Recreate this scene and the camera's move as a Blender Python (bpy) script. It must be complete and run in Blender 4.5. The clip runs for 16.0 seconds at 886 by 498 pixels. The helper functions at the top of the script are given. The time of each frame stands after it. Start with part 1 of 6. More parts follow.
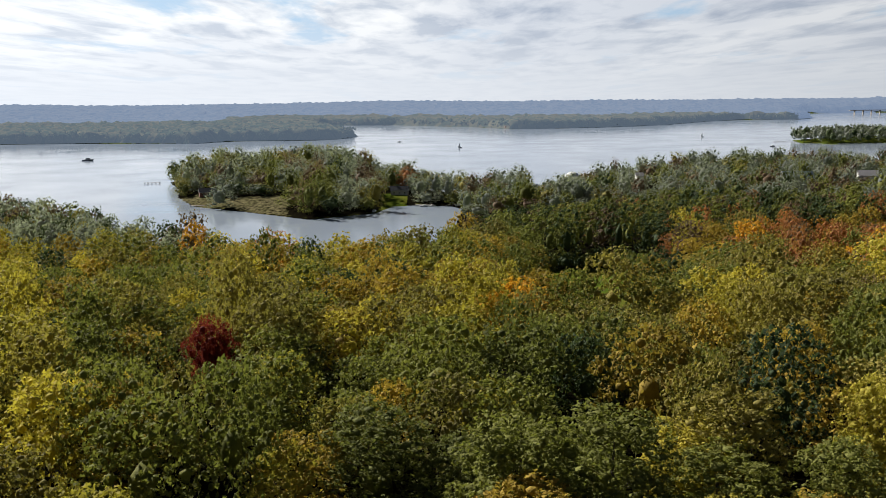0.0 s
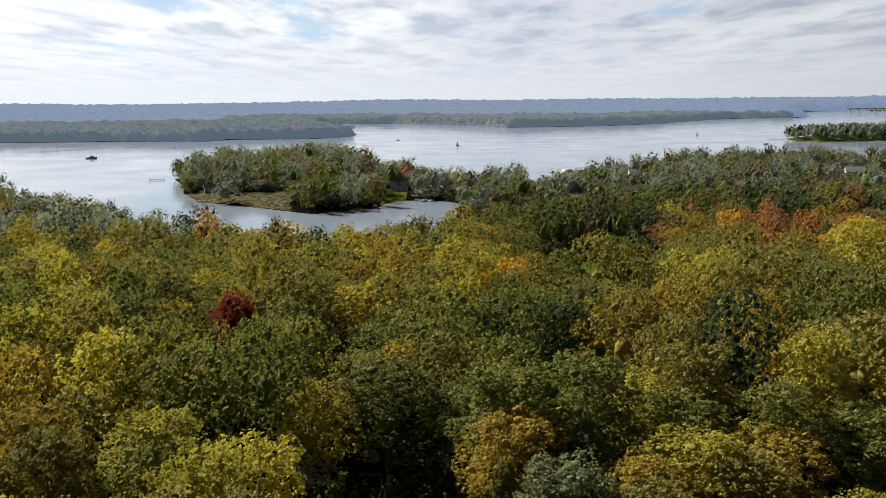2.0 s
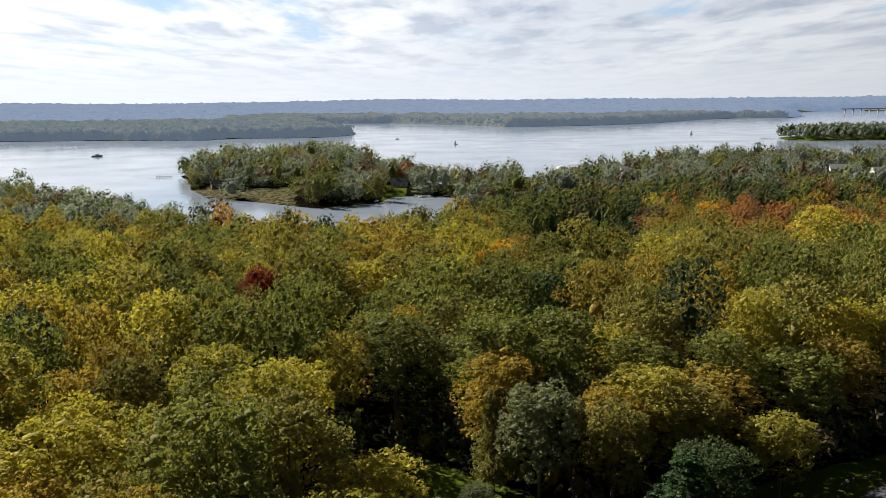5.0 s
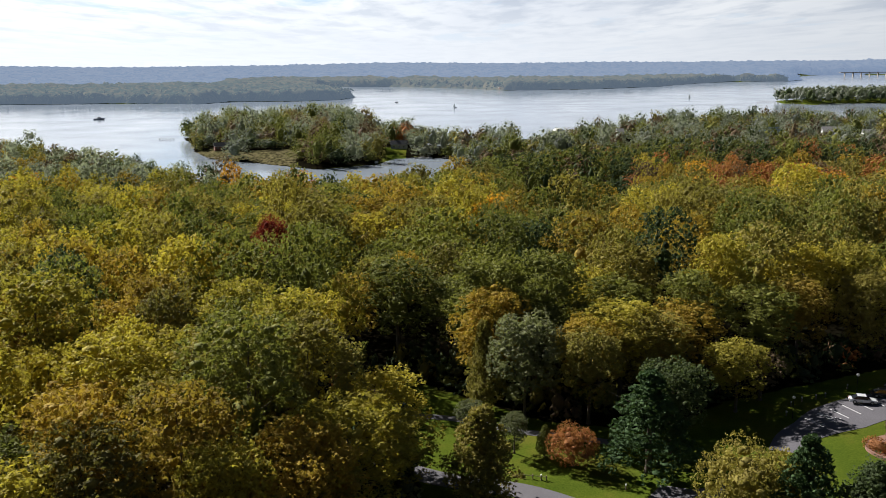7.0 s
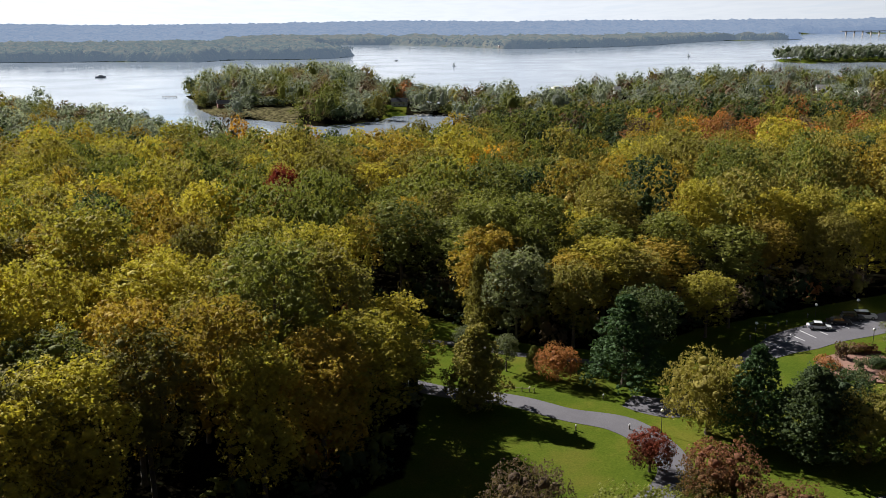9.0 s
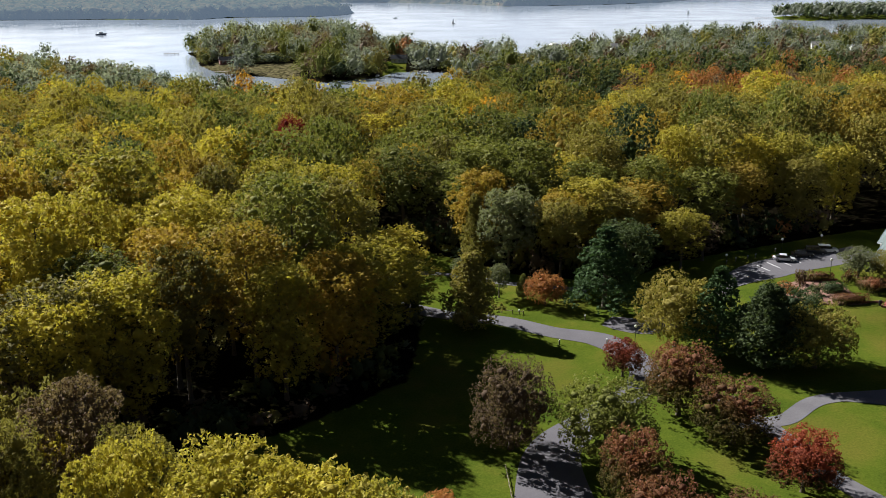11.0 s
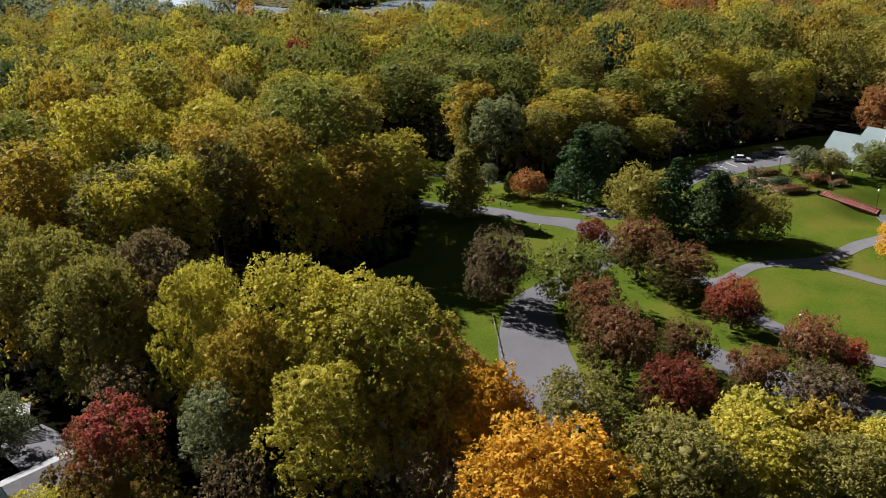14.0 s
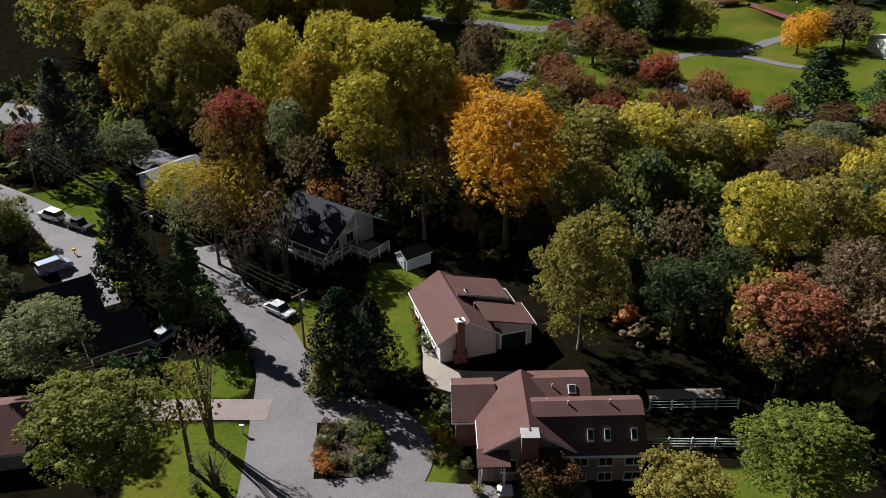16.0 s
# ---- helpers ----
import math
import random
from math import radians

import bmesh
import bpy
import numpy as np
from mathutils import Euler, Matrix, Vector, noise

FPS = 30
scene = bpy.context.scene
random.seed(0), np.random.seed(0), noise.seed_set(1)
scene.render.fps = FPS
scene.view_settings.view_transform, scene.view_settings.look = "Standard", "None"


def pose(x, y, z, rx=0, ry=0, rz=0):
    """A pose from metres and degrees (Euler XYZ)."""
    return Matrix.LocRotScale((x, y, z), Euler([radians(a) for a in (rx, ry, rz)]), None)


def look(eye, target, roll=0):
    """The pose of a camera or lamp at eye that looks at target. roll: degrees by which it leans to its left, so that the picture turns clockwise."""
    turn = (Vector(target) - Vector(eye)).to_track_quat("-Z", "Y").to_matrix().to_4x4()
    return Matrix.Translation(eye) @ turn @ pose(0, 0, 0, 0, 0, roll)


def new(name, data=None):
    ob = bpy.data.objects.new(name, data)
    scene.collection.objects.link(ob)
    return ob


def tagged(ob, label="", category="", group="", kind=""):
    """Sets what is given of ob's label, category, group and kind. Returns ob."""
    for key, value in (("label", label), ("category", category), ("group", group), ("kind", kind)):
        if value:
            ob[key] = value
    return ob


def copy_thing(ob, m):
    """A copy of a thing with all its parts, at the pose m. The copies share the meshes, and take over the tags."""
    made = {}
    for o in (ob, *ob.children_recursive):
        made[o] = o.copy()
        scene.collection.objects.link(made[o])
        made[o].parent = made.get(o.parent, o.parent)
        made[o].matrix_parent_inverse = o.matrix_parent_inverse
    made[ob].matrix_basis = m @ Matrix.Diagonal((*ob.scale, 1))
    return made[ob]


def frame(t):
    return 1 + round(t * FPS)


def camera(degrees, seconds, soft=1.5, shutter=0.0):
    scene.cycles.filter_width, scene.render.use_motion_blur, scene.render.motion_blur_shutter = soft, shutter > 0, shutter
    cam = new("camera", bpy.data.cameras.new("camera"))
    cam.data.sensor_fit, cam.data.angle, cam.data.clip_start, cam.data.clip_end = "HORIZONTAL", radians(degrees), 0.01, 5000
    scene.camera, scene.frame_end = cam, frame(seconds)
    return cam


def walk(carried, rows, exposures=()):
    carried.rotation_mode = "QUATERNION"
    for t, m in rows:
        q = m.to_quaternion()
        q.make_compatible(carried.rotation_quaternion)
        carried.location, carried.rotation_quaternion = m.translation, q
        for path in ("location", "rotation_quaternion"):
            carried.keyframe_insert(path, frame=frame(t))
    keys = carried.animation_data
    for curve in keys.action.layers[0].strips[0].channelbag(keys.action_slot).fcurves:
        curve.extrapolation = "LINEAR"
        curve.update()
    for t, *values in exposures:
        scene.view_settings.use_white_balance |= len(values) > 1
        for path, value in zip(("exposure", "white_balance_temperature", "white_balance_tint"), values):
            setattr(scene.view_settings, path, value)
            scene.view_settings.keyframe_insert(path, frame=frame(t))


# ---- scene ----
# ================= camera and its flight =================
cam = camera(52.0, 16.0, soft=0.85)
PATH = [  # seconds, x, y, z, pitch, lean, yaw
    (0.00, 0.02, -0.00, 81.16, -9.403, 0.542, 0.004),
    (0.50, -0.07, -6.88, 80.99, -9.433, 0.549, -0.025),
    (1.00, -0.20, -11.82, 80.82, -9.445, 0.557, -0.058),
    (1.50, -0.33, -16.77, 80.71, -9.467, 0.562, -0.093),
    (2.00, -0.46, -21.69, 80.66, -9.468, 0.565, -0.128),
    (2.50, -0.60, -26.59, 80.64, -9.462, 0.563, -0.160),
    (3.00, -0.76, -31.44, 80.63, -9.452, 0.557, -0.186),
    (3.50, -0.90, -36.25, 80.62, -9.438, 0.546, -0.205),
    (4.00, -0.99, -40.99, 80.61, -9.412, 0.531, -0.217),
    (5.10, -0.78, -51.30, 80.35, -9.500, 0.522, -0.242),
    (6.50, -0.45, -64.35, 80.07, -11.077, 0.510, -0.266),
    (7.00, -0.49, -68.97, 80.05, -11.708, 0.495, -0.282),
    (7.50, -0.56, -73.55, 80.07, -12.337, 0.480, -0.295),
    (8.00, -0.62, -78.10, 80.11, -12.997, 0.464, -0.304),
    (8.50, -0.67, -82.61, 80.11, -13.608, 0.448, -0.308),
    (9.00, -0.71, -87.11, 80.04, -14.221, 0.434, -0.312),
    (11.50, -0.63, -109.54, 79.88, -17.409, 0.439, -0.377),
    (12.00, -0.76, -114.04, 79.88, -18.075, 0.466, -0.451),
    (12.50, -0.84, -118.57, 79.89, -18.698, 0.499, -0.510),
    (13.00, -0.94, -123.13, 79.93, -19.395, 0.539, -0.578),
    (13.50, -1.11, -127.72, 80.00, -20.189, 0.586, -0.677),
    (14.00, -1.35, -132.32, 80.05, -20.865, 0.635, -0.798),
    (14.50, -1.62, -136.92, 80.09, -21.587, 0.681, -0.922),
    (14.60, -1.70, -137.84, 80.09, -21.727, 0.680, -0.936),
    (14.70, -1.78, -138.76, 80.08, -21.867, 0.678, -0.950),
    (14.80, -1.87, -139.68, 80.08, -22.007, 0.677, -0.964),
    (14.90, -1.95, -143.03, 80.07, -22.501, 0.675, -0.977),
    (15.00, -2.03, -146.85, 80.07, -23.063, 0.674, -0.991),
    (15.10, -2.11, -150.66, 80.07, -23.625, 0.673, -1.005),
    (15.20, -2.19, -154.48, 80.06, -24.187, 0.671, -1.019),
    (15.30, -2.28, -158.30, 80.06, -24.749, 0.670, -1.033),
    (15.40, -2.36, -162.11, 80.05, -25.311, 0.668, -1.047),
    (15.50, -2.44, -165.93, 80.05, -25.873, 0.667, -1.061),
    (15.60, -2.52, -169.74, 80.05, -26.435, 0.666, -1.075),
    (15.70, -2.60, -173.56, 80.04, -26.997, 0.664, -1.088),
    (15.80, -2.69, -177.38, 80.04, -27.559, 0.663, -1.102),
    (15.90, -2.77, -181.19, 80.03, -28.121, 0.661, -1.116),
    (16.00, -2.85, -185.01, 80.03, -28.683, 0.660, -1.130),
]
walk(cam, [(t, pose(x, y, z, 90 + pitch, lean, yaw)) for t, x, y, z, pitch, lean, yaw in PATH],
     exposures=((0.0, 0.84, 6220, 10), (4.0, 0.94, 6220, 10), (7.0, 1.02, 6200, 10), (9.0, 1.10, 6150, 10), (12.0, 1.25, 6050, 10), (14.8, 1.28, 6050, 10), (16.0, 1.10, 6050, 10)))

# ================= sky and sun =================
SUN_AZIMUTH, SUN_HEIGHT = -46.0, 32.5      # degrees from +y towards +x, above the horizon
world = bpy.data.worlds.new("sky")
scene.world = world
world.use_nodes = True
wt = world.node_tree
wt.nodes.clear()


def wnode(kind, **values):
    n = wt.nodes.new(kind)
    for key, value in values.items():
        n.inputs[key].default_value = value
    return n


def wmath(op, a, b=None):
    n = wt.nodes.new("ShaderNodeMath")
    n.operation = op
    for i, v in enumerate((a, b)):
        if v is None:
            continue
        if isinstance(v, (int, float)):
            n.inputs[i].default_value = v
        else:
            wt.links.new(v, n.inputs[i])
    return n.outputs[0]


sky = wt.nodes.new("ShaderNodeTexSky")
sky.sky_type = "NISHITA"
sky.sun_disc = False
sky.sun_elevation = radians(SUN_HEIGHT)
sky.sun_rotation = radians(SUN_AZIMUTH)
sky.air_density, sky.dust_density, sky.ozone_density = 1.0, 0.4, 2.5
coords = wt.nodes.new("ShaderNodeTexCoord")
split = wt.nodes.new("ShaderNodeSeparateXYZ")
wt.links.new(coords.outputs["Generated"], split.inputs[0])
up = wmath("MAXIMUM", split.outputs[2], 0.0)
low = wmath("ADD", up, 0.035)
plane = wt.nodes.new("ShaderNodeCombineXYZ")          # the cloud deck, seen in perspective
wt.links.new(wmath("DIVIDE", split.outputs[0], low), plane.inputs[0])
wt.links.new(wmath("MULTIPLY", wmath("DIVIDE", split.outputs[1], low), 0.36), plane.inputs[1])


def deck(scale, detail, rough, stops, shift=0.0):
    n = wnode("ShaderNodeTexNoise", Scale=scale, Detail=detail, Roughness=rough, Distortion=0.25)
    m = wt.nodes.new("ShaderNodeMapping")
    m.inputs["Location"].default_value = (shift, shift * 0.6, shift)
    wt.links.new(plane.outputs[0], m.inputs["Vector"])
    wt.links.new(m.outputs[0], n.inputs["Vector"])
    r = wt.nodes.new("ShaderNodeValToRGB")
    while len(r.color_ramp.elements) < len(stops):
        r.color_ramp.elements.new(0.5)
    for e, (p, c) in zip(r.color_ramp.elements, stops):
        e.position, e.color = p, (*c, 1)
    wt.links.new(n.outputs[0], r.inputs[0])
    return r.outputs[0]


def blend(fac, a, b):
    n = wt.nodes.new("ShaderNodeMix")
    n.data_type = "RGBA"
    for k, v in ((0, fac), (6, a), (7, b)):
        if isinstance(v, tuple):
            n.inputs[k].default_value = (*v, 1)
        else:
            wt.links.new(v, n.inputs[k])
    return n.outputs[2]


def fade(a, b, c, d):
    n = wt.nodes.new("ShaderNodeMapRange")
    for k, v in enumerate((a, b, c, d)):
        n.inputs[k + 1].default_value = v
    wt.links.new(up, n.inputs[0])
    return n.outputs[0]


puffs = deck(1.7, 8.0, 0.56, ((0.37, (11.2, 12.0, 13.2)), (0.47, (15.2, 15.5, 15.9)), (0.56, (18.2, 18.1, 17.9))))
bellies = deck(0.33, 5.0, 0.5, ((0.40, (0.80, 0.83, 0.88)), (0.58, (1.04, 1.04, 1.03))), 3.1)
shaded = wt.nodes.new("ShaderNodeMix")
shaded.data_type, shaded.blend_type = "RGBA", "MULTIPLY"
shaded.inputs[0].default_value = 1.0
wt.links.new(puffs, shaded.inputs[6])
wt.links.new(bellies, shaded.inputs[7])
gaps = deck(0.9, 6.0, 0.55, ((0.33, (1, 1, 1)), (0.42, (0, 0, 0))), 4.2)
clouds = blend(gaps, shaded.outputs[2], (9.6, 12.6, 15.4))
banks = blend(fade(0.015, 0.085, 0.10, 1.0), (15.0, 15.4, 15.9), clouds)
toward = wt.nodes.new("ShaderNodeVectorMath")           # the deck is brighter on the sun's side
toward.operation = "DOT_PRODUCT"
toward.inputs[1].default_value = (math.sin(radians(SUN_AZIMUTH)), math.cos(radians(SUN_AZIMUTH)), 0)
wt.links.new(coords.outputs["Generated"], toward.inputs[0])
lit = wt.nodes.new("ShaderNodeVectorMath")
lit.operation = "SCALE"
wt.links.new(banks, lit.inputs[0])
wt.links.new(wmath("ADD", wmath("MULTIPLY", toward.outputs["Value"], 0.58), 0.565), lit.inputs[3])
clear = wt.nodes.new("ShaderNodeVectorMath")
clear.operation, clear.inputs[3].default_value = "SCALE", 0.34
wt.links.new(sky.outputs[0], clear.inputs[0])
mixed = wt.nodes.new("ShaderNodeMix")
mixed.data_type = "RGBA"
wt.links.new(fade(0.11, 0.17, 1.0, 0.03), mixed.inputs[0])
wt.links.new(clear.outputs[0], mixed.inputs[6])
wt.links.new(lit.outputs[0], mixed.inputs[7])
back = wnode("ShaderNodeBackground", Strength=0.030)
wt.links.new(mixed.outputs[2], back.inputs[0])
wt.links.new(back.outputs[0], wt.nodes.new("ShaderNodeOutputWorld").inputs[0])

sun_data = bpy.data.lights.new("sun", "SUN")
sun_data.energy, sun_data.angle, sun_data.color = 5.0, radians(0.6), (1.0, 0.945, 0.86)
az, el = radians(SUN_AZIMUTH), radians(SUN_HEIGHT)
sun_way = Vector((math.sin(az) * math.cos(el), math.cos(az) * math.cos(el), math.sin(el)))
sun = new("sun", sun_data)
sun.matrix_world = look(sun_way * 500, (0, 0, 0))


# ================= materials =================
def shader(name):
    m = bpy.data.materials.new(name)
    m.use_nodes = True
    nt = m.node_tree
    return m, nt, nt.nodes["Principled BSDF"]


def link(nt, a, b):
    nt.links.new(a, b)


def noise_tex(nt, scale, detail=4.0, rough=0.55, coord="Object"):
    c = nt.nodes.new("ShaderNodeTexCoord")
    n = nt.nodes.new("ShaderNodeTexNoise")
    n.inputs["Scale"].default_value = scale
    n.inputs["Detail"].default_value = detail
    n.inputs["Roughness"].default_value = rough
    link(nt, c.outputs[coord], n.inputs["Vector"])
    return n


def ramp(nt, source, stops):
    r = nt.nodes.new("ShaderNodeValToRGB")
    while len(r.color_ramp.elements) < len(stops):
        r.color_ramp.elements.new(0.5)
    for e, (p, c) in zip(r.color_ramp.elements, stops):
        e.position, e.color = p, (*c, 1)
    link(nt, source, r.inputs[0])
    return r.outputs[0]


def mix(nt, fac, a, b, kind="MIX"):
    n = nt.nodes.new("ShaderNodeMix")
    n.data_type, n.blend_type = "RGBA", kind
    for i, v in ((0, fac), (6, a), (7, b)):
        if isinstance(v, (int, float)):
            n.inputs[i].default_value = v
        elif isinstance(v, tuple):
            n.inputs[i].default_value = (*v, 1)
        else:
            link(nt, v, n.inputs[i])
    return n.outputs[2]


def bump(nt, bsdf, source, strength, distance):
    b = nt.nodes.new("ShaderNodeBump")
    b.inputs["Strength"].default_value, b.inputs["Distance"].default_value = strength, distance
    link(nt, source, b.inputs["Height"])
    link(nt, b.outputs[0], bsdf.inputs["Normal"])


def surface(name, dark, light, scale, rough=0.8, fine=None, relief=0.0, metal=0.0):
    """A plain surface with stains at one scale and grain at a finer one."""
    m, nt, b = shader(name)
    big = noise_tex(nt, scale, 5)
    c = ramp(nt, big.outputs[0], ((0.32, dark), (0.68, light)))
    small = noise_tex(nt, fine or scale * 14, 3)
    c = mix(nt, 0.35, c, ramp(nt, small.outputs[0], ((0.3, tuple(v * 0.6 for v in dark)), (0.7, tuple(min(1, v * 1.25) for v in light)))))
    link(nt, c, b.inputs["Base Color"])
    b.inputs["Roughness"].default_value, b.inputs["Metallic"].default_value = rough, metal
    b.inputs["Specular IOR Level"].default_value = 0.25
    if relief:
        bump(nt, b, small.outputs[0], 0.6, relief)
    return m


def leaves(name, shade, middle, bright, glow=0.3, air=None, inner=None, start=0.72):
    """Foliage: colour by tree, by leaf spray and by patches of the crown; light passes through. air: aerial haze
    painted as emission on far woods; inner: the still green lower crown.
    """
    m, nt, b = shader(name)
    geo, info = nt.nodes.new("ShaderNodeNewGeometry"), nt.nodes.new("ShaderNodeObjectInfo")
    tint = nt.nodes.new("ShaderNodeAttribute")
    tint.attribute_name = "tint"
    add = nt.nodes.new("ShaderNodeMath")
    link(nt, tint.outputs["Fac"], add.inputs[0])
    link(nt, info.outputs["Random"], add.inputs[1])
    fr = nt.nodes.new("ShaderNodeMath")
    fr.operation = "FRACT"
    link(nt, add.outputs[0], fr.inputs[0])
    if air is None:
        shade, middle, bright = ((c[0] * 1.44, c[1] * 1.48, c[2] * 1.65) for c in (shade, middle, bright))
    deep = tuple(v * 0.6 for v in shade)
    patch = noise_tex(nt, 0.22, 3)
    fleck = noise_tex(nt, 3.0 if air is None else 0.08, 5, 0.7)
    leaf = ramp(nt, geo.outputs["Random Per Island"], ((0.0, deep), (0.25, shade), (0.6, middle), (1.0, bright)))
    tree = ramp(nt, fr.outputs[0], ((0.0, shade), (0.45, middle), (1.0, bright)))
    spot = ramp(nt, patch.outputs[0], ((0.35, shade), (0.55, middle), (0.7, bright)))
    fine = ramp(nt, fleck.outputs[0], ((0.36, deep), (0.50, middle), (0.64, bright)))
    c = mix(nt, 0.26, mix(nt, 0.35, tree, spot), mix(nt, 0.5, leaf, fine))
    if inner:
        place, parts = nt.nodes.new("ShaderNodeTexCoord"), nt.nodes.new("ShaderNodeSeparateXYZ")
        link(nt, place.outputs["Generated"], parts.inputs[0])
        turn = nt.nodes.new("ShaderNodeMath")
        turn.operation, turn.inputs[1].default_value = "MULTIPLY_ADD", 0.45
        link(nt, noise_tex(nt, 0.5, 5, 0.7).outputs[0], turn.inputs[0])
        half = nt.nodes.new("ShaderNodeMath")
        half.operation, half.inputs[1].default_value = "MULTIPLY", 0.5
        link(nt, parts.outputs[2], half.inputs[0])
        link(nt, half.outputs[0], turn.inputs[2])
        greener = mix(nt, 0.6, inner, ramp(nt, geo.outputs["Random Per Island"], ((0.0, tuple(v * 0.5 for v in inner)), (1.0, tuple(v * 1.6 for v in inner)))))
        c = mix(nt, ramp(nt, turn.outputs[0], ((start / 2, (0, 0, 0)), (start / 2 + 0.2, (1, 1, 1)))), greener, c)
    link(nt, c, b.inputs["Base Color"])
    b.inputs["Roughness"].default_value = 0.65 if air is None else 0.95
    b.inputs["Specular IOR Level"].default_value = 0.05 if air is None else 0.0
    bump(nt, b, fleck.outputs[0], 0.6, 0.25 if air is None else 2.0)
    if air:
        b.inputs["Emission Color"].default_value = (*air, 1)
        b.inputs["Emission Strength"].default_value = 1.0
    through_light = nt.nodes.new("ShaderNodeBsdfTranslucent")
    link(nt, mix(nt, 1.0, c, (1.25, 1.35, 0.80), "MULTIPLY"), through_light.inputs[0])
    both = nt.nodes.new("ShaderNodeMixShader")
    both.inputs[0].default_value = glow
    link(nt, b.outputs[0], both.inputs[1])
    link(nt, through_light.outputs[0], both.inputs[2])
    link(nt, both.outputs[0], nt.nodes["Material Output"].inputs[0])
    return m


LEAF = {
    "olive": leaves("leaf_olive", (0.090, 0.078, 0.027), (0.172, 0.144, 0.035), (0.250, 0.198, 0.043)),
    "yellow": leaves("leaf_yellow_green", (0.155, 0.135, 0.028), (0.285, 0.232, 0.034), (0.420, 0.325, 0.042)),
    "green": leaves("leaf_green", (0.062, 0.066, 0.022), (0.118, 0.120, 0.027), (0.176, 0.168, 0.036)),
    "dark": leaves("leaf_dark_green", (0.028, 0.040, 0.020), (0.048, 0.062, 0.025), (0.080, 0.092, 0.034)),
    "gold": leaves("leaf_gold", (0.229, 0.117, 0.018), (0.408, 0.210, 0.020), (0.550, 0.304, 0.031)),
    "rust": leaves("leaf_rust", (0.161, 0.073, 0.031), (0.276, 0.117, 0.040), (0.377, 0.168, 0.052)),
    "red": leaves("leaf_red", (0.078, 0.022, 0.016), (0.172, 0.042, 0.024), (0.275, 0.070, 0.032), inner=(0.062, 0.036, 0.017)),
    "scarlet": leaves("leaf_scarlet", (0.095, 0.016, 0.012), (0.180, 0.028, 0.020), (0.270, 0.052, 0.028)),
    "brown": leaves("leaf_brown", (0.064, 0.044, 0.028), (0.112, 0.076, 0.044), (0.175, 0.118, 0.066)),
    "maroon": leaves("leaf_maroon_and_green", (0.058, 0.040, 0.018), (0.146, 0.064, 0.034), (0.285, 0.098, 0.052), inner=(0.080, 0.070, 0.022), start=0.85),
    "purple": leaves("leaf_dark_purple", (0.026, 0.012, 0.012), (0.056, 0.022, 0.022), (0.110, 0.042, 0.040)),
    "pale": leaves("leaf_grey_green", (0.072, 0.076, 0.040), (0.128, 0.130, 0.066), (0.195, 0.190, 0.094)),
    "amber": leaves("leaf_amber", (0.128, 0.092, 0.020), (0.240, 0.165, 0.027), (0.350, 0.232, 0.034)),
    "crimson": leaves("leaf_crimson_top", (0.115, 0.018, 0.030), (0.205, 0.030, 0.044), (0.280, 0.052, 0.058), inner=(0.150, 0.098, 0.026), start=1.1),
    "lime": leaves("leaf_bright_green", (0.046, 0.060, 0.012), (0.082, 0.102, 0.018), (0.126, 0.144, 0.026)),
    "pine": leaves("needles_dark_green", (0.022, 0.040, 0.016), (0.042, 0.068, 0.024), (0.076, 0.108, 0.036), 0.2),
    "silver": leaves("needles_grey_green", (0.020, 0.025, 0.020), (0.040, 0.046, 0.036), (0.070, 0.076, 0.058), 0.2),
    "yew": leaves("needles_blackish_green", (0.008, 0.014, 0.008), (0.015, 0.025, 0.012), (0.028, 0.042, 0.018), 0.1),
    # paled and greyed: haze over the distant shore woods put into the colour
    "shore": leaves("leaf_shore_hazy_green", (0.120, 0.126, 0.110), (0.160, 0.164, 0.134), (0.210, 0.204, 0.158), 0.5),
    # these two: distance haze put into blue-grey colour and emission
    "far": leaves("leaf_far_shore_haze", (0.030, 0.045, 0.030), (0.062, 0.072, 0.046), (0.150, 0.112, 0.058), 0.2, (0.066, 0.086, 0.112)),
    "haze": leaves("leaf_far_hills_haze", (0.020, 0.030, 0.036), (0.045, 0.054, 0.056), (0.100, 0.088, 0.070), 0.2, (0.125, 0.165, 0.240)),
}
KINDS = list(LEAF)
BARK = surface("bark_grey_brown", (0.06, 0.047, 0.036), (0.16, 0.13, 0.10), 1.2, 0.9, 9, 0.02)
ASPHALT = surface("asphalt_worn", (0.088, 0.083, 0.092), (0.125, 0.118, 0.130), 0.16, 0.9, 6, 0.004)
WATER_DEEP = (0.270, 0.310, 0.370)

WATER, nt, b = shader("river_water")
b.inputs["Base Color"].default_value = (*WATER_DEEP, 1)
b.inputs["Roughness"].default_value = 0.16
b.inputs["IOR"].default_value = 1.33
ripple = noise_tex(nt, 0.45, 4, 0.6)
drift = noise_tex(nt, 0.012, 4, 0.6)
link(nt, ramp(nt, drift.outputs[0], ((0.35, (0.08, 0.08, 0.08)), (0.65, (0.16, 0.16, 0.16)))), b.inputs["Roughness"])
bump(nt, b, ripple.outputs[0], 0.06, 0.04)

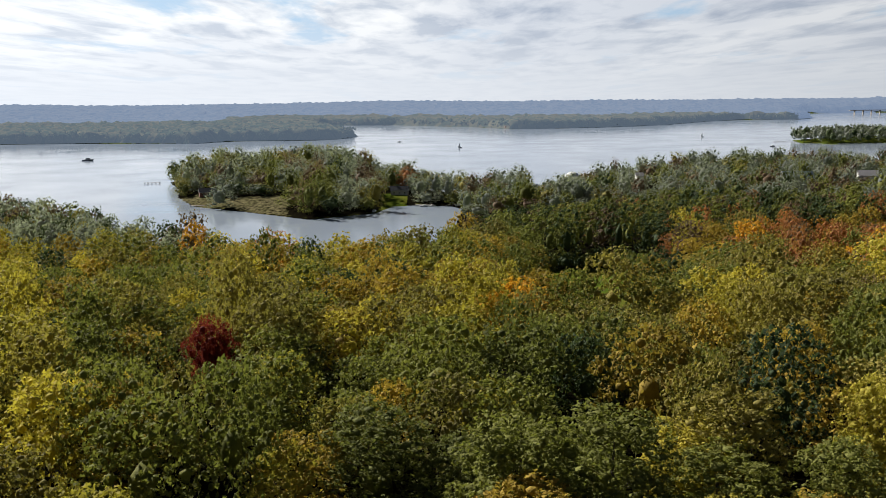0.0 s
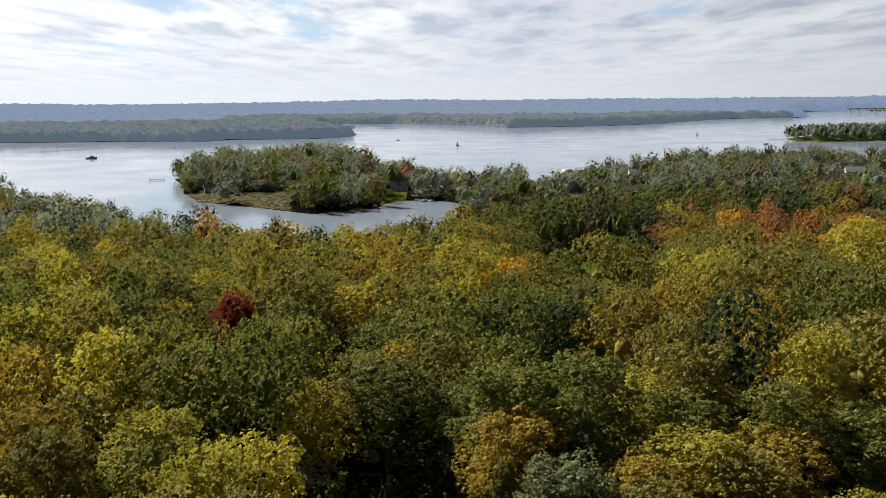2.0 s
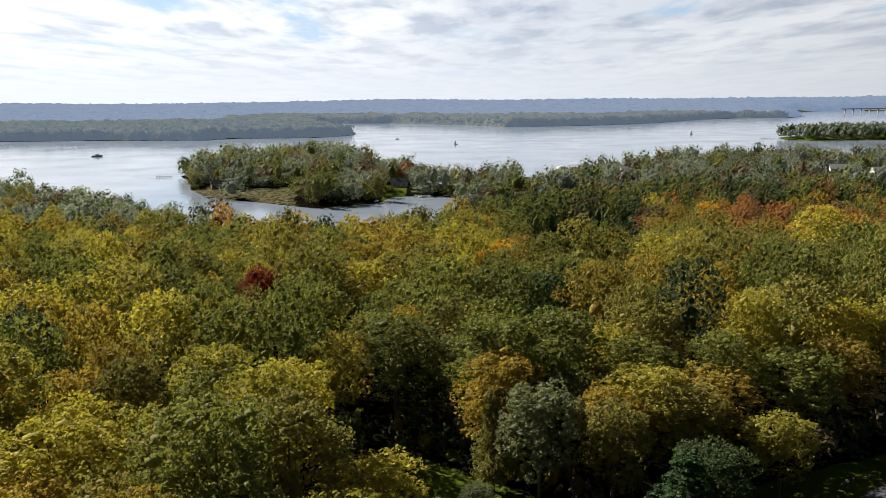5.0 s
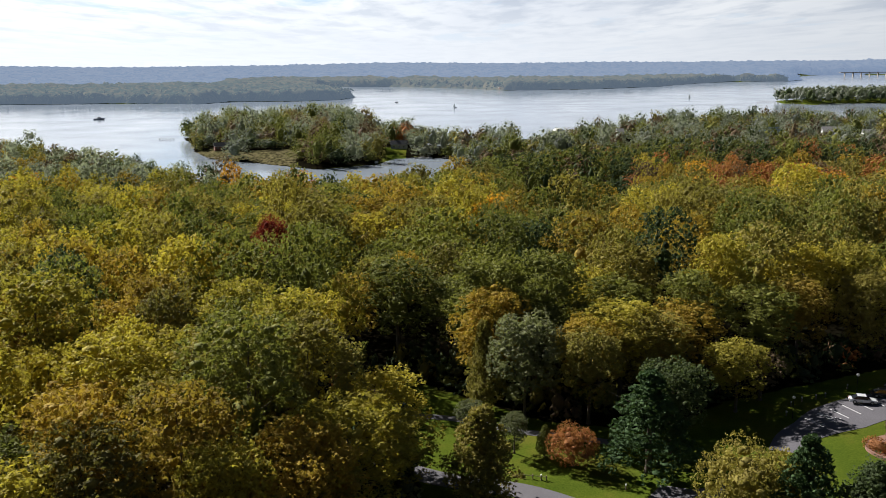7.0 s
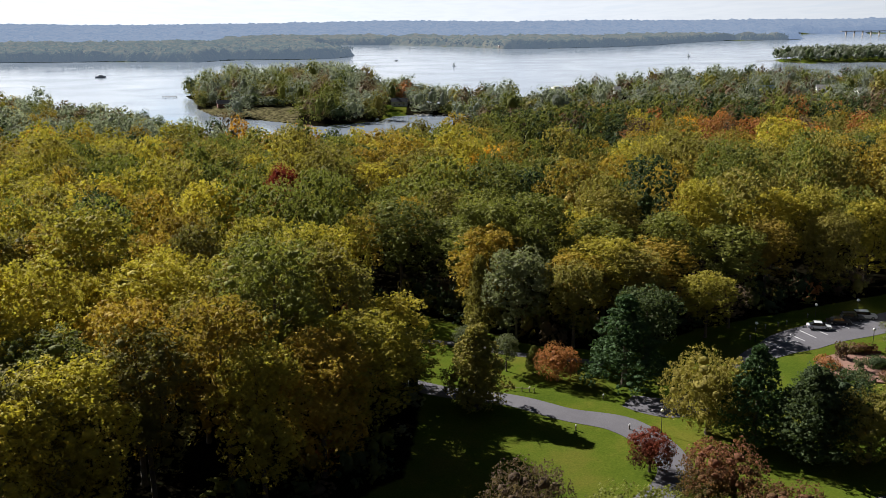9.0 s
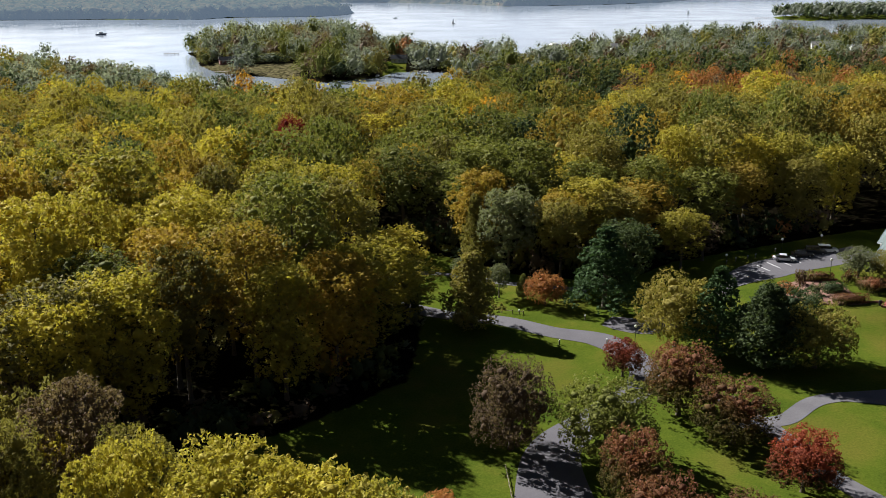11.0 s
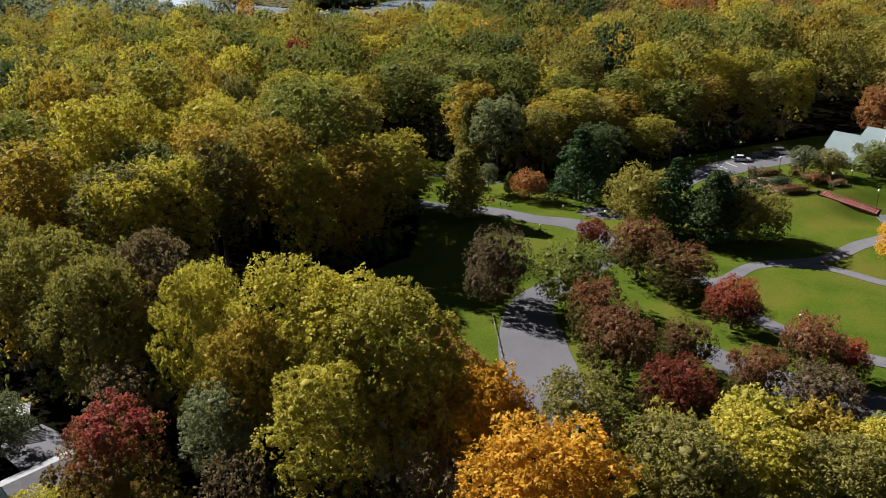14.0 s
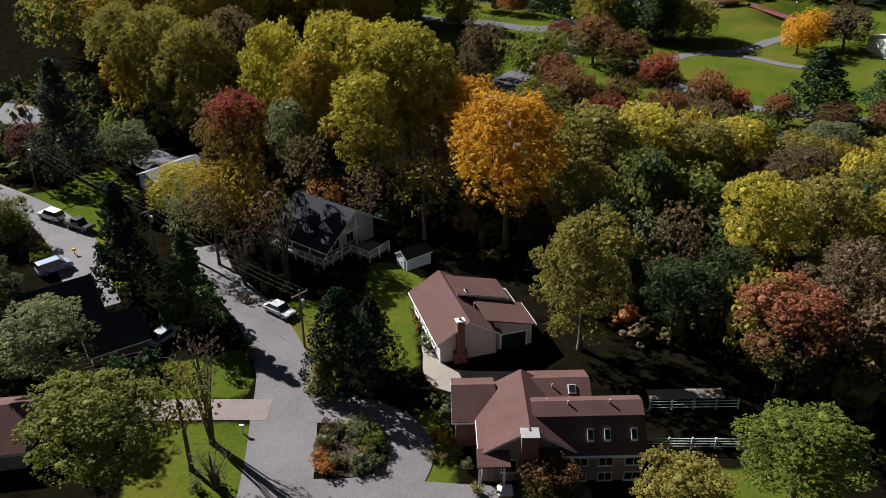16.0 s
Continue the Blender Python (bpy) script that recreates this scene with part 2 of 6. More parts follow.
GROUND, nt, b = shader("ground_grass_and_shade_dark_litter")
mask = nt.nodes.new("ShaderNodeAttribute")
mask.attribute_name = "lawn"
wander = noise_tex(nt, 0.35, 4)
# leaf litter painted near black for the shade beneath the trees
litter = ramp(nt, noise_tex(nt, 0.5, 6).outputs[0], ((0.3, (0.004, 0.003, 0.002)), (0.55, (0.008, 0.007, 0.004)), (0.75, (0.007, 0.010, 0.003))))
grass = ramp(nt, noise_tex(nt, 0.09, 5, 0.6).outputs[0], ((0.30, (0.036, 0.068, 0.008)), (0.50, (0.080, 0.112, 0.012)), (0.70, (0.150, 0.142, 0.022))))
dry = ramp(nt, noise_tex(nt, 0.045, 6, 0.65).outputs[0], ((0.50, (0, 0, 0)), (0.72, (0.55, 0.55, 0.55))))
grass = mix(nt, dry, grass, (0.125, 0.092, 0.026))
blades = noise_tex(nt, 3.2, 6, 0.7)
grass = mix(nt, 1.0, grass, (0.85, 0.83, 0.85), "MULTIPLY")
grass = mix(nt, 0.40, grass, ramp(nt, blades.outputs[0], ((0.3, (0.018, 0.038, 0.005)), (0.7, (0.130, 0.155, 0.020)))))
reeds = nt.nodes.new("ShaderNodeAttribute")
reeds.attribute_name = "sedge"
grass = mix(nt, reeds.outputs["Fac"], grass, ramp(nt, noise_tex(nt, 0.12, 5, 0.7).outputs[0], ((0.35, (0.085, 0.080, 0.034)), (0.65, (0.175, 0.150, 0.080)))))
edge = nt.nodes.new("ShaderNodeMath")
edge.operation = "ADD"
link(nt, mask.outputs["Fac"], edge.inputs[0])
soft = nt.nodes.new("ShaderNodeMath")
soft.operation, soft.inputs[1].default_value = "MULTIPLY_ADD", 0.6
soft.inputs[2].default_value = -0.3
link(nt, wander.outputs[0], soft.inputs[0])
link(nt, soft.outputs[0], edge.inputs[1])
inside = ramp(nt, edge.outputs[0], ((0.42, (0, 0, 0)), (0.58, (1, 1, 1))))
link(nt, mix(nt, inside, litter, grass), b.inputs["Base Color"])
b.inputs["Roughness"].default_value = 0.95
b.inputs["Specular IOR Level"].default_value = 0.0
bump(nt, b, blades.outputs[0], 0.8, 0.08)


# ================= the land =================
def smooth(a, b2, v):
    u = np.clip((v - a) / (b2 - a), 0, 1)
    return u * u * (3 - 2 * u)


def inland(poly, x, y):
    """Metres inside the outline (outside: minus)."""
    p = np.array(poly, float)
    q = np.roll(p, -1, 0)
    best = np.full(x.shape, 1e18)
    odd = np.zeros(x.shape, bool)
    for (ax, ay), (bx, by) in zip(p, q):
        dx, dy = bx - ax, by - ay
        u = np.clip(((x - ax) * dx + (y - ay) * dy) / (dx * dx + dy * dy), 0, 1)
        best = np.minimum(best, (x - ax - u * dx) ** 2 + (y - ay - u * dy) ** 2)
        if ay != by:
            odd ^= ((ay > y) != (by > y)) & (x < (bx - ax) * (y - ay) / (by - ay) + ax)
    return np.where(odd, 1, -1) * np.sqrt(best)


HOME = [(-1600, -900), (1800, -900), (1800, 900), (900, 930), (600, 930), (460, 945), (400, 985), (324, 1010), (242, 940), (168, 865), (105, 800),
        (50, 755), (15, 775), (-20, 820), (-55, 870), (-85, 970), (-120, 1045), (-190, 1070), (-240, 1010), (-278, 926), (-240, 830), (-225, 771),
        (-193, 703), (-147, 667), (-92, 619), (-50, 650), (-40, 691), (-20, 700), (7, 690), (14, 672), (8, 581), (7, 500), (32, 425), (-30, 380),
        (-80, 380), (-120, 405), (-170, 462), (-215, 500), (-268, 548), (-420, 640), (-700, 700), (-1600, 760)]
FAR = [(-3400, 1700), (-872, 1802), (-674, 1810), (-478, 1760), (-439, 1850), (-277, 1850), (-216, 1915), (-195, 2040), (-240, 2150),
       (-330, 2500), (-420, 2900), (-145, 2873), (123, 2566), (175, 2409), (425, 2475), (612, 2625), (862, 2988), (1000, 3120), (1180, 3098),
       (1300, 3250), (1429, 3693), (1640, 4150), (2700, 4250), (3500, 4250), (3500, 4995), (-3400, 4995)]
ISLET = [(600, 1600), (645, 1514), (747, 1552), (900, 1500), (1400, 1520), (1400, 1750), (800, 1780), (640, 1680)]
MEADOW = [(36, 282), (74, 286), (92, 350), (92, 398), (40, 405)]


COVE_LAWN = [(-47, 668), (-29, 690), (-29, 742), (-52, 742)]
MARSH = [(-178, 700), (-143, 660), (-110, 632), (-118, 690), (-129, 728), (-170, 728)]
BEACH = [(-226, 757), (-185, 680), (-172, 700), (-176, 716), (-205, 780)]


def wave(x, y, size, seed):
    """Slow, cheap hills."""
    a, b2, c = 1.0 + 0.13 * seed, 0.7 - 0.09 * seed, 2.1 * seed
    return (np.sin(x / size * a + y / size * b2 + c) + np.sin(y / size * 1.31 * a - x / size * 0.57 + 1.7 * c) + np.sin((x + y) / size * 0.83 + 0.6 * c)) / 3


def height(x, y):
    """The ground's height above the river."""
    x, y = np.atleast_1d(np.asarray(x, float)), np.atleast_1d(np.asarray(y, float))
    near = inland(HOME, x, y)
    plateau = 16.0 - 9.5 * smooth(150, 410, y) + 0.035 * np.clip(x - 5, 0, 110) * (1 - smooth(120, 260, y)) * smooth(-75, -25, y)
    plateau = plateau + 0.9 * wave(x, y, 26, 2) * smooth(110, 180, y)
    plateau = plateau + 1.0 * (1 - smooth(-80, -60, y))
    plateau = plateau + 1.4 * (1 - smooth(15, 30, np.hypot(x - 80, y - 68))) - 1.7 * (1 - smooth(5, 14, np.hypot(x - 94, y - 46)))
    h = np.where(near > 0, 0.35 + (plateau - 0.35) * (1 - np.exp(-near / 28)), np.maximum(near * 0.12, -5))
    far = inland(FAR, x, y)
    hill = 8 + 5 * wave(x, y, 210, 3) + 40 * smooth(2900, 4800, y) + 8 * wave(x, y, 520, 1) * smooth(2500, 4000, y)
    h = np.where(far > 0, 0.3 + (np.maximum(hill, 3) - 0.3) * (1 - np.exp(-far / 90)), np.where(near > 0, h, np.maximum(h, far * 0.05)))
    isle = inland(ISLET, x, y)
    h = np.where(isle > 0, 0.3 + 4.5 * (1 - np.exp(-isle / 25)), h)
    return h


def gz(x, y):
    return float(height(x, y)[0])


PARK = [(-7, 108), (4, 98), (18, 84), (38, 78), (52, 90), (70, 97), (100, 108), (160, 118), (190, 60), (170, -60), (70, -48), (45, -42), (30, -40),
        (12, -34), (4, -24), (-4, -14), (-20, -12), (-42, -8), (-40, 4), (-22, 16), (-6, 32), (-4, 60), (-6, 84)]
GARDENS = [[(-72, -44), (-58, -48), (-50, -60), (-52, -66), (-60, -57), (-70, -49)], [(-64, -62), (-57, -64), (-57, -70), (-62, -68)],
           [(-23, -84), (-16, -83), (-15, -98), (-19, -97)], [(-36, -107.5), (-22.5, -108), (-21, -124), (-32, -124)], [(-36, -97), (-25, -94), (-23.5, -103.6), (-34, -103.4)],
           [(-6.5, -106), (0, -107), (-1, -119), (-5, -118), (-4, -112)], [(-12, -72), (-4, -75), (-5, -90), (-4.5, -99), (-9, -99), (-12, -88)], [(-60, -36), (-52, -46), (-48, -58), (-56, -54), (-66, -42)],
           [(18, -128), (36, -128), (36, -116), (20, -117)], [(-50, -70), (-45, -78), (-48, -90), (-52, -80)]]


def sheet(name, xs, ys, zs, material, label, category):
    nx, ny = len(xs), len(ys)
    gx, gy = np.meshgrid(xs, ys)
    co = np.stack([gx.ravel(), gy.ravel(), zs.ravel()], 1)
    i = (np.arange(ny - 1)[:, None] * nx + np.arange(nx - 1)).ravel()
    faces = np.stack([i, i + 1, i + nx + 1, i + nx], 1)
    me = mesh_of(name, co, faces)
    me.materials.append(material)
    me.polygons.foreach_set("use_smooth", np.ones(len(me.polygons), bool))
    return tagged(new(name, me), label, category, kind="structure")


def mesh_of(name, co, quads, slots=None, tint=None):
    me = bpy.data.meshes.new(name)
    k = quads.shape[1]
    me.vertices.add(len(co))
    me.vertices.foreach_set("co", np.ascontiguousarray(co, np.float32).ravel())
    me.loops.add(quads.size)
    me.loops.foreach_set("vertex_index", np.ascontiguousarray(quads, np.int32).ravel())
    me.polygons.add(len(quads))
    me.polygons.foreach_set("loop_start", np.arange(0, quads.size, k, dtype=np.int32))
    if slots is not None:
        me.polygons.foreach_set("material_index", np.ascontiguousarray(slots, np.int32))
    if tint is not None:
        me.attributes.new("tint", "FLOAT", "POINT").data.foreach_set("value", np.ascontiguousarray(tint, np.float32))
    me.polygons.foreach_set("use_smooth", np.ones(len(quads), bool))
    me.update(calc_edges=True)
    return me


def steps(*pieces):
    out = [np.arange(a, b2, s) for a, b2, s in pieces]
    return np.concatenate(out + [[pieces[-1][1]]])


xs = steps((-3500, -600, 100), (-600, -290, 14), (-290, -140, 6), (-140, -60, 4), (-60, 120, 2.0), (120, 200, 5), (200, 700, 12), (700, 3500, 100))
ys = steps((-900, -240, 60), (-240, -130, 4), (-130, 112, 2.0), (112, 200, 6), (200, 600, 10), (600, 760, 6), (760, 1100, 20), (1100, 1700, 60), (1700, 4995, 60))
gx, gy = np.meshgrid(xs, ys)
ground = sheet("ground", xs, ys, height(gx.ravel(), gy.ravel()).reshape(gx.shape), GROUND, "grassy park ground and shade-darkened brown forest floor by the river", "ground")
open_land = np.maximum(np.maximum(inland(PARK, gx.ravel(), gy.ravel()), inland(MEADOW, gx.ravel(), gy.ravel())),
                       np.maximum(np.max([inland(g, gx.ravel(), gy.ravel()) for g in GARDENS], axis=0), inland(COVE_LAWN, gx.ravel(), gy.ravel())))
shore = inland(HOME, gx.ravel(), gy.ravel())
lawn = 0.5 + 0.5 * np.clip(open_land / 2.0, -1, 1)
lawn = np.maximum(lawn, np.where((shore > -1) & (shore < 3) & (gy.ravel() > 600) & (gx.ravel() < 0), 0.5, 0))
lawn = np.maximum(lawn, 0.5 + 0.5 * np.clip(np.maximum(inland(MARSH, gx.ravel(), gy.ravel()), inland(BEACH, gx.ravel(), gy.ravel())) / 4, -1, 0.04))
drift_x, drift_y = gx.ravel() + 13 * wave(gx.ravel(), gy.ravel(), 11, 3), gy.ravel() + 9 * wave(gx.ravel(), gy.ravel(), 9, 1)
outer = np.maximum(np.maximum(smooth(-128, -142, drift_y), smooth(90, 112, drift_x) * smooth(-30, -52, drift_y)), smooth(-94, -116, drift_x) * smooth(-14, -40, drift_y))
outer = np.maximum(outer, smooth(1400, 1500, gy.ravel()))
lawn = np.maximum(lawn, outer * (0.56 + 0.16 * wave(gx.ravel(), gy.ravel(), 17, 2)))
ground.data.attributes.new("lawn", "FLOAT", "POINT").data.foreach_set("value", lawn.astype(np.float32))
sedge = np.clip(np.maximum(inland(MARSH, gx.ravel(), gy.ravel()), inland(BEACH, gx.ravel(), gy.ravel())) / 4 + 1, 0, 1)
ground.data.attributes.new("sedge", "FLOAT", "POINT").data.foreach_set("value", sedge.astype(np.float32))
wx, wy = steps((-3500, 3500, 500)), steps((250, 4990, 395))
water = sheet("water", wx, wy, np.zeros((len(wy), len(wx))), WATER, "calm grey-blue river water reflecting a cloudy sky", "river")


# ================= trees =================
def sprays(rng, centre, normal, size, tip=None):
    """One pointed leaf spray for each centre; tip: the way its point looks."""
    n = len(centre)
    normal = normal / np.linalg.norm(normal, axis=1, keepdims=True)
    b2 = np.cross(normal, rng.normal(size=(n, 3)) if tip is None else tip + rng.normal(scale=0.35, size=(n, 3)))
    b2 /= np.linalg.norm(b2, axis=1, keepdims=True) + 1e-9
    a = np.cross(b2, normal)
    s = size[:, None]
    k = rng.uniform(0.55, 0.95, (n, 1))
    c = np.stack([centre + a * s, centre - a * s * rng.uniform(0.1, 0.8, (n, 1)) + b2 * s * k, centre - a * s * rng.uniform(0.1, 0.8, (n, 1)) - b2 * s * k], 1)
    return c.reshape(-1, 3)


ICO = np.array([(0, 0, 1)] + [(0.894 * math.cos(k * 1.2566), 0.894 * math.sin(k * 1.2566), 0.447) for k in range(5)]
               + [(0.894 * math.cos(k * 1.2566 + 0.6283), 0.894 * math.sin(k * 1.2566 + 0.6283), -0.447) for k in range(5)] + [(0, 0, -1)])
ICO_FACES = np.array([(0, 1 + k, 1 + (k + 1) % 5) for k in range(5)] + [(1 + k, 6 + k, 1 + (k + 1) % 5) for k in range(5)]
                     + [(6 + k, 6 + (k + 1) % 5, 1 + (k + 1) % 5) for k in range(5)] + [(11, 6 + (k + 1) % 5, 6 + k) for k in range(5)])
OCTA = np.array([(1, 0, 0), (0, 1, 0), (-1, 0, 0), (0, -1, 0), (0, 0, 1), (0, 0, -1)], float)
OCTA_FACES = np.array([(0, 1, 4), (1, 2, 4), (2, 3, 4), (3, 0, 4), (1, 0, 5), (2, 1, 5), (3, 2, 5), (0, 3, 5)])


def crown(seed, lobes, per_lobe, leaf, form, radius, tall, fill=0.36):
    """Vertices and triangles of a crown in metres, foot at 0: leafy lobes with loose leaf clusters all over them."""
    rng = np.random.default_rng(seed)
    h = (np.arange(lobes) + rng.uniform(0, 1, lobes)) / lobes
    ang = np.arange(lobes) * 2.39996 + rng.uniform(-0.5, 0.5, lobes)
    size = rng.uniform(0.62, 1.40, lobes)
    if form in ("broad", "tall"):
        h = 0.05 + 0.90 * h ** 0.62
        width, lr, flat = np.where(h > 0.58, np.sqrt(np.clip(1 - ((h - 0.58) / 0.44) ** 2, 0.02, 1)), 0.60 + 0.40 * h / 0.58), radius * 0.27 * size, 0.9
    elif form == "dome":
        h = 0.12 + 0.83 * h ** 0.95
        width, lr, flat = np.where(h > 0.42, np.sqrt(np.clip(1 - ((h - 0.42) / 0.60) ** 2, 0.02, 1)), 0.70 + 0.30 * h / 0.42), radius * 0.26 * size, 0.9
    elif form in ("sparse", "bare"):
        h = 0.25 + 0.70 * h
        width, lr, flat = np.sqrt(np.clip(1 - ((h - 0.5) / 0.6) ** 2, 0.04, 1)), radius * 0.22 * size, 0.8
    elif form == "round":
        h = 0.08 + 0.82 * h
        width, lr, flat = np.sqrt(np.clip(1 - ((h - 0.45) / 0.58) ** 2, 0.04, 1)), radius * 0.33 * size, 0.85
    elif form == "cone":
        h = 0.05 + 0.88 * h ** 1.2
        width, lr, flat = np.clip(1.0 - h, 0.04, 1) ** 0.75 * np.clip(h * 6, 0.5, 1), radius * 0.26 * size * (1.15 - 0.6 * h), 0.8
    else:
        h = 0.04 + 0.92 * h ** 1.25
        width, lr, flat = np.clip(1.0 - h, 0.03, 1) ** (0.7 if form == "pine" else 0.9), radius * 0.27 * size * (1.15 - 0.75 * h), 0.42
    rad = np.clip(width * radius - lr * 0.55, 0, None) * np.where(rng.random(lobes) < 0.72, rng.uniform(0.74, 1.12, lobes), rng.uniform(0.2, 0.7, lobes))
    cen = np.stack([rad * np.cos(ang), rad * np.sin(ang), h * tall], 1)
    base, tri = (ICO, ICO_FACES) if fill < 0.4 else (OCTA, OCTA_FACES)
    cos, tris, count = [], [], 0
    core = {"sparse": 0.2, "bare": 0.03, "pine": 0.36, "spruce": 0.36}.get(form, fill)
    for i in range(lobes):
        v = base * rng.uniform(0.72, 1.12, (len(base), 1)) * lr[i] * core
        v[:, 2] *= flat
        cos.append(v + cen[i])
        tris.append(tri + count)
        count += len(v)
    base, tri = ICO, ICO_FACES
    middle = base * rng.uniform(0.85, 1.1, (len(base), 1)) * np.array([radius * 0.46, radius * 0.46, tall * 0.30]) * ({"sparse": 0.25, "bare": 0.03, "spruce": 0.45, "pine": 0.45, "cone": 0.6, "dome": 0.5, "broad": 0.62, "tall": 0.62}.get(form, 1))
    cos.append(middle + np.array([0, 0, tall * (0.42 if form in ("cone", "dome", "broad", "tall") else 0.50)]))
    tris.append(tri + count)
    count += len(middle)
    each = 8 if leaf < 0.3 else 5
    tufts = max(3, per_lobe // each)
    needles = form in ("pine", "spruce")
    k = np.arange(tufts) + 0.5
    z = 1 - 1.75 * k / tufts
    even = np.stack([np.sqrt(1 - z * z) * np.cos(k * 2.39996), np.sqrt(1 - z * z) * np.sin(k * 2.39996), z], 1)
    base_pts, axes, sizes = [], [], []
    for i in range(lobes):
        a = rng.uniform(0, 2 * math.pi)
        v = even @ np.array([[math.cos(a), math.sin(a), 0], [-math.sin(a), math.cos(a), 0], [0, 0, 1]]) + rng.normal(scale=0.22, size=(tufts, 3))
        v /= np.linalg.norm(v, axis=1, keepdims=True)
        p = v * lr[i] * rng.uniform(0.66, 0.98, (tufts, 1)) * max(1.0, fill + 0.1)
        p[:, 2] *= flat
        if needles:
            p[:, 2] -= 0.22 * (np.hypot(p[:, 0] + cen[i, 0], p[:, 1] + cen[i, 1]) - rad[i])
        base_pts.append(p + cen[i])
        out = np.array([math.cos(ang[i]), math.sin(ang[i]), 0.0]) * (0.5 if needles else 0.25)
        axes.append(v * 0.8 + out + np.array([0, 0, 0.0 if needles else 0.5]) + rng.normal(scale=0.2, size=v.shape))
        sizes.append(np.full(tufts, lr[i] * min(0.5, math.sqrt(6.0 / tufts))) * rng.uniform(0.75, 1.3, tufts))
    base_pts, axes, sizes = np.concatenate(base_pts), np.concatenate(axes), np.concatenate(sizes)
    deep = np.zeros(len(base_pts), bool)
    for i in range(lobes):
        q = base_pts - cen[i]
        q[:, 2] /= flat
        deep |= np.linalg.norm(q, axis=1) < lr[i] * 0.55
    if form not in ("sparse", "bare"):
        heart = base_pts - np.array([0, 0, tall * 0.45])
        heart[:, 2] *= 1.6 * radius / tall
        heart /= np.linalg.norm(heart, axis=1, keepdims=True)
        away = np.concatenate([np.repeat(cen[i:i + 1], tufts, 0) for i in range(lobes)])
        deep |= np.einsum("ij,ij->i", heart, base_pts - away) < -0.25 * np.repeat(lr, tufts)
    base_pts, axes, sizes = base_pts[~deep], axes[~deep], sizes[~deep]
    axes /= np.linalg.norm(axes, axis=1, keepdims=True)
    axes, sizes, base_pts = np.repeat(axes, each, 0), np.repeat(sizes, each), np.repeat(base_pts, each, 0)
    ring = np.cross(axes, rng.normal(size=axes.shape))
    ring /= np.linalg.norm(ring, axis=1, keepdims=True)
    up = rng.uniform(-0.1, 1.0, len(axes))[:, None]
    pts = base_pts + sizes[:, None] * (axes * up * (0.7 if leaf < 0.38 else 0.35) + ring * 0.62 * np.sqrt(np.clip(1.05 - up * up, 0.02, 1)) * rng.uniform(0.35, 1.0, up.shape))
    nor = ring * 0.75 + axes * (0.25 + 0.6 * up) + rng.normal(scale=0.35, size=axes.shape)
    leafy = sprays(rng, pts, nor, rng.uniform(0.6, 1.25, len(pts)) * leaf, axes + ring * 0.4 if leaf < 0.38 else None)
    cos.append(leafy)
    tris.append(np.arange(len(leafy)).reshape(-1, 3) + count)
    return np.concatenate(cos), np.concatenate(tris)


def crown_mesh(name, seed, lobes, per_lobe, leaf, form, radius, tall):
    co, tri = crown(seed, lobes, per_lobe, leaf, form, radius, tall)
    return mesh_of(name, co, tri)


def trunk_mesh(name, seed, radius, tall, limbs, spread, bare=False):
    """Tapered trunk, height tall, with limbs that reach up into the crown."""
    rng = np.random.default_rng(seed)
    co, quads = [], []

    def tube(points, radii, sides=6):
        base = len(co)
        for p, r in zip(points, radii):
            for k in range(sides):
                a = 2 * math.pi * k / sides
                co.append((p[0] + r * math.cos(a), p[1] + r * math.sin(a), p[2]))
        for j in range(len(points) - 1):
            for k in range(sides):
                a0, a1 = base + j * sides + k, base + j * sides + (k + 1) % sides
                quads.append((a0, a1, a1 + sides, a0 + sides))

    bend = rng.normal(scale=0.02 * tall, size=2)
    line = [(bend[0] * u * u, bend[1] * u * u, tall * u - 0.4 * (u == 0)) for u in (0, 0.06, 0.3, 0.55, 0.8, 1.0)]
    tube(line, [radius * 1.5, radius, radius * 0.85, radius * 0.62, radius * 0.35, radius * 0.08])
    for _ in range(limbs):
        u = rng.uniform(0.32, 0.85)
        a = rng.uniform(0, 2 * math.pi)
        out = spread * rng.uniform(0.45, 0.9)
        p0 = np.array([bend[0] * u * u, bend[1] * u * u, tall * u])
        p1 = p0 + np.array([out * 0.45 * math.cos(a), out * 0.45 * math.sin(a), tall * 0.07])
        p2 = p0 + np.array([out * math.cos(a + 0.2), out * math.sin(a + 0.2), tall * 0.17])
        r = radius * 0.42 * (1.1 - u)
        tube([p0, p1, p2], [r, r * 0.7, r * 0.2], 4)
    if bare:
        for k in range(9):
            a, lean = k * 2.4, rng.uniform(0.25, 1.0) * spread
            knee = np.array([0.3 * lean * math.cos(a), 0.3 * lean * math.sin(a), tall * 0.45])
            tip = np.array([lean * math.cos(a), lean * math.sin(a), tall * rng.uniform(0.85, 1.05)])
            tube([(0.15 * math.cos(a), 0.15 * math.sin(a), -0.3), knee, tip], [radius * 0.4, radius * 0.26, radius * 0.04], 5)
            for _ in range(16):
                u = rng.uniform(0.05, 0.95)
                p0 = knee + (tip - knee) * u
                way = rng.normal(size=3) * np.array([1, 1, 0.4]) + np.array([0, 0, 0.9])
                p1 = p0 + way / np.linalg.norm(way) * rng.uniform(0.08, 0.16) * tall
                tube([p0, (p0 + p1) / 2 + rng.normal(scale=0.1, size=3), p1], [radius * 0.11, radius * 0.07, radius * 0.02], 3)
    me = mesh_of(name, np.array(co), np.array(quads))
    me.materials.append(BARK)
    return me


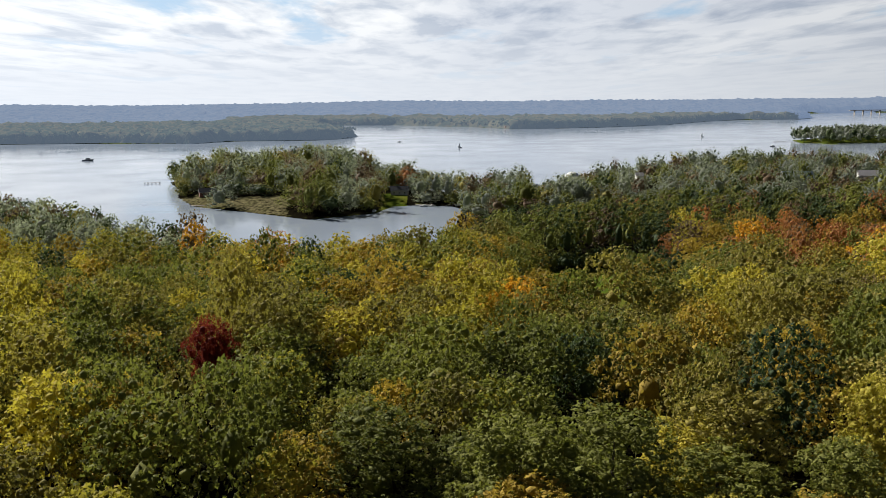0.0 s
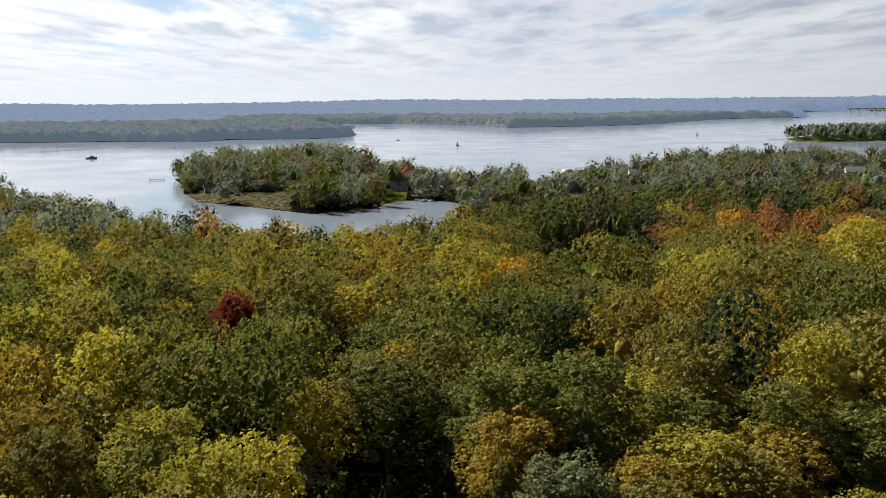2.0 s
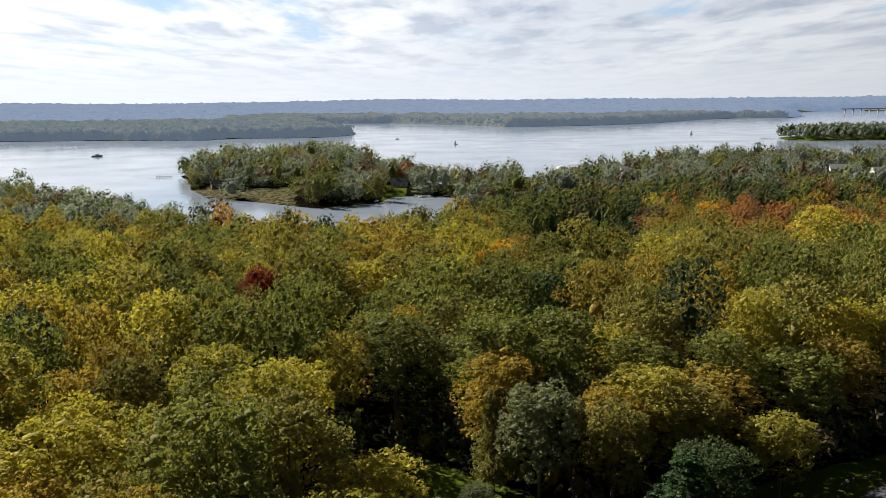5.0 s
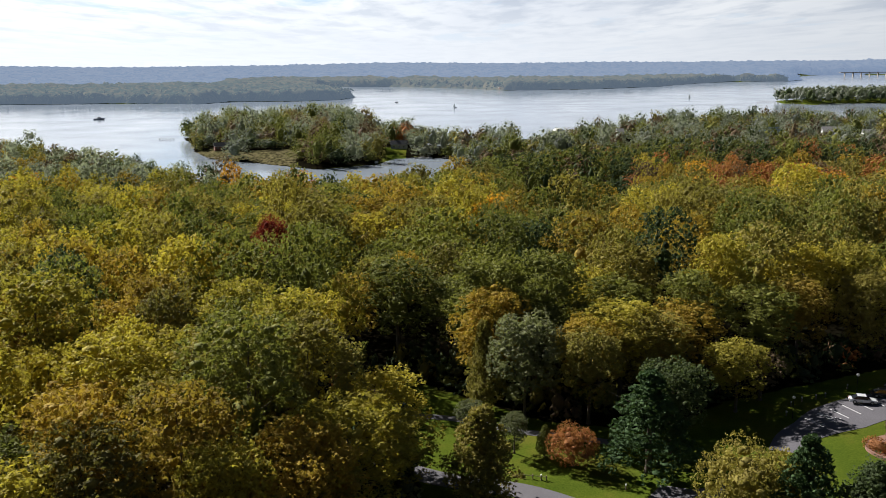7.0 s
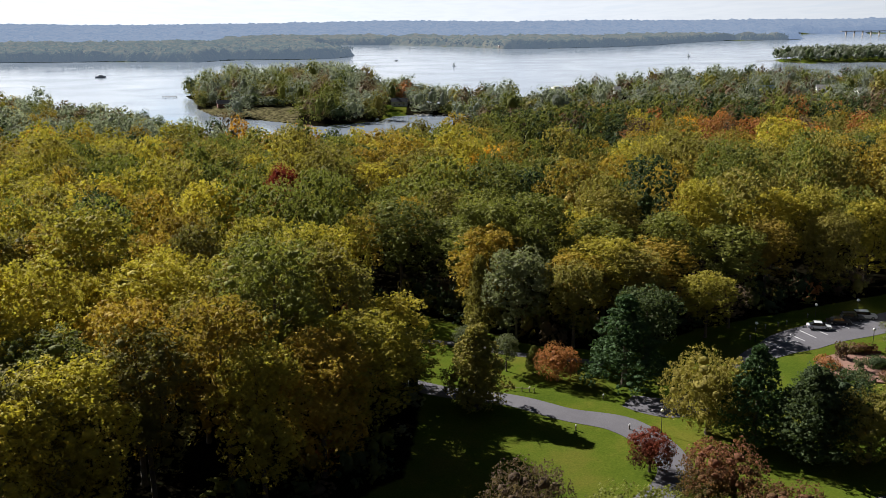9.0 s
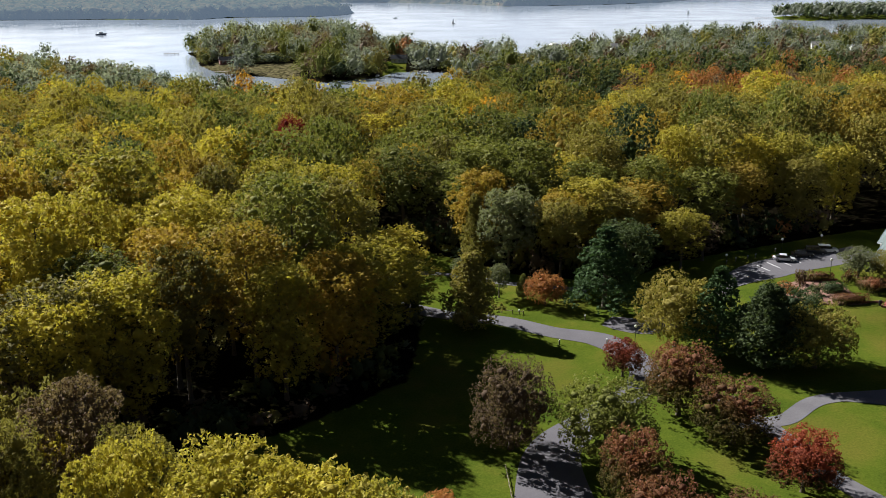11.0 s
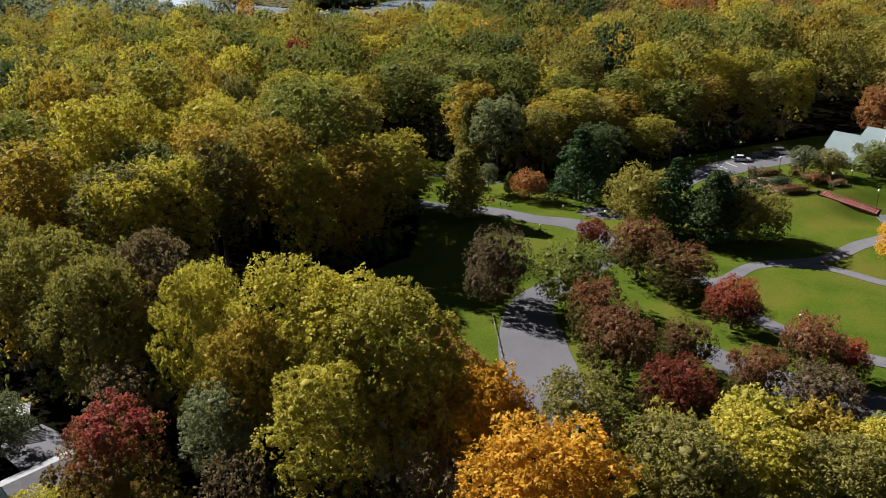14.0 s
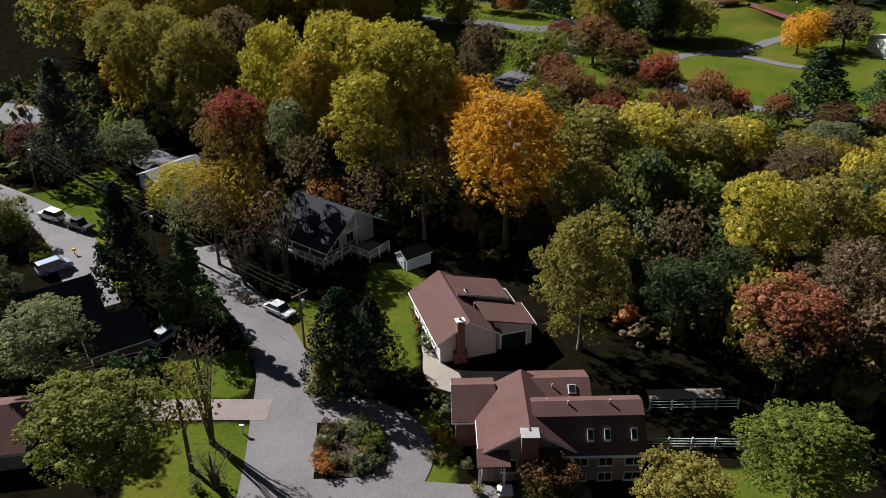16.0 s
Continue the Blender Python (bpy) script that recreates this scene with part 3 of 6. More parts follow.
# crown shapes: lobes, clusters a lobe, cluster size, radius, height of the crown
FORMS = {
    "leafy": (56, 450, 0.172, 6.0, 16.0), "wood": (58, 190, 0.25, 6.0, 20.5), "broad": (54, 200, 0.26, 6.0, 16.0), "round": (46, 300, 0.165, 5.0, 8.5), "cone": (84, 220, 0.20, 5.0, 14.0), "pine": (76, 150, 0.22, 5.0, 13.0),
    "spruce": (64, 130, 0.22, 3.4, 13.0), "tall": (80, 210, 0.25, 6.2, 23.0), "sparse": (46, 48, 0.20, 4.5, 9.0), "bush": (10, 90, 0.13, 1.6, 1.9), "bare": (26, 24, 0.11, 3.2, 7.0),
}
CROWNS, TRUNKS = {}, {}
for form, (lobes, per, leaf, rad, tall) in FORMS.items():
    shape = {"bush": "round", "leafy": "broad", "wood": "broad"}.get(form, form)
    CROWNS[form] = [crown_mesh("crown_" + form, 10 * i + len(form), lobes, per, leaf, shape, rad, tall) for i in range(5 if form in ("wood", "tall", "leafy") else 3)]
    for me in CROWNS[form]:
        me.materials.append(LEAF["olive"])
    TRUNKS[form] = [trunk_mesh("trunk_" + form, 7 * i + 1, 0.10 if form == "bush" else 0.34, 1.0 * tall if form == "bush" else tall + 6, 9 if form in ("broad", "tall", "sparse", "leafy", "wood") else 4, rad, form == "bare") for i in range(2)]

WORDS = {"olive": "olive-green", "yellow": "yellow-green", "green": "green", "dark": "dark green", "gold": "golden yellow", "rust": "rust-orange",
         "red": "dark red", "scarlet": "bright red", "brown": "brown", "maroon": "maroon and green", "pale": "grey-green", "lime": "bright green", "amber": "amber-coloured", "crimson": "crimson-topped", "pine": "dark green", "yew": "blackish green", "purple": "dark purplish", "silver": "grey-green"}
tree_rng = random.Random(4)


def tree(x, y, tall, radius, kind="olive", form="broad", foot=None, label="", group=""):
    """A tree of that height and crown radius on the ground at x, y; foot: height of the crown's lower edge."""
    lobes, per, leaf, rad, high = FORMS[form]
    i = tree_rng.randrange(len(CROWNS[form]))
    foot = tall * {"broad": 0.24, "leafy": 0.28, "wood": 0.20, "tall": 0.07, "round": 0.16, "cone": 0.08, "pine": 0.10, "spruce": 0.03, "sparse": 0.30, "bush": 0.0, "bare": 0.42}[form] if foot is None else foot
    root = new("shrub" if form == "bush" else "conifer" if form in ("pine", "spruce") else "tree")
    root.location = (x, y, gz(x, y) - 0.05)
    root.rotation_euler = (0, 0, tree_rng.uniform(0, 6.28))
    t = new("trunk", TRUNKS[form][i % 2])
    t.parent = root
    k = (tall * 0.93) / (high if form == "bush" else high + 6)
    t.scale = (radius / rad, radius / rad, k)
    c = new("crown", CROWNS[form][i])
    c.parent = root
    c.location = (0, 0, foot)
    c.scale = (radius / rad, radius / rad * tree_rng.uniform(0.88, 1.1), (tall - foot) / high)
    c.material_slots[0].link = "OBJECT"
    c.material_slots[0].material = LEAF[kind]
    what = {"pine": "pine with layered needle boughs", "spruce": "spruce with a narrow pointed crown", "bush": "shrub in a garden bed", "sparse": "half-bare tree with thin autumn leaves", "bare": "nearly leafless tree with many upright stems",
            "cone": "tree with a tapering crown", "round": "tree with a dense rounded crown"}.get(form, "broad-leaved forest tree with a lobed crown")
    return tagged(root, label or WORDS[kind] + " " + what, "shrub" if form == "bush" else "tree", group)


def plant(group, *rows):
    """Trees one by one: x, y, height, radius, leaf, form."""
    for row in rows:
        tree(*row, group=group)


# --- the park's own trees: x, y, height, radius, leaf, form
plant("park trees",
      (5.4, 55.5, 15.5, 6.8, "olive", "cone", 0.8), (9.1, 9.0, 12.4, 5.8, "brown", "round"), (21.5, 4.6, 11.4, 6.4, "green", "round"),
      (29.1, 31.2, 6.3, 3.3, "red", "round"), (34.6, 17.0, 10.4, 5.2, "maroon", "round"), (40.0, 8.0, 8.9, 5.2, "maroon", "round"),
      (44.7, -4.7, 8.2, 4.0, "red", "round"), (23.0, -6.4, 9.9, 4.6, "maroon", "round"), (23.6, -20.2, 10.9, 5.1, "maroon", "round"),
      (33.6, -18.4, 7.8, 3.9, "maroon", "round"), (29.4, -31.6, 9.3, 4.8, "red", "round"), (40.4, -27.8, 8.4, 4.0, "maroon", "round"),
      (49.6, -22.7, 9.9, 4.2, "maroon", "round"), (55.3, -22.2, 6.0, 2.8, "red", "round"), (46.9, -33.4, 8.0, 4.8, "brown", "round"),
      (40.6, 42.4, 12.6, 6.4, "olive", "round"), (46.5, 38.8, 16.0, 6.0, "pine", "pine"), (52.6, 32.6, 15.0, 7.4, "dark", "cone"))
plant("park trees",
      (57.4, 36.0, 12.0, 6.0, "dark", "round"), (60.5, 31.4, 10.6, 5.6, "olive", "round"), (31.6, 62.6, 17.0, 8.0, "pine", "pine"),
      (36.5, 69.0, 15.5, 6.2, "dark", "broad"), (20.3, 65.8, 6.5, 3.6, "rust", "round"), (16.3, 69.9, 5.6, 1.9, "green", "cone"),
      (52.4, 85.1, 13.1, 5.6, "yellow", "broad"), (58.5, 90.0, 9.0, 4.6, "brown", "sparse"), (81.2, 16.8, 8.4, 4.0, "gold", "round"),
      (86.2, 21.0, 8.4, 4.0, "gold", "round"), (93.0, 20.0, 9.5, 5.0, "brown", "round"), (69.4, -24.9, 14.1, 7.0, "pine", "pine"),
      (82.7, -24.1, 12.0, 5.4, "pine", "pine"), (62.0, -26.5, 6.0, 3.0, "maroon", "round"), (70.0, -33.0, 6.5, 4.2, "maroon", "round"),
      (78.5, -36.0, 7.0, 4.5, "maroon", "round"), (84.8, 70.6, 6.2, 3.8, "pale", "round"), (89.4, 67.2, 6.3, 3.8, "olive", "round"))
plant("park trees",
      (98.6, 66.0, 8.0, 5.0, "green", "round"), (110.0, 58.0, 6.5, 4.6, "red", "round"), (118.0, 103.0, 14.0, 7.0, "rust", "round"),
      (11.5, 71.5, 7.0, 2.6, "pale", "broad"), (4.5, 80.0, 6.0, 2.6, "pale", "broad"), (7.4, 91.0, 18.0, 4.8, "olive", "cone"),
      (14.5, 86.0, 19.0, 6.2, "pale", "broad"), (25.5, 82.5, 17.0, 6.0, "olive", "broad"), (-1.0, -10.0, 4.6, 2.8, "rust", "round"),
      (1.2, -15.5, 5.2, 3.2, "rust", "round"), (3.0, -20.5, 5.6, 3.3, "rust", "round"), (5.0, -26.0, 6.0, 3.4, "rust", "round"),
      (7.2, -31.0, 6.2, 3.5, "rust", "round"), (-3.5, -14.0, 5.0, 3.0, "rust", "round"), (-0.5, -21.0, 6.5, 3.4, "olive", "round"),
      (2.0, -27.0, 7.0, 3.6, "rust", "round"))

# --- trees between the park and the houses, and in the gardens
plant("garden and wayside trees",
      (-6.4, -47, 27.0, 7.8, "yellow", "leafy"), (-17.3, -38.7, 27.0, 7.6, "yellow", "leafy"), (-12.0, -54.0, 22.0, 6.6, "yellow", "leafy"), (-11.8, -43.0, 26.5, 7.0, "yellow", "leafy"), (-21.8, -43.4, 22.5, 5.4, "amber", "leafy"), (-2.0, -51.0, 22.5, 5.6, "yellow", "leafy"),
      (-29.4, -34.6, 25.0, 5.6, "yellow", "leafy", 3.0), (-25.0, -46.0, 15.5, 4.6, "pale", "leafy"), (7.8, -69.0, 23.0, 8.4, "gold", "leafy"),
      (3.0, -53.0, 21.0, 5.2, "gold", "leafy"), (14.0, -51.0, 18.5, 5.6, "olive", "leafy"), (-31.6, -60.4, 21.5, 6.0, "crimson", "leafy"),
      (22.0, -60.0, 18.0, 6.6, "olive", "leafy"), (30.0, -55.0, 16.0, 6.4, "yellow", "leafy"), (38.0, -58.0, 15.0, 6.0, "olive", "leafy"),
      (46.0, -52.0, 12.5, 5.2, "yellow", "leafy"), (54.0, -57.0, 12.0, 5.4, "olive", "leafy"), (62.0, -50.0, 10.5, 5.0, "pale", "leafy"),
      (70.0, -57.0, 10.5, 5.4, "yellow", "leafy"), (79.0, -52.0, 9.5, 5.0, "olive", "leafy"), (18.0, -72.0, 14.0, 5.2, "olive", "leafy"))
plant("garden and wayside trees",
      (27.0, -69.0, 14.5, 5.4, "green", "leafy"), (50.0, -68.0, 14.0, 5.2, "brown", "leafy"), (60.0, -70.0, 12.0, 5.2, "olive", "leafy"),
      (70.0, -70.0, 12.0, 5.4, "yellow", "leafy"), (14.6, -95.5, 17.5, 6.4, "olive", "leafy", 1.8), (27.5, -88.0, 15.0, 4.6, "brown", "sparse"),
      (38.3, -85.3, 17.0, 5.4, "yellow", "leafy"), (47.5, -82.0, 15.5, 5.2, "olive", "leafy"), (56.0, -86.0, 15.0, 5.4, "yellow", "leafy"),
      (35.4, -104.2, 13.0, 6.2, "maroon", "leafy"), (44.0, -99.0, 15.0, 5.6, "brown", "leafy"), (52.0, -101.0, 14.0, 5.6, "yellow", "leafy"),
      # the dark trees here are added to fill a patch of black shade
      (24.0, -84.5, 12.5, 3.8, "pale", "sparse"), (19.5, -81.0, 13.0, 4.6, "dark", "leafy"), (25.5, -95.0, 11.0, 4.2, "dark", "leafy"),
      (32.0, -93.5, 12.0, 4.4, "dark", "leafy"), (19.8, -122.1, 5.6, 4.4, "olive", "round"), (30.4, -122.4, 10.4, 5.6, "lime", "leafy"))
plant("garden and wayside trees",
      (-22.6, -78.6, 13.0, 2.2, "brown", "bare"), (-25.4, -75.6, 12.0, 2.4, "rust", "bare"), (-28.2, -79.0, 9.0, 2.4, "brown", "bare"),
      (-34.1, -119.4, 13.6, 6.4, "green", "leafy"), (-27.5, -115.0, 12.5, 3.4, "olive", "sparse"), (-45.5, -102.4, 11.4, 5.6, "pale", "leafy"),
      (-42.6, -81.4, 17.0, 5.0, "yew", "pine"), (-33.2, -87.4, 13.6, 4.2, "pine", "spruce"),
      (-13.3, -101.5, 13.2, 4.6, "yew", "pine"), (-15.4, -103.0, 6.5, 2.0, "olive", "spruce"), (-10.0, -98.5, 10.0, 3.6, "yew", "pine"),
      (-26.2, -111.0, 14.0, 3.0, "brown", "bare"), (-24.6, -117.6, 5.0, 2.2, "pale", "bare"), (-65.0, -39.0, 21.5, 5.8, "silver", "pine"),
      (-74.4, -32.5, 7.4, 4.2, "purple", "round"), (-56.0, -34.6, 7.8, 4.2, "pale", "round"), (-41.6, -55.6, 8.6, 4.8, "yellow", "round"))
plant("garden and wayside trees",
      (-33.0, -66.5, 13.0, 4.6, "amber", "leafy"), (-29.0, -68.6, 14.5, 4.6, "amber", "sparse"), (-33.0, -72.6, 12.0, 3.4, "brown", "sparse"),
      (-37.0, -71.0, 11.0, 4.0, "pale", "sparse"), (-22.0, -55.0, 13.0, 4.0, "brown", "sparse"), (-12.0, -63.0, 11.0, 4.0, "brown", "sparse"),
      (-4.0, -65.0, 13.0, 4.4, "olive", "sparse"), (-1.0, -59.0, 16.0, 4.6, "brown", "sparse"), (-19.0, -61.0, 8.0, 3.2, "rust", "sparse"),
      (-38.0, -60.0, 9.0, 3.6, "olive", "leafy"), (-57.0, -92.0, 12.0, 5.0, "dark", "leafy"), (-70.0, -74.0, 12.0, 5.4, "dark", "leafy"),
      (-66.0, -63.0, 7.0, 3.6, "green", "round"), (-78.0, -58.0, 13.0, 5.0, "green", "leafy"), (-48.0, -124.0, 12.0, 5.2, "dark", "leafy"),
      (-38.0, -40.0, 15.0, 4.6, "brown", "sparse"), (-44.0, -28.0, 23.0, 6.6, "olive", "leafy", 3.0), (-40.0, -18.0, 23.0, 6.6, "brown", "leafy", 3.0))
plant("garden and wayside trees",
      (-52.0, -18.0, 24.0, 6.8, "olive", "leafy", 3.0), (-62.0, -12.0, 23.0, 6.2, "olive", "leafy"), (-31.5, -24.0, 21.0, 4.8, "olive", "leafy"))

# --- the forest
BUILDING_GAP = [(92, 60), (150, 60), (150, 104), (96, 100)]


def scatter(seed, x0, x1, y0, y1, gap):
    """Jittered rows of places, about gap metres apart."""
    rng = np.random.default_rng(seed)
    gx2, gy2 = np.meshgrid(np.arange(x0, x1, gap), np.arange(y0, y1, gap * 0.87))
    gx2 = gx2 + (np.arange(gx2.shape[0]) % 2)[:, None] * gap / 2
    return gx2.ravel() + rng.uniform(-0.32, 0.32, gx2.size) * gap, gy2.ravel() + rng.uniform(-0.32, 0.32, gx2.size) * gap, rng


def choose(rng, n, odds):
    names, p = list(odds), np.array(list(odds.values()), float)
    return rng.choice(names, n, p=p / p.sum())


fx, fy, rng = scatter(3, -330, 360, 2, 560, 12.2)
ok = (inland(HOME, fx, fy) > 5) & (inland(PARK, fx, fy) < -2.5) & (inland(MEADOW, fx, fy) < -3) & (inland(BUILDING_GAP, fx, fy) < -3) & (np.abs(fx) < (fy + 115) * 0.52 + 18) & ((fy < 400) | (fx < 0))
ok &= ~((fy > 88) & (fy < 103) & (fx < -6) & (fx > -66)) & (np.hypot(fx + 46.4, fy - 171.0) > 9.5) & ~((fx > -17) & (fx < 4) & (fy > 70) & (fy < 112))
ok &= ~((fy < 10) & (fx < -40) & (fy < -0.2 * (fx + 40)))
fx, fy = fx[ok], fy[ok]
near_ones = ((fy < 86) & (fx > -82) & (fx < 0)) | ((fy < 122) & (fx > -18) & (fx < 105))
patch = wave(fx, fy, 31, 1) + 0.5 * wave(fx, fy, 12, 2)
spread = rng.uniform(5.6, 9.2, len(fx))
tops = np.where(fy < 92, 26.5, 24.5) - 4.5 * smooth(150, 330, fy) + rng.normal(0, 3.4, len(fx)) + 1.8 * patch + 0.8 * (spread - 7.4)
low_edge = (fy > 215) & (fy < 290) & (fx > 0.08 * fy) & (fx < 0.215 * fy)
tops = np.where(low_edge, np.minimum(tops, 71 - 0.202 * fy - height(fx, fy)), tops)
step_in = -inland(PARK, fx, fy)
tops = np.where((fx > 12) & (fy > 60) & (fy < 150), np.minimum(tops, 13.5 + 0.5 * step_in + rng.uniform(-2.5, 2.5, len(fx))), tops)
tops = np.where((fy > 395) & (fx > 0), 26 + rng.normal(0, 2, len(fx)), tops)
tops = tops + 5.0 * smooth(60, 200, fx) * smooth(280, 390, fy)
radii = spread
odds = {"olive": 32, "yellow": 22, "green": 26, "dark": 4, "amber": 15, "gold": 0.4, "rust": 0.5, "brown": 1}
kinds = choose(rng, len(fx), odds)
kinds = np.where((patch > 0.45) & (rng.random(len(fx)) < 0.3), "yellow", kinds)
kinds = np.where((fx > 30) & (kinds == "yellow") & (rng.random(len(fx)) < 0.55), "olive", kinds)
kinds = np.where((patch < -0.5) & (rng.random(len(fx)) < 0.6), "green", kinds)
kinds = np.where((fy > 225) & (kinds == "olive") & (rng.random(len(fx)) < 0.5), "amber", kinds)
kinds = np.where((fx > 80) & (fy > 300) & (rng.random(len(fx)) < 0.07), "rust", kinds)
kinds = np.where((np.hypot(fx - 140, (fy - 345) * 0.7) < 44) & (rng.random(len(fx)) < 0.42), choose(rng, len(fx), {"rust": 4, "gold": 2, "brown": 2}), kinds)
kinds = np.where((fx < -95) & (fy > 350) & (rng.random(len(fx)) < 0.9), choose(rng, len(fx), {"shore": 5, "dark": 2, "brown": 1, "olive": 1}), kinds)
tops = tops + 3.5 * ((fx < -95) & (fy > 350))
kinds = np.where(near_ones & np.isin(kinds, ["rust", "gold", "brown"]), "amber", kinds)
kinds = np.where(near_ones & (fx > 0), choose(rng, len(fx), {"green": 46, "olive": 24, "yellow": 14, "amber": 16}), kinds)
kinds = np.where(near_ones & (kinds == "dark"), "olive", kinds)
radii = np.where(near_ones, np.clip(radii, 6.2, 8.6), radii)
block = near_ones & (fx < 0) & (fy < 90)
kinds = np.where(block, choose(rng, len(fx), {"olive": 32, "amber": 26, "yellow": 34, "green": 8}), kinds)
edge_gap = inland(PARK, fx, fy)
tops = np.where(block, np.minimum(tops, 8.5 - 1.6 * edge_gap), tops)
for i in np.flatnonzero(near_ones):
    tree(float(fx[i]), float(fy[i]), float(tops[i]), float(radii[i]), str(kinds[i]), "wood" if abs(edge_gap[i]) > 13 or tops[i] < 18 else "tall", group="forest edge trees")
tree(-46.0, 173.0, 23.0, 5.0, "scarlet", "round", 10.0, label="dark red maple standing among the yellow-green forest", group="forest edge trees")


def woods(name, x, y, tall, radius, kinds, lod, label, foot=0.2):
    """Many trees in one mesh. lod: seed, lobes, clusters a lobe, cluster size, size of the closed leaf bodies, form."""
    seed, lobes, per, leaf, fill, form = lod
    rng = np.random.default_rng(seed)
    mean_r, mean_t = float(radius.mean()), float(tall.mean()) * (1 - foot)
    forms = [crown(seed * 10 + k, lobes, per, leaf, form, mean_r, mean_t, fill) for k in range(7)]
    pick = rng.integers(0, 7, len(x))
    ground_z = height(x, y)
    cos, tris, slots, tints, count = [], [], [], [], 0
    for k in range(7):
        sel = np.flatnonzero(pick == k)
        if not len(sel):
            continue
        a = rng.uniform(0, 2 * math.pi, len(sel))
        v, f = forms[k]
        sx = (radius[sel] / mean_r)[:, None]
        px = (v[None, :, 0] * np.cos(a)[:, None] - v[None, :, 1] * np.sin(a)[:, None]) * sx + x[sel][:, None]
        py = (v[None, :, 0] * np.sin(a)[:, None] + v[None, :, 1] * np.cos(a)[:, None]) * sx + y[sel][:, None]
        low = tall[sel] * foot
        pz = v[None, :, 2] * ((tall[sel] - low) / mean_t)[:, None] + (ground_z[sel] + low)[:, None]
        cos.append(np.stack([px, py, pz], 2).reshape(-1, 3))
        tris.append((f[None] + (np.arange(len(sel)) * len(v))[:, None, None]).reshape(-1, 3) + count)
        count += len(sel) * len(v)
        slots.append(np.repeat([KINDS.index(q) for q in kinds[sel]], len(f)))
        tints.append(np.repeat(rng.uniform(0, 1, len(sel)), len(v)))
    me = mesh_of(name, np.concatenate(cos), np.concatenate(tris), np.concatenate(slots), np.concatenate(tints))
    for q in KINDS:
        me.materials.append(LEAF[q])
    return tagged(new(name, me), label, "woodland", kind="stuff")


rest = ~near_ones
close = rest & (fy < 250)
woods("forest_canopy", fx[close], fy[close], tops[close], radii[close], kinds[close], (5, 48, 60, 0.36, 0.30, "dome"), "dense yellow-green and olive autumn forest canopy", 0.34)
deep_in = rest & (fy >= 250)
woods("forest_canopy", fx[deep_in], fy[deep_in], tops[deep_in], radii[deep_in], kinds[deep_in], (6, 32, 45, 0.42, 0.41, "dome"), "yellow and olive autumn trees near the cove", 0.34)

# --- undergrowth along the wood's edges and between the wayside trees
ux, uy, rng = scatter(31, -95, 110, -116, 118, 4.2)
edge_in = -inland(PARK, ux, uy)
# right of the houses, dense dark shrubs fill ground that is only shaded
thick = ((edge_in > 1.0) & (edge_in < 14) & (uy > 0)) | ((uy < -40) & (uy > -84) & (ux > 2) & (ux < 85)) | ((uy <= -84) & (uy > -112) & (ux > 15 + 22 * (uy < -96)) & (ux < 66)) | ((ux < -20) & (ux > -92) & (uy > -44) & (uy < 10) & (edge_in > 1)) | ((uy < -40) & (uy > -66) & (ux > -36) & (ux < 4))
thick &= (np.max([inland(g, ux, uy) for g in GARDENS], axis=0) < -1.5) & (inland(BUILDING_GAP, ux, uy) < -2) & ~((ux > -62) & (ux < -42) & (uy < -24) & (uy > -50)) & (np.hypot(ux + 20, uy + 70) > 12)
thick &= ~((ux > 96) & (uy > 70)) & (np.hypot(ux - 3, uy + 88) > 13) & (rng.random(len(ux)) > np.where(uy < -80, 0.05, 0.25))
ux, uy = ux[thick], uy[thick]
n = len(ux)
woods("undergrowth", ux, uy, rng.uniform(1.5, 6.5, n), rng.uniform(1.6, 3.2, n), choose(rng, n, {"dark": 44, "green": 22, "brown": 16, "olive": 10, "pale": 6, "rust": 2}), (32, 9, 18, 0.34, 0.62, "round"), "tangled undergrowth below the trees, green, brown and dark for shade", 0.0)

wx2, wy2, rng = scatter(36, -100, 95, -106, 4, 7.6)
ok = ((wy2 < -44) & (wy2 > -82) & (wx2 > 14) & (wx2 < 92)) | ((wy2 < -80) & (wx2 > 20) & (wx2 < 62)) | ((wx2 < -36) & (wx2 > -64) & (wy2 > -22) & (wy2 < -0.25 * (wx2 + 36)))
ok &= inland(PARK, wx2, wy2) < -4
ok &= (wy2 > -66) | (rng.random(len(wx2)) > 0.45)
ok &= (wy2 > -82) | (wx2 > 32)
wx2, wy2 = wx2[ok], wy2[ok]
n = len(wx2)
woods("wayside_woods", wx2, wy2, rng.uniform(10.5, 16.0, n) - 0.085 * np.clip(wx2 - 16, 0, 70) + 6 * smooth(-60, -36, -np.abs(wx2)) * (wy2 > -30), rng.uniform(3.6, 5.6, n), np.where(wy2 > -70, choose(rng, n, {"olive": 22, "yellow": 26, "amber": 10, "green": 18, "brown": 12, "dark": 4, "pale": 2}), choose(rng, n, {"olive": 8, "green": 30, "brown": 28, "dark": 34})), (37, 34, 70, 0.30, 0.62, "broad"), "yellow and olive young woods between park and houses", 0.10)

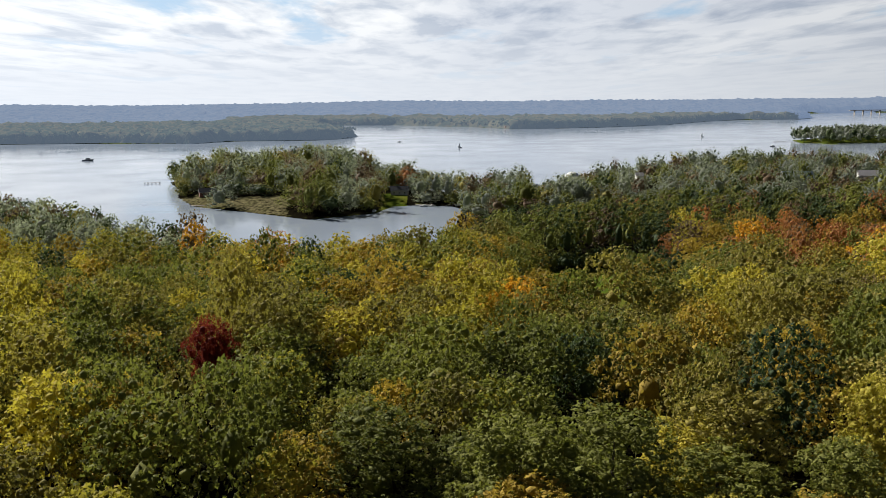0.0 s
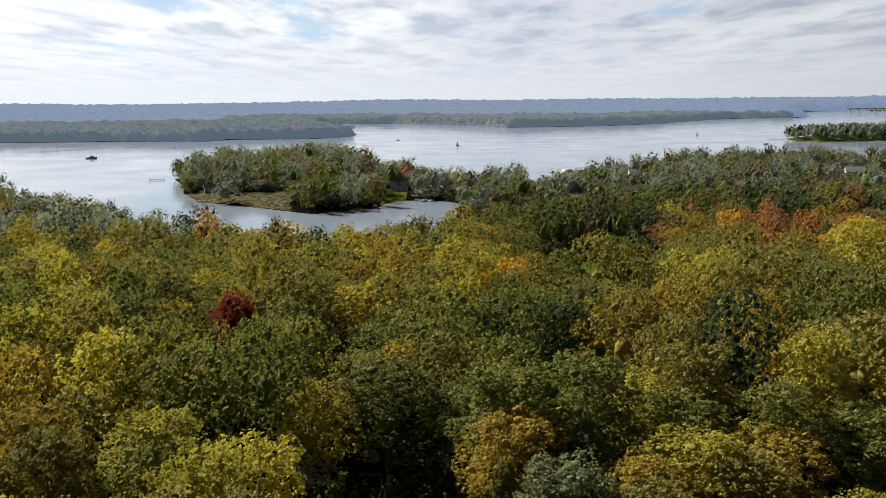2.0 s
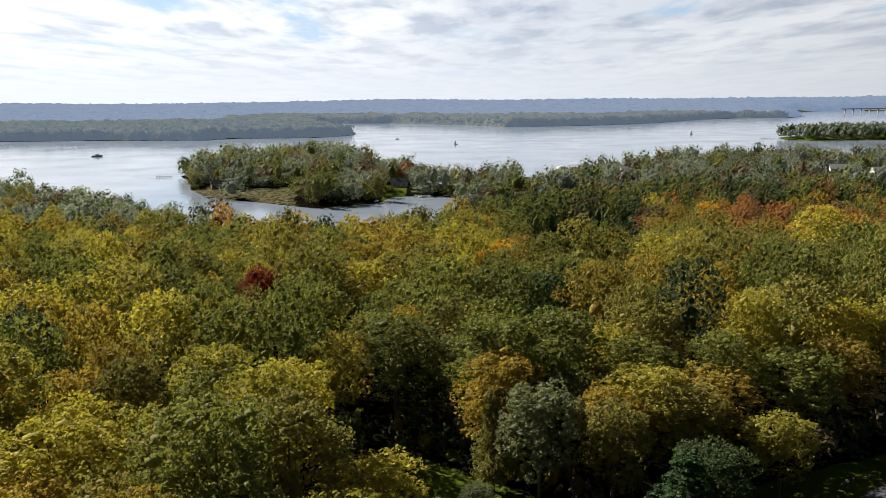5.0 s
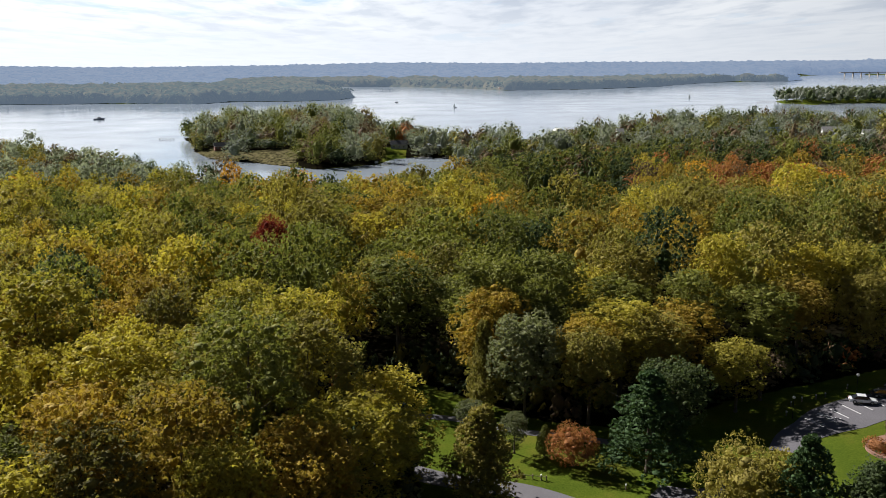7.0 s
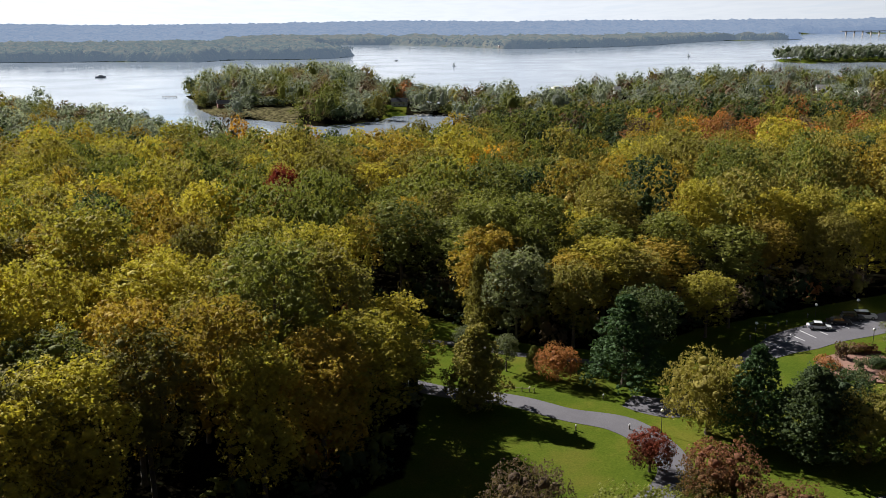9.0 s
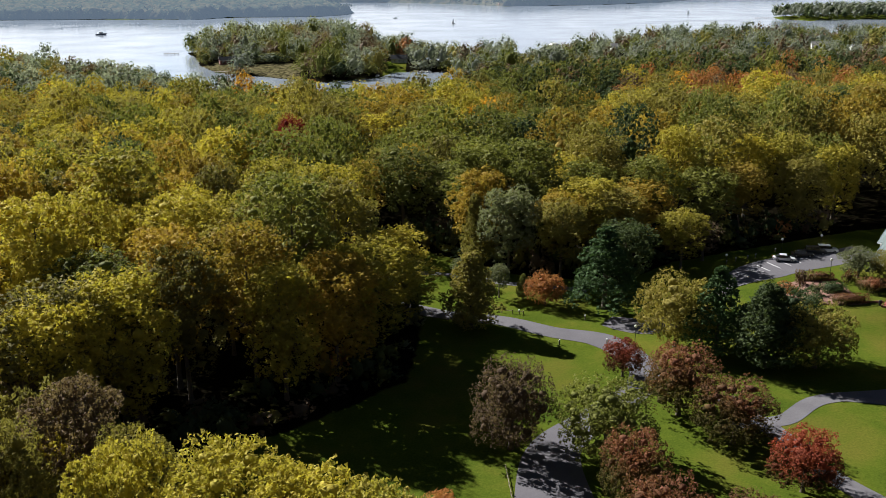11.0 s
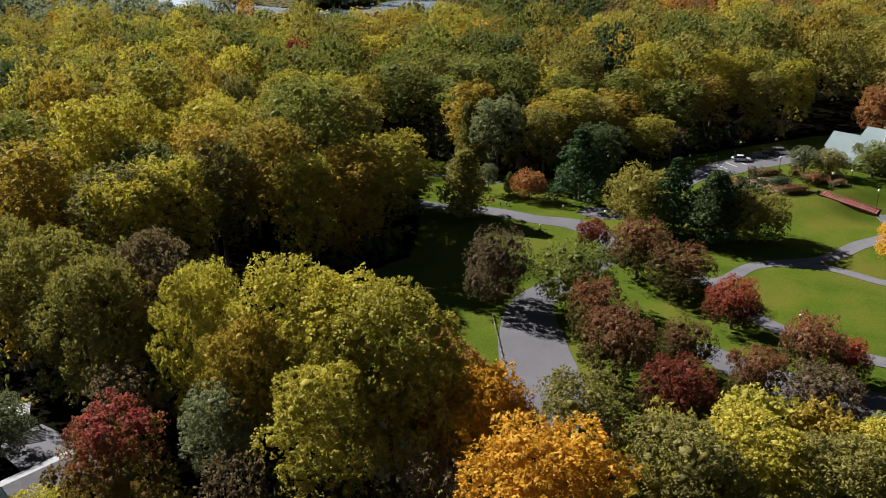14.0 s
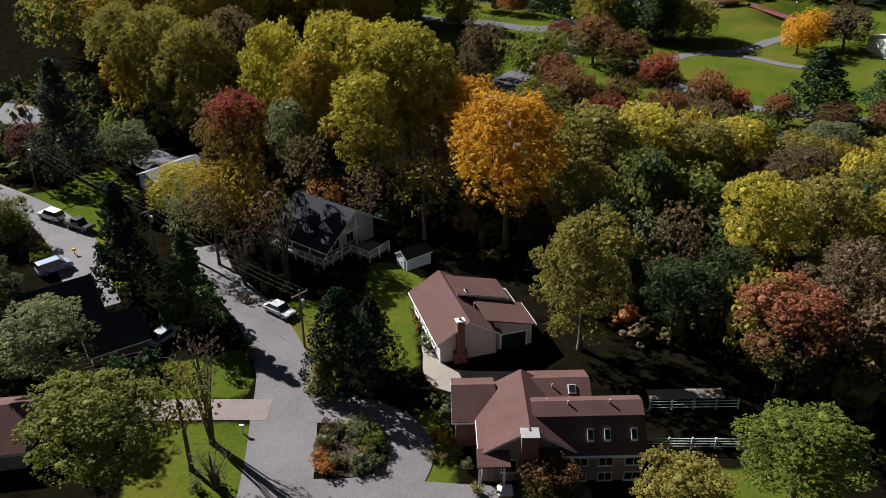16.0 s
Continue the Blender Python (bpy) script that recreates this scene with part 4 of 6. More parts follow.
# --- wooded shore to the side of the cove, and the point that runs out into the river
sx, sy, rng = scatter(8, 5, 400, 394, 492, 10.5)
ok = (inland(HOME, sx, sy) > 3) & (inland(MEADOW, sx, sy) < -3) & (sx < (sy + 115) * 0.52 + 20) & (rng.random(len(sx)) > 0.06)
sx, sy = sx[ok], sy[ok]
n = len(sx)
mid = choose(rng, n, {"green": 40, "dark": 36, "brown": 12, "olive": 8, "rust": 4})
woods("shore_woods", sx, sy, rng.uniform(22, 29, n) + 2.5 * wave(sx, sy, 25, 1) - 6 * smooth(440, 490, sy) + 3 * smooth(60, 200, sx), rng.uniform(5.0, 8.0, n), mid, (7, 20, 35, 0.46, 0.55, "broad"), "tall dark green wood along the cove with orange crowns", 0.06)
sx, sy, rng = scatter(38, 14, 104, 398, 412, 5.0)
n = len(sx)
woods("shore_woods", sx, sy, rng.uniform(5, 10, n), rng.uniform(3.2, 5.0, n), choose(rng, n, {"dark": 60, "green": 40}), (39, 10, 10, 0.5, 0.62, "round"), "dark green thicket at the foot of the tall wood", 0.0)
sx, sy, rng = scatter(28, 5, 640, 600, 1000, 14.0)
d = inland(HOME, sx, sy)
blocks = np.any([(np.abs(sx / sy - hx / hy) * hy < 13) & (sy > hy - 75) & (sy < hy + 7) for hx, hy in ((300, 772), (368, 788), (396, 770), (167, 776))], axis=0)
houses = np.min([np.hypot(sx - hx, (sy - hy) * 0.55) for hx, hy in ((300, 762), (368, 778), (396, 762), (167, 766), (70, 734), (112, 782))], axis=0)
ok = (d > 4) & (sx < (sy + 115) * 0.52 + 20) & (rng.random(len(sx)) > 0.16) & ~((sy > 680) & (sx < 14)) & (houses > 14) & ~blocks
sx, sy = sx[ok], sy[ok]
n = len(sx)
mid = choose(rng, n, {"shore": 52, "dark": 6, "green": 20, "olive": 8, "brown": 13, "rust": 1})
woods("shore_woods", sx, sy, 8 + 14 * rng.random(n) ** 1.6 + 3.0 * wave(sx, sy, 40, 1) + 4 * smooth(820, 900, sy), rng.uniform(6.4, 11.0, n), mid, (17, 18, 50, 0.37, 0.39, "round"), "hazy grey-green wooded shore with houses among the trees", 0.05)
px, py, rng = scatter(9, -290, 60, 610, 1080, 15.0)
d = inland(HOME, px, py)
ok = (d > 1.0) & (rng.random(len(px)) > 0.10) & (inland(MARSH, px, py) < -2) & (inland(BEACH, px, py) < -2) & (inland(COVE_LAWN, px, py) < -1) & ~((px > 5) & (py < 690)) & (np.hypot(px + 196, py - 744) > 14) & (np.hypot(px + 36, py - 730) > 11)
px, py = px[ok], py[ok]
n = len(px)
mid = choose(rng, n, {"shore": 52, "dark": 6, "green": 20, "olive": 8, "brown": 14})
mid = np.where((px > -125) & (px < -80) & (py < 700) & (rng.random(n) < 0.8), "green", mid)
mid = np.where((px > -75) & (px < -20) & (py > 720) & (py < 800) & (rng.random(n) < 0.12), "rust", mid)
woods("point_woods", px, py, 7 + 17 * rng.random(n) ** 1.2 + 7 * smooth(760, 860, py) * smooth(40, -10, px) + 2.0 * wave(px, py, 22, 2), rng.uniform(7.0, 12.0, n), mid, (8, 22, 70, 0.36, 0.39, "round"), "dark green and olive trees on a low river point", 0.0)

# --- far shores
ix, iy, rng = scatter(12, 600, 1100, 1500, 1780, 15)
ok = inland(ISLET, ix, iy) > 1.5
n = int(ok.sum())
woods("islet_woods", ix[ok], iy[ok], 14 + 13 * rng.random(n), rng.uniform(7, 12, n), choose(rng, n, {"shore": 70, "dark": 30}), (9, 7, 15, 1.0, 0.62, "round"), "dark trees on a far low island", 0.1)


def canopy_sheet(name, xs2, ys2, tree_top, rough, kinds2, label):
    """Closed tree tops far away, seen edge on: a lumpy sheet with a steep wall at the shore."""
    rng = np.random.default_rng(len(label))
    gx3, gy3 = np.meshgrid(xs2, ys2)
    gx3 = gx3 + rng.uniform(-0.35, 0.35, gx3.shape) * np.gradient(xs2)[None, :]
    x, y = gx3.ravel(), gy3.ravel()
    d = inland(FAR, x, y)
    z = height(x, y) + tree_top * np.clip((d - 2) / 7, 0, 1) ** 0.5 + np.where(d > 6, rng.normal(0, rough, len(x)) + 2.0 * wave(x, y, 37, 2), 0)
    z = np.where(d > 1, z, -1.0)
    nx, ny = len(xs2), len(ys2)
    i = (np.arange(ny - 1)[:, None] * nx + np.arange(nx - 1)).ravel()
    q = np.stack([i, i + 1, i + nx + 1, i + nx], 1)
    q = q[(d[q].max(axis=1) > 1) & (np.abs(x[q]).min(axis=1) < (y[q].max(axis=1) + 115) * 0.54 + 60)]
    used, inv = np.unique(q, return_inverse=True)
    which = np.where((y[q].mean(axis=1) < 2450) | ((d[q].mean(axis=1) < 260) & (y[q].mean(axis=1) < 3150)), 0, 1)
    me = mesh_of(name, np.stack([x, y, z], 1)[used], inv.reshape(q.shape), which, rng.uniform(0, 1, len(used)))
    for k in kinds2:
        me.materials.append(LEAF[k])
    me.polygons.foreach_set("use_smooth", np.ones(len(me.polygons), bool))
    return tagged(new(name, me), label, "woodland", kind="stuff")


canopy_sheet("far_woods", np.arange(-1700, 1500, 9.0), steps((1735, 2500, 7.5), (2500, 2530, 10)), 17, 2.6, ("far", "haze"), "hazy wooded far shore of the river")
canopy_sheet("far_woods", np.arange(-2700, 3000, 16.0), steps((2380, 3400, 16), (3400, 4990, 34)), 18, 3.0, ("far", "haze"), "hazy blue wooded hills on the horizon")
ax, ay, rng = scatter(13, -1250, 1950, 1735, 4260, 15)
d = inland(FAR, ax, ay)
ok = (d > 1) & (d < np.where(ay < 2200, 60, 32)) & (rng.random(len(ax)) > 0.12) & (np.abs(ax) < (ay + 115) * 0.52 + 30)
ax, ay = ax[ok], ay[ok]
n = len(ax)
woods("far_woods", ax, ay, 14 + 11 * rng.random(n) ** 1.5, rng.uniform(8, 14, n), np.where(ay < 3150, "far", "haze"), (10, 6, 10, 1.3, 0.62, "round"), "hazy grey-green trees along the far waterside", 0.0)

# ================= roads and paths =================
def ribbon(name, line, widths, material, label, category="road", lift=0.05, kind="structure"):
    """A paved strip along a line of x, y, with its own edges, laid on the ground."""
    pts = [np.array(p, float) for p in line]
    fine, wid = [], []
    for i in range(len(pts) - 1):
        p0, p1, p2, p3 = pts[max(i - 1, 0)], pts[i], pts[i + 1], pts[min(i + 2, len(pts) - 1)]
        w0, w1 = (widths, widths) if isinstance(widths, (int, float)) else (widths[i], widths[i + 1])
        k = max(3, int(np.linalg.norm(p2 - p1) / 1.2))
        for j in range(k + (i == len(pts) - 2)):
            u = j / k
            fine.append(0.5 * (2 * p1 + (p2 - p0) * u + (2 * p0 - 5 * p1 + 4 * p2 - p3) * u * u + (3 * p1 - p0 - 3 * p2 + p3) * u ** 3))
            wid.append(w0 + (w1 - w0) * u)
    fine, wid = np.array(fine), np.array(wid)
    d = np.gradient(fine, axis=0)
    d /= np.linalg.norm(d, axis=1, keepdims=True)
    side = np.stack([-d[:, 1], d[:, 0]], 1)
    cols = 7
    off = np.linspace(-0.5, 0.5, cols)
    xy = fine[:, None] + side[:, None] * (off[None, :, None] * wid[:, None, None])
    n = len(fine)
    flat2 = xy.reshape(-1, 2)
    top = np.concatenate([flat2, (height(flat2[:, 0], flat2[:, 1]) + lift)[:, None]], 1).reshape(n, cols, 3)
    low_l, low_r = top[:, :1] - [0, 0, 0.3], top[:, -1:] - [0, 0, 0.3]
    grid = np.concatenate([low_l, top, low_r], 1)
    c2 = cols + 2
    i = (np.arange(n - 1)[:, None] * c2 + np.arange(c2 - 1)).ravel()
    me = mesh_of(name, grid.reshape(-1, 3), np.stack([i, i + c2, i + c2 + 1, i + 1], 1)[:, ::-1])
    me.polygons.foreach_set("use_smooth", np.zeros(len(me.polygons), bool))
    me.materials.append(material)
    return tagged(new(name, me), label, category, kind=kind)


PATH_GREY = surface("path_asphalt_pale", (0.105, 0.099, 0.108), (0.150, 0.143, 0.152), 0.3, 0.9, 7)
ribbon("road", [(-14, 72), (-2, 63.5), (11, 58.3), (20, 51.5), (28.5, 46.5), (33, 36), (31, 27), (22, 17), (15, 8), (13.5, -6), (14, -20), (16, -34)], [4.6, 4.6, 4.6, 4.8, 6, 5, 5, 5.5, 7.5, 10.5, 11.5, 11.5], ASPHALT, "grey asphalt park road curving through lawns")
ribbon("road", [(38, -10), (44, -20), (54, -28), (66, -37), (84, -46)], [3, 7, 8, 8, 8], ASPHALT, "grey asphalt car park lane beside maples", lift=0.06)
ribbon("path", [(-12, 90), (2, 87), (13, 80.5), (22, 77), (30, 73)], 2.2, PATH_GREY, "narrow grey footpath across the lawn", "path")
ribbon("path", [(41, 14), (49, 14), (57, 20), (70, 21.5), (79, 27.5), (87, 31.5), (91.8, 38), (92.8, 47.2)], [3, 3, 3, 3, 3.6, 3.6, 3.6, 3.6], PATH_GREY, "grey footpath crossing the lawn", "path")
ribbon("path", [(84, 4), (76, 9), (69, 17), (60, 20.5)], 2.4, PATH_GREY, "grey footpath bending off over grass", "path", lift=0.07)
ribbon("path", [(43, 22), (47, 10), (49.5, -1), (56, -12), (66, -20), (84, -28)], 3.2, PATH_GREY, "grey footpath beside red maples", "path", lift=0.085)
ribbon("road", [(54.5, 67), (58, 71.5), (62.3, 74.2), (67.2, 77.3), (73.5, 80.8), (83, 84.4), (97, 91)], [5, 6.5, 8, 10.8, 11, 11.4, 11], ASPHALT, "asphalt car park with painted bays", "car park")
ribbon("road", [(31, 56), (37, 52.5), (44, 55)], [5, 8, 6], ASPHALT, "asphalt turning place under pines", "car park", lift=0.04)
STREET = surface("asphalt_sun_bleached", (0.125, 0.114, 0.120), (0.180, 0.166, 0.172), 0.2, 0.9, 6, 0.004)
ribbon("street", [(-36, -66), (-32.3, -76), (-25.5, -86.5), (-20.8, -97), (-19.3, -107), (-18.6, -120), (-18.5, -150), (-20, -230)], [4.2, 4.4, 5.6, 6.4, 7.2, 7.2, 7.2, 7.2], STREET, "pale asphalt street between house gardens", lift=0.06)
ribbon("street", [(-90, -36), (-69, -50.5), (-58, -62), (-52.5, -73), (-46, -84)], [5, 5.2, 6.6, 6, 5], STREET, "pale asphalt street with parked cars")
ribbon("driveway", [(-56, -30), (-49, -36), (-46, -44)], [7, 7.5, 5], ASPHALT, "grey asphalt driveway by the trees", "driveway")
DRIVE_PINK = surface("driveway_pinkish", (0.18, 0.145, 0.135), (0.25, 0.205, 0.19), 0.25, 0.9, 6)
ribbon("driveway", [(-36, -105.5), (-29, -105.5), (-21, -105.8)], 3.6, DRIVE_PINK, "pinkish concrete driveway meeting the street", "driveway", lift=0.075)
ribbon("driveway", [(-17, -106.0), (-11, -106.4), (-6.3, -110), (-5.6, -115), (-9, -119), (-17, -119.5)], [4.4, 4.4, 4.6, 4.6, 5.2, 5.4], STREET, "curving driveway loop round a garden bed", "driveway", lift=0.075)
ribbon("driveway", [(-9, -119), (2, -120.5), (12, -121)], 4.4, STREET, "driveway before the long house", "driveway", lift=0.085)
CONCRETE = surface("concrete_pale", (0.24, 0.21, 0.18), (0.34, 0.30, 0.26), 0.4, 0.9, 8)
ribbon("driveway", [(-3.8, -90), (-3.4, -96), (-1.5, -100.8), (5, -102), (12, -102)], [1.2, 1.6, 4.2, 4.6, 4.6], CONCRETE, "pale concrete drive between two brown-roofed houses", "driveway", lift=0.06)


# ================= building blocks for made things =================
def part(name, bm, material, parent, label=""):
    """Links a bmesh as one mesh object under a thing or a part."""
    me = bpy.data.meshes.new(name)
    bm.to_mesh(me)
    bm.free()
    me.materials.append(material)
    ob = new(name, me)
    ob.parent = parent
    return tagged(ob, label)


def root(name, x, y, z=None, turn=0.0, label="", category="", group="", kind=""):
    """The empty at a thing's foot."""
    ob = new(name)
    ob.location = (x, y, gz(x, y) if z is None else z)
    ob.rotation_euler = (0, 0, radians(turn))
    return tagged(ob, label, category, group, kind)


def box(x0, x1, y0, y1, z0, z1, bevel=0.0):
    bm = bmesh.new()
    bmesh.ops.create_cube(bm, size=1)
    for v in bm.verts:
        v.co = ((x0 + x1) / 2 + v.co.x * (x1 - x0), (y0 + y1) / 2 + v.co.y * (y1 - y0), (z0 + z1) / 2 + v.co.z * (z1 - z0))
    if bevel:
        bmesh.ops.bevel(bm, geom=bm.edges[:], offset=bevel, segments=2, affect="EDGES", profile=0.6)
    return bm


def solid(verts, faces):
    bm = bmesh.new()
    vs = [bm.verts.new(v) for v in verts]
    for f in faces:
        bm.faces.new([vs[i] for i in f])
    bmesh.ops.recalc_face_normals(bm, faces=bm.faces[:])
    return bm


def slab(corners, thick):
    """A flat board through corners (in order), thickened downwards."""
    n = len(corners)
    low = [(x, y, z - thick) for x, y, z in corners]
    return solid(list(corners) + low, [tuple(range(n)), tuple(range(2 * n - 1, n - 1, -1))] + [(i, (i + 1) % n, n + (i + 1) % n, n + i) for i in range(n)])


def profile(points, y0, y1):
    """Points (x, z) of an outline, pulled from y0 to y1."""
    n = len(points)
    vs = [(x, y0, z) for x, z in points] + [(x, y1, z) for x, z in points]
    return solid(vs, [tuple(range(n)), tuple(range(2 * n - 1, n - 1, -1))] + [(i, (i + 1) % n, n + (i + 1) % n, n + i) for i in range(n)])


def rod(p0, p1, r0, r1=None, sides=8):
    a, b2 = Vector(p0), Vector(p1)
    bm = bmesh.new()
    bmesh.ops.create_cone(bm, cap_ends=True, segments=sides, radius1=r0, radius2=r0 if r1 is None else r1, depth=(b2 - a).length)
    m = Matrix.Translation((a + b2) / 2) @ (b2 - a).to_track_quat("Z", "Y").to_matrix().to_4x4()
    bmesh.ops.transform(bm, matrix=m, verts=bm.verts[:])
    return bm


def ball(x, y, z, r, squash=1.0, segments=12):
    bm = bmesh.new()
    bmesh.ops.create_uvsphere(bm, u_segments=segments, v_segments=segments // 2 + 2, radius=r)
    for v in bm.verts:
        v.co = (v.co.x + x, v.co.y + y, v.co.z * squash + z)
    for f in bm.faces:
        f.smooth = True
    return bm


def merged(*bms):
    """One bmesh out of several."""
    out = bmesh.new()
    for bm in bms:
        me = bpy.data.meshes.new("piece")
        bm.to_mesh(me)
        bm.free()
        out.from_mesh(me)
        bpy.data.meshes.remove(me)
    return out


def shingle(name, dark, light):
    """Roof covering with rows across the slope and weathered patches."""
    m, nt, b = shader(name)
    big = noise_tex(nt, 0.35, 5)
    tc = nt.nodes.new("ShaderNodeTexCoord")
    rows = nt.nodes.new("ShaderNodeTexWave")
    rows.bands_direction = "Z"
    rows.inputs["Scale"].default_value, rows.inputs["Distortion"].default_value = 2.6, 0.6
    link(nt, tc.outputs["Object"], rows.inputs["Vector"])
    grain = noise_tex(nt, 6.0, 4)
    c = ramp(nt, big.outputs[0], ((0.3, dark), (0.7, light)))
    c = mix(nt, 0.25, c, ramp(nt, rows.outputs["Fac"], ((0.1, tuple(v * 0.6 for v in dark)), (0.5, light))))
    c = mix(nt, 0.3, c, ramp(nt, grain.outputs[0], ((0.3, tuple(v * 0.6 for v in dark)), (0.7, tuple(v * 1.15 for v in light)))))
    link(nt, c, b.inputs["Base Color"])
    b.inputs["Roughness"].default_value = 0.9
    b.inputs["Specular IOR Level"].default_value = 0.12
    bump(nt, b, grain.outputs[0], 0.5, 0.02)
    return m


ROOF_BROWN = shingle("shingles_brown", (0.085, 0.044, 0.040), (0.125, 0.068, 0.062))
ROOF_DARK = shingle("shingles_charcoal", (0.022, 0.024, 0.030), (0.045, 0.047, 0.056))
ROOF_GREEN = shingle("metal_roof_green", (0.215, 0.265, 0.262), (0.285, 0.340, 0.335))
ROOF_PALE = shingle("shingles_pale_grey", (0.30, 0.29, 0.29), (0.42, 0.40, 0.40))
ROOF_GREY = surface("roof_grey_shingle", (0.17, 0.165, 0.17), (0.26, 0.25, 0.26), 1.2, 0.85, 14)
WHITE = surface("paint_white", (0.66, 0.65, 0.62), (0.82, 0.81, 0.78), 0.6, 0.6, 9)
SIDING = surface("siding_white", (0.42, 0.41, 0.40), (0.55, 0.53, 0.51), 0.5, 0.7, 8)
PALE_BLUE = surface("paint_pale_blue", (0.42, 0.52, 0.58), (0.52, 0.62, 0.68), 0.6, 0.6, 9)
BRICK = surface("brick_red_brown", (0.150, 0.065, 0.050), (0.240, 0.110, 0.085), 0.9, 0.9, 7, 0.01)
PINK = surface("brick_painted_pinkish", (0.25, 0.175, 0.16), (0.34, 0.25, 0.225), 0.7, 0.85, 8)
PAVER = surface("brick_paving_terracotta", (0.18, 0.10, 0.075), (0.27, 0.15, 0.115), 0.6, 0.9, 5)
STEP_RED = surface("brick_steps_red", (0.20, 0.060, 0.050), (0.32, 0.100, 0.085), 0.7, 0.9, 6)
TIMBER = surface("timber_weathered", (0.13, 0.10, 0.075), (0.24, 0.19, 0.15), 0.9, 0.85, 10, 0.01)
DARK_METAL = surface("metal_dark", (0.02, 0.02, 0.022), (0.045, 0.045, 0.05), 1.5, 0.5, 12, 0.0, 0.6)
RUBBER = surface("rubber_black", (0.012, 0.012, 0.012), (0.03, 0.03, 0.03), 3, 0.85, 20)
ALLOY = surface("alloy_grey", (0.35, 0.35, 0.36), (0.55, 0.55, 0.56), 3, 0.35, 20, 0.0, 0.9)
PAINT_LINE = surface("road_paint_white", (0.50, 0.50, 0.50), (0.72, 0.72, 0.72), 0.9, 0.8, 9)
YELLOW = surface("paint_yellow", (0.50, 0.30, 0.02), (0.62, 0.40, 0.03), 1.5, 0.6, 12)
GLASS, nt, b = shader("window_glass_dark")
b.inputs["Base Color"].default_value = (0.015, 0.018, 0.022, 1)
b.inputs["Roughness"].default_value, b.inputs["Specular IOR Level"].default_value = 0.06, 0.8
GLOBE, nt, b = shader("lamp_globe_opal")
link(nt, ramp(nt, noise_tex(nt, 4, 2).outputs[0], ((0.3, (0.72, 0.71, 0.66)), (0.7, (0.82, 0.81, 0.77)))), b.inputs["Base Color"])
b.inputs["Roughness"].default_value = 0.3


def car_paint(name, colour):
    m, nt, b = shader(name)
    dust = noise_tex(nt, 2.0, 5)
    link(nt, ramp(nt, dust.outputs[0], ((0.3, tuple(v * 0.85 for v in colour)), (0.7, colour))), b.inputs["Base Color"])
    b.inputs["Roughness"].default_value, b.inputs["Coat Weight"].default_value, b.inputs["Metallic"].default_value = 0.35, 0.6, 0.1
    return m


CAR = {"white": car_paint("car_paint_white", (0.72, 0.73, 0.74)), "silver": car_paint("car_paint_silver", (0.42, 0.44, 0.47)), "black": car_paint("car_paint_black", (0.02, 0.021, 0.024)), "blue": car_paint("car_paint_blue", (0.30, 0.38, 0.55))}


# ================= windows, doors =================
def window(parent, x, y, z, w, h, normal, frame_material=None, label=""):
    """A framed pane in an upright wall; normal: the side it faces, as x or y with sign."""
    fm = frame_material or WHITE
    t = 0.07
    if normal in ("-y", "+y"):
        s = -1 if normal == "-y" else 1
        a, c = sorted((y, y + s * 0.08))
        win = part("window", box(x - w / 2, x + w / 2, a, c, z, z + h), GLASS, parent, label or "dark glazed window")
        a, c = sorted((y, y + s * 0.12))
        bars = [box(x - w / 2 - t, x + w / 2 + t, a, c, z + h, z + h + t), box(x - w / 2 - t, x - w / 2, a, c, z, z + h), box(x + w / 2, x + w / 2 + t, a, c, z, z + h), box(x - 0.03, x + 0.03, a, c, z, z + h)]
        sill = box(x - w / 2 - 0.12, x + w / 2 + 0.12, *sorted((y, y + s * 0.2)), z - 0.1, z)
    else:
        s = -1 if normal == "-x" else 1
        a, c = sorted((x, x + s * 0.08))
        win = part("window", box(a, c, y - w / 2, y + w / 2, z, z + h), GLASS, parent, label or "dark glazed window")
        a, c = sorted((x, x + s * 0.12))
        bars = [box(a, c, y - w / 2 - t, y + w / 2 + t, z + h, z + h + t), box(a, c, y - w / 2 - t, y - w / 2, z, z + h), box(a, c, y + w / 2, y + w / 2 + t, z, z + h), box(a, c, y - 0.03, y + 0.03, z, z + h)]
        sill = box(*sorted((x, x + s * 0.2)), y - w / 2 - 0.12, y + w / 2 + 0.12, z - 0.1, z)
    part("frame", merged(*bars), fm, win, "white window frame")
    part("sill", sill, fm, win)
    return win


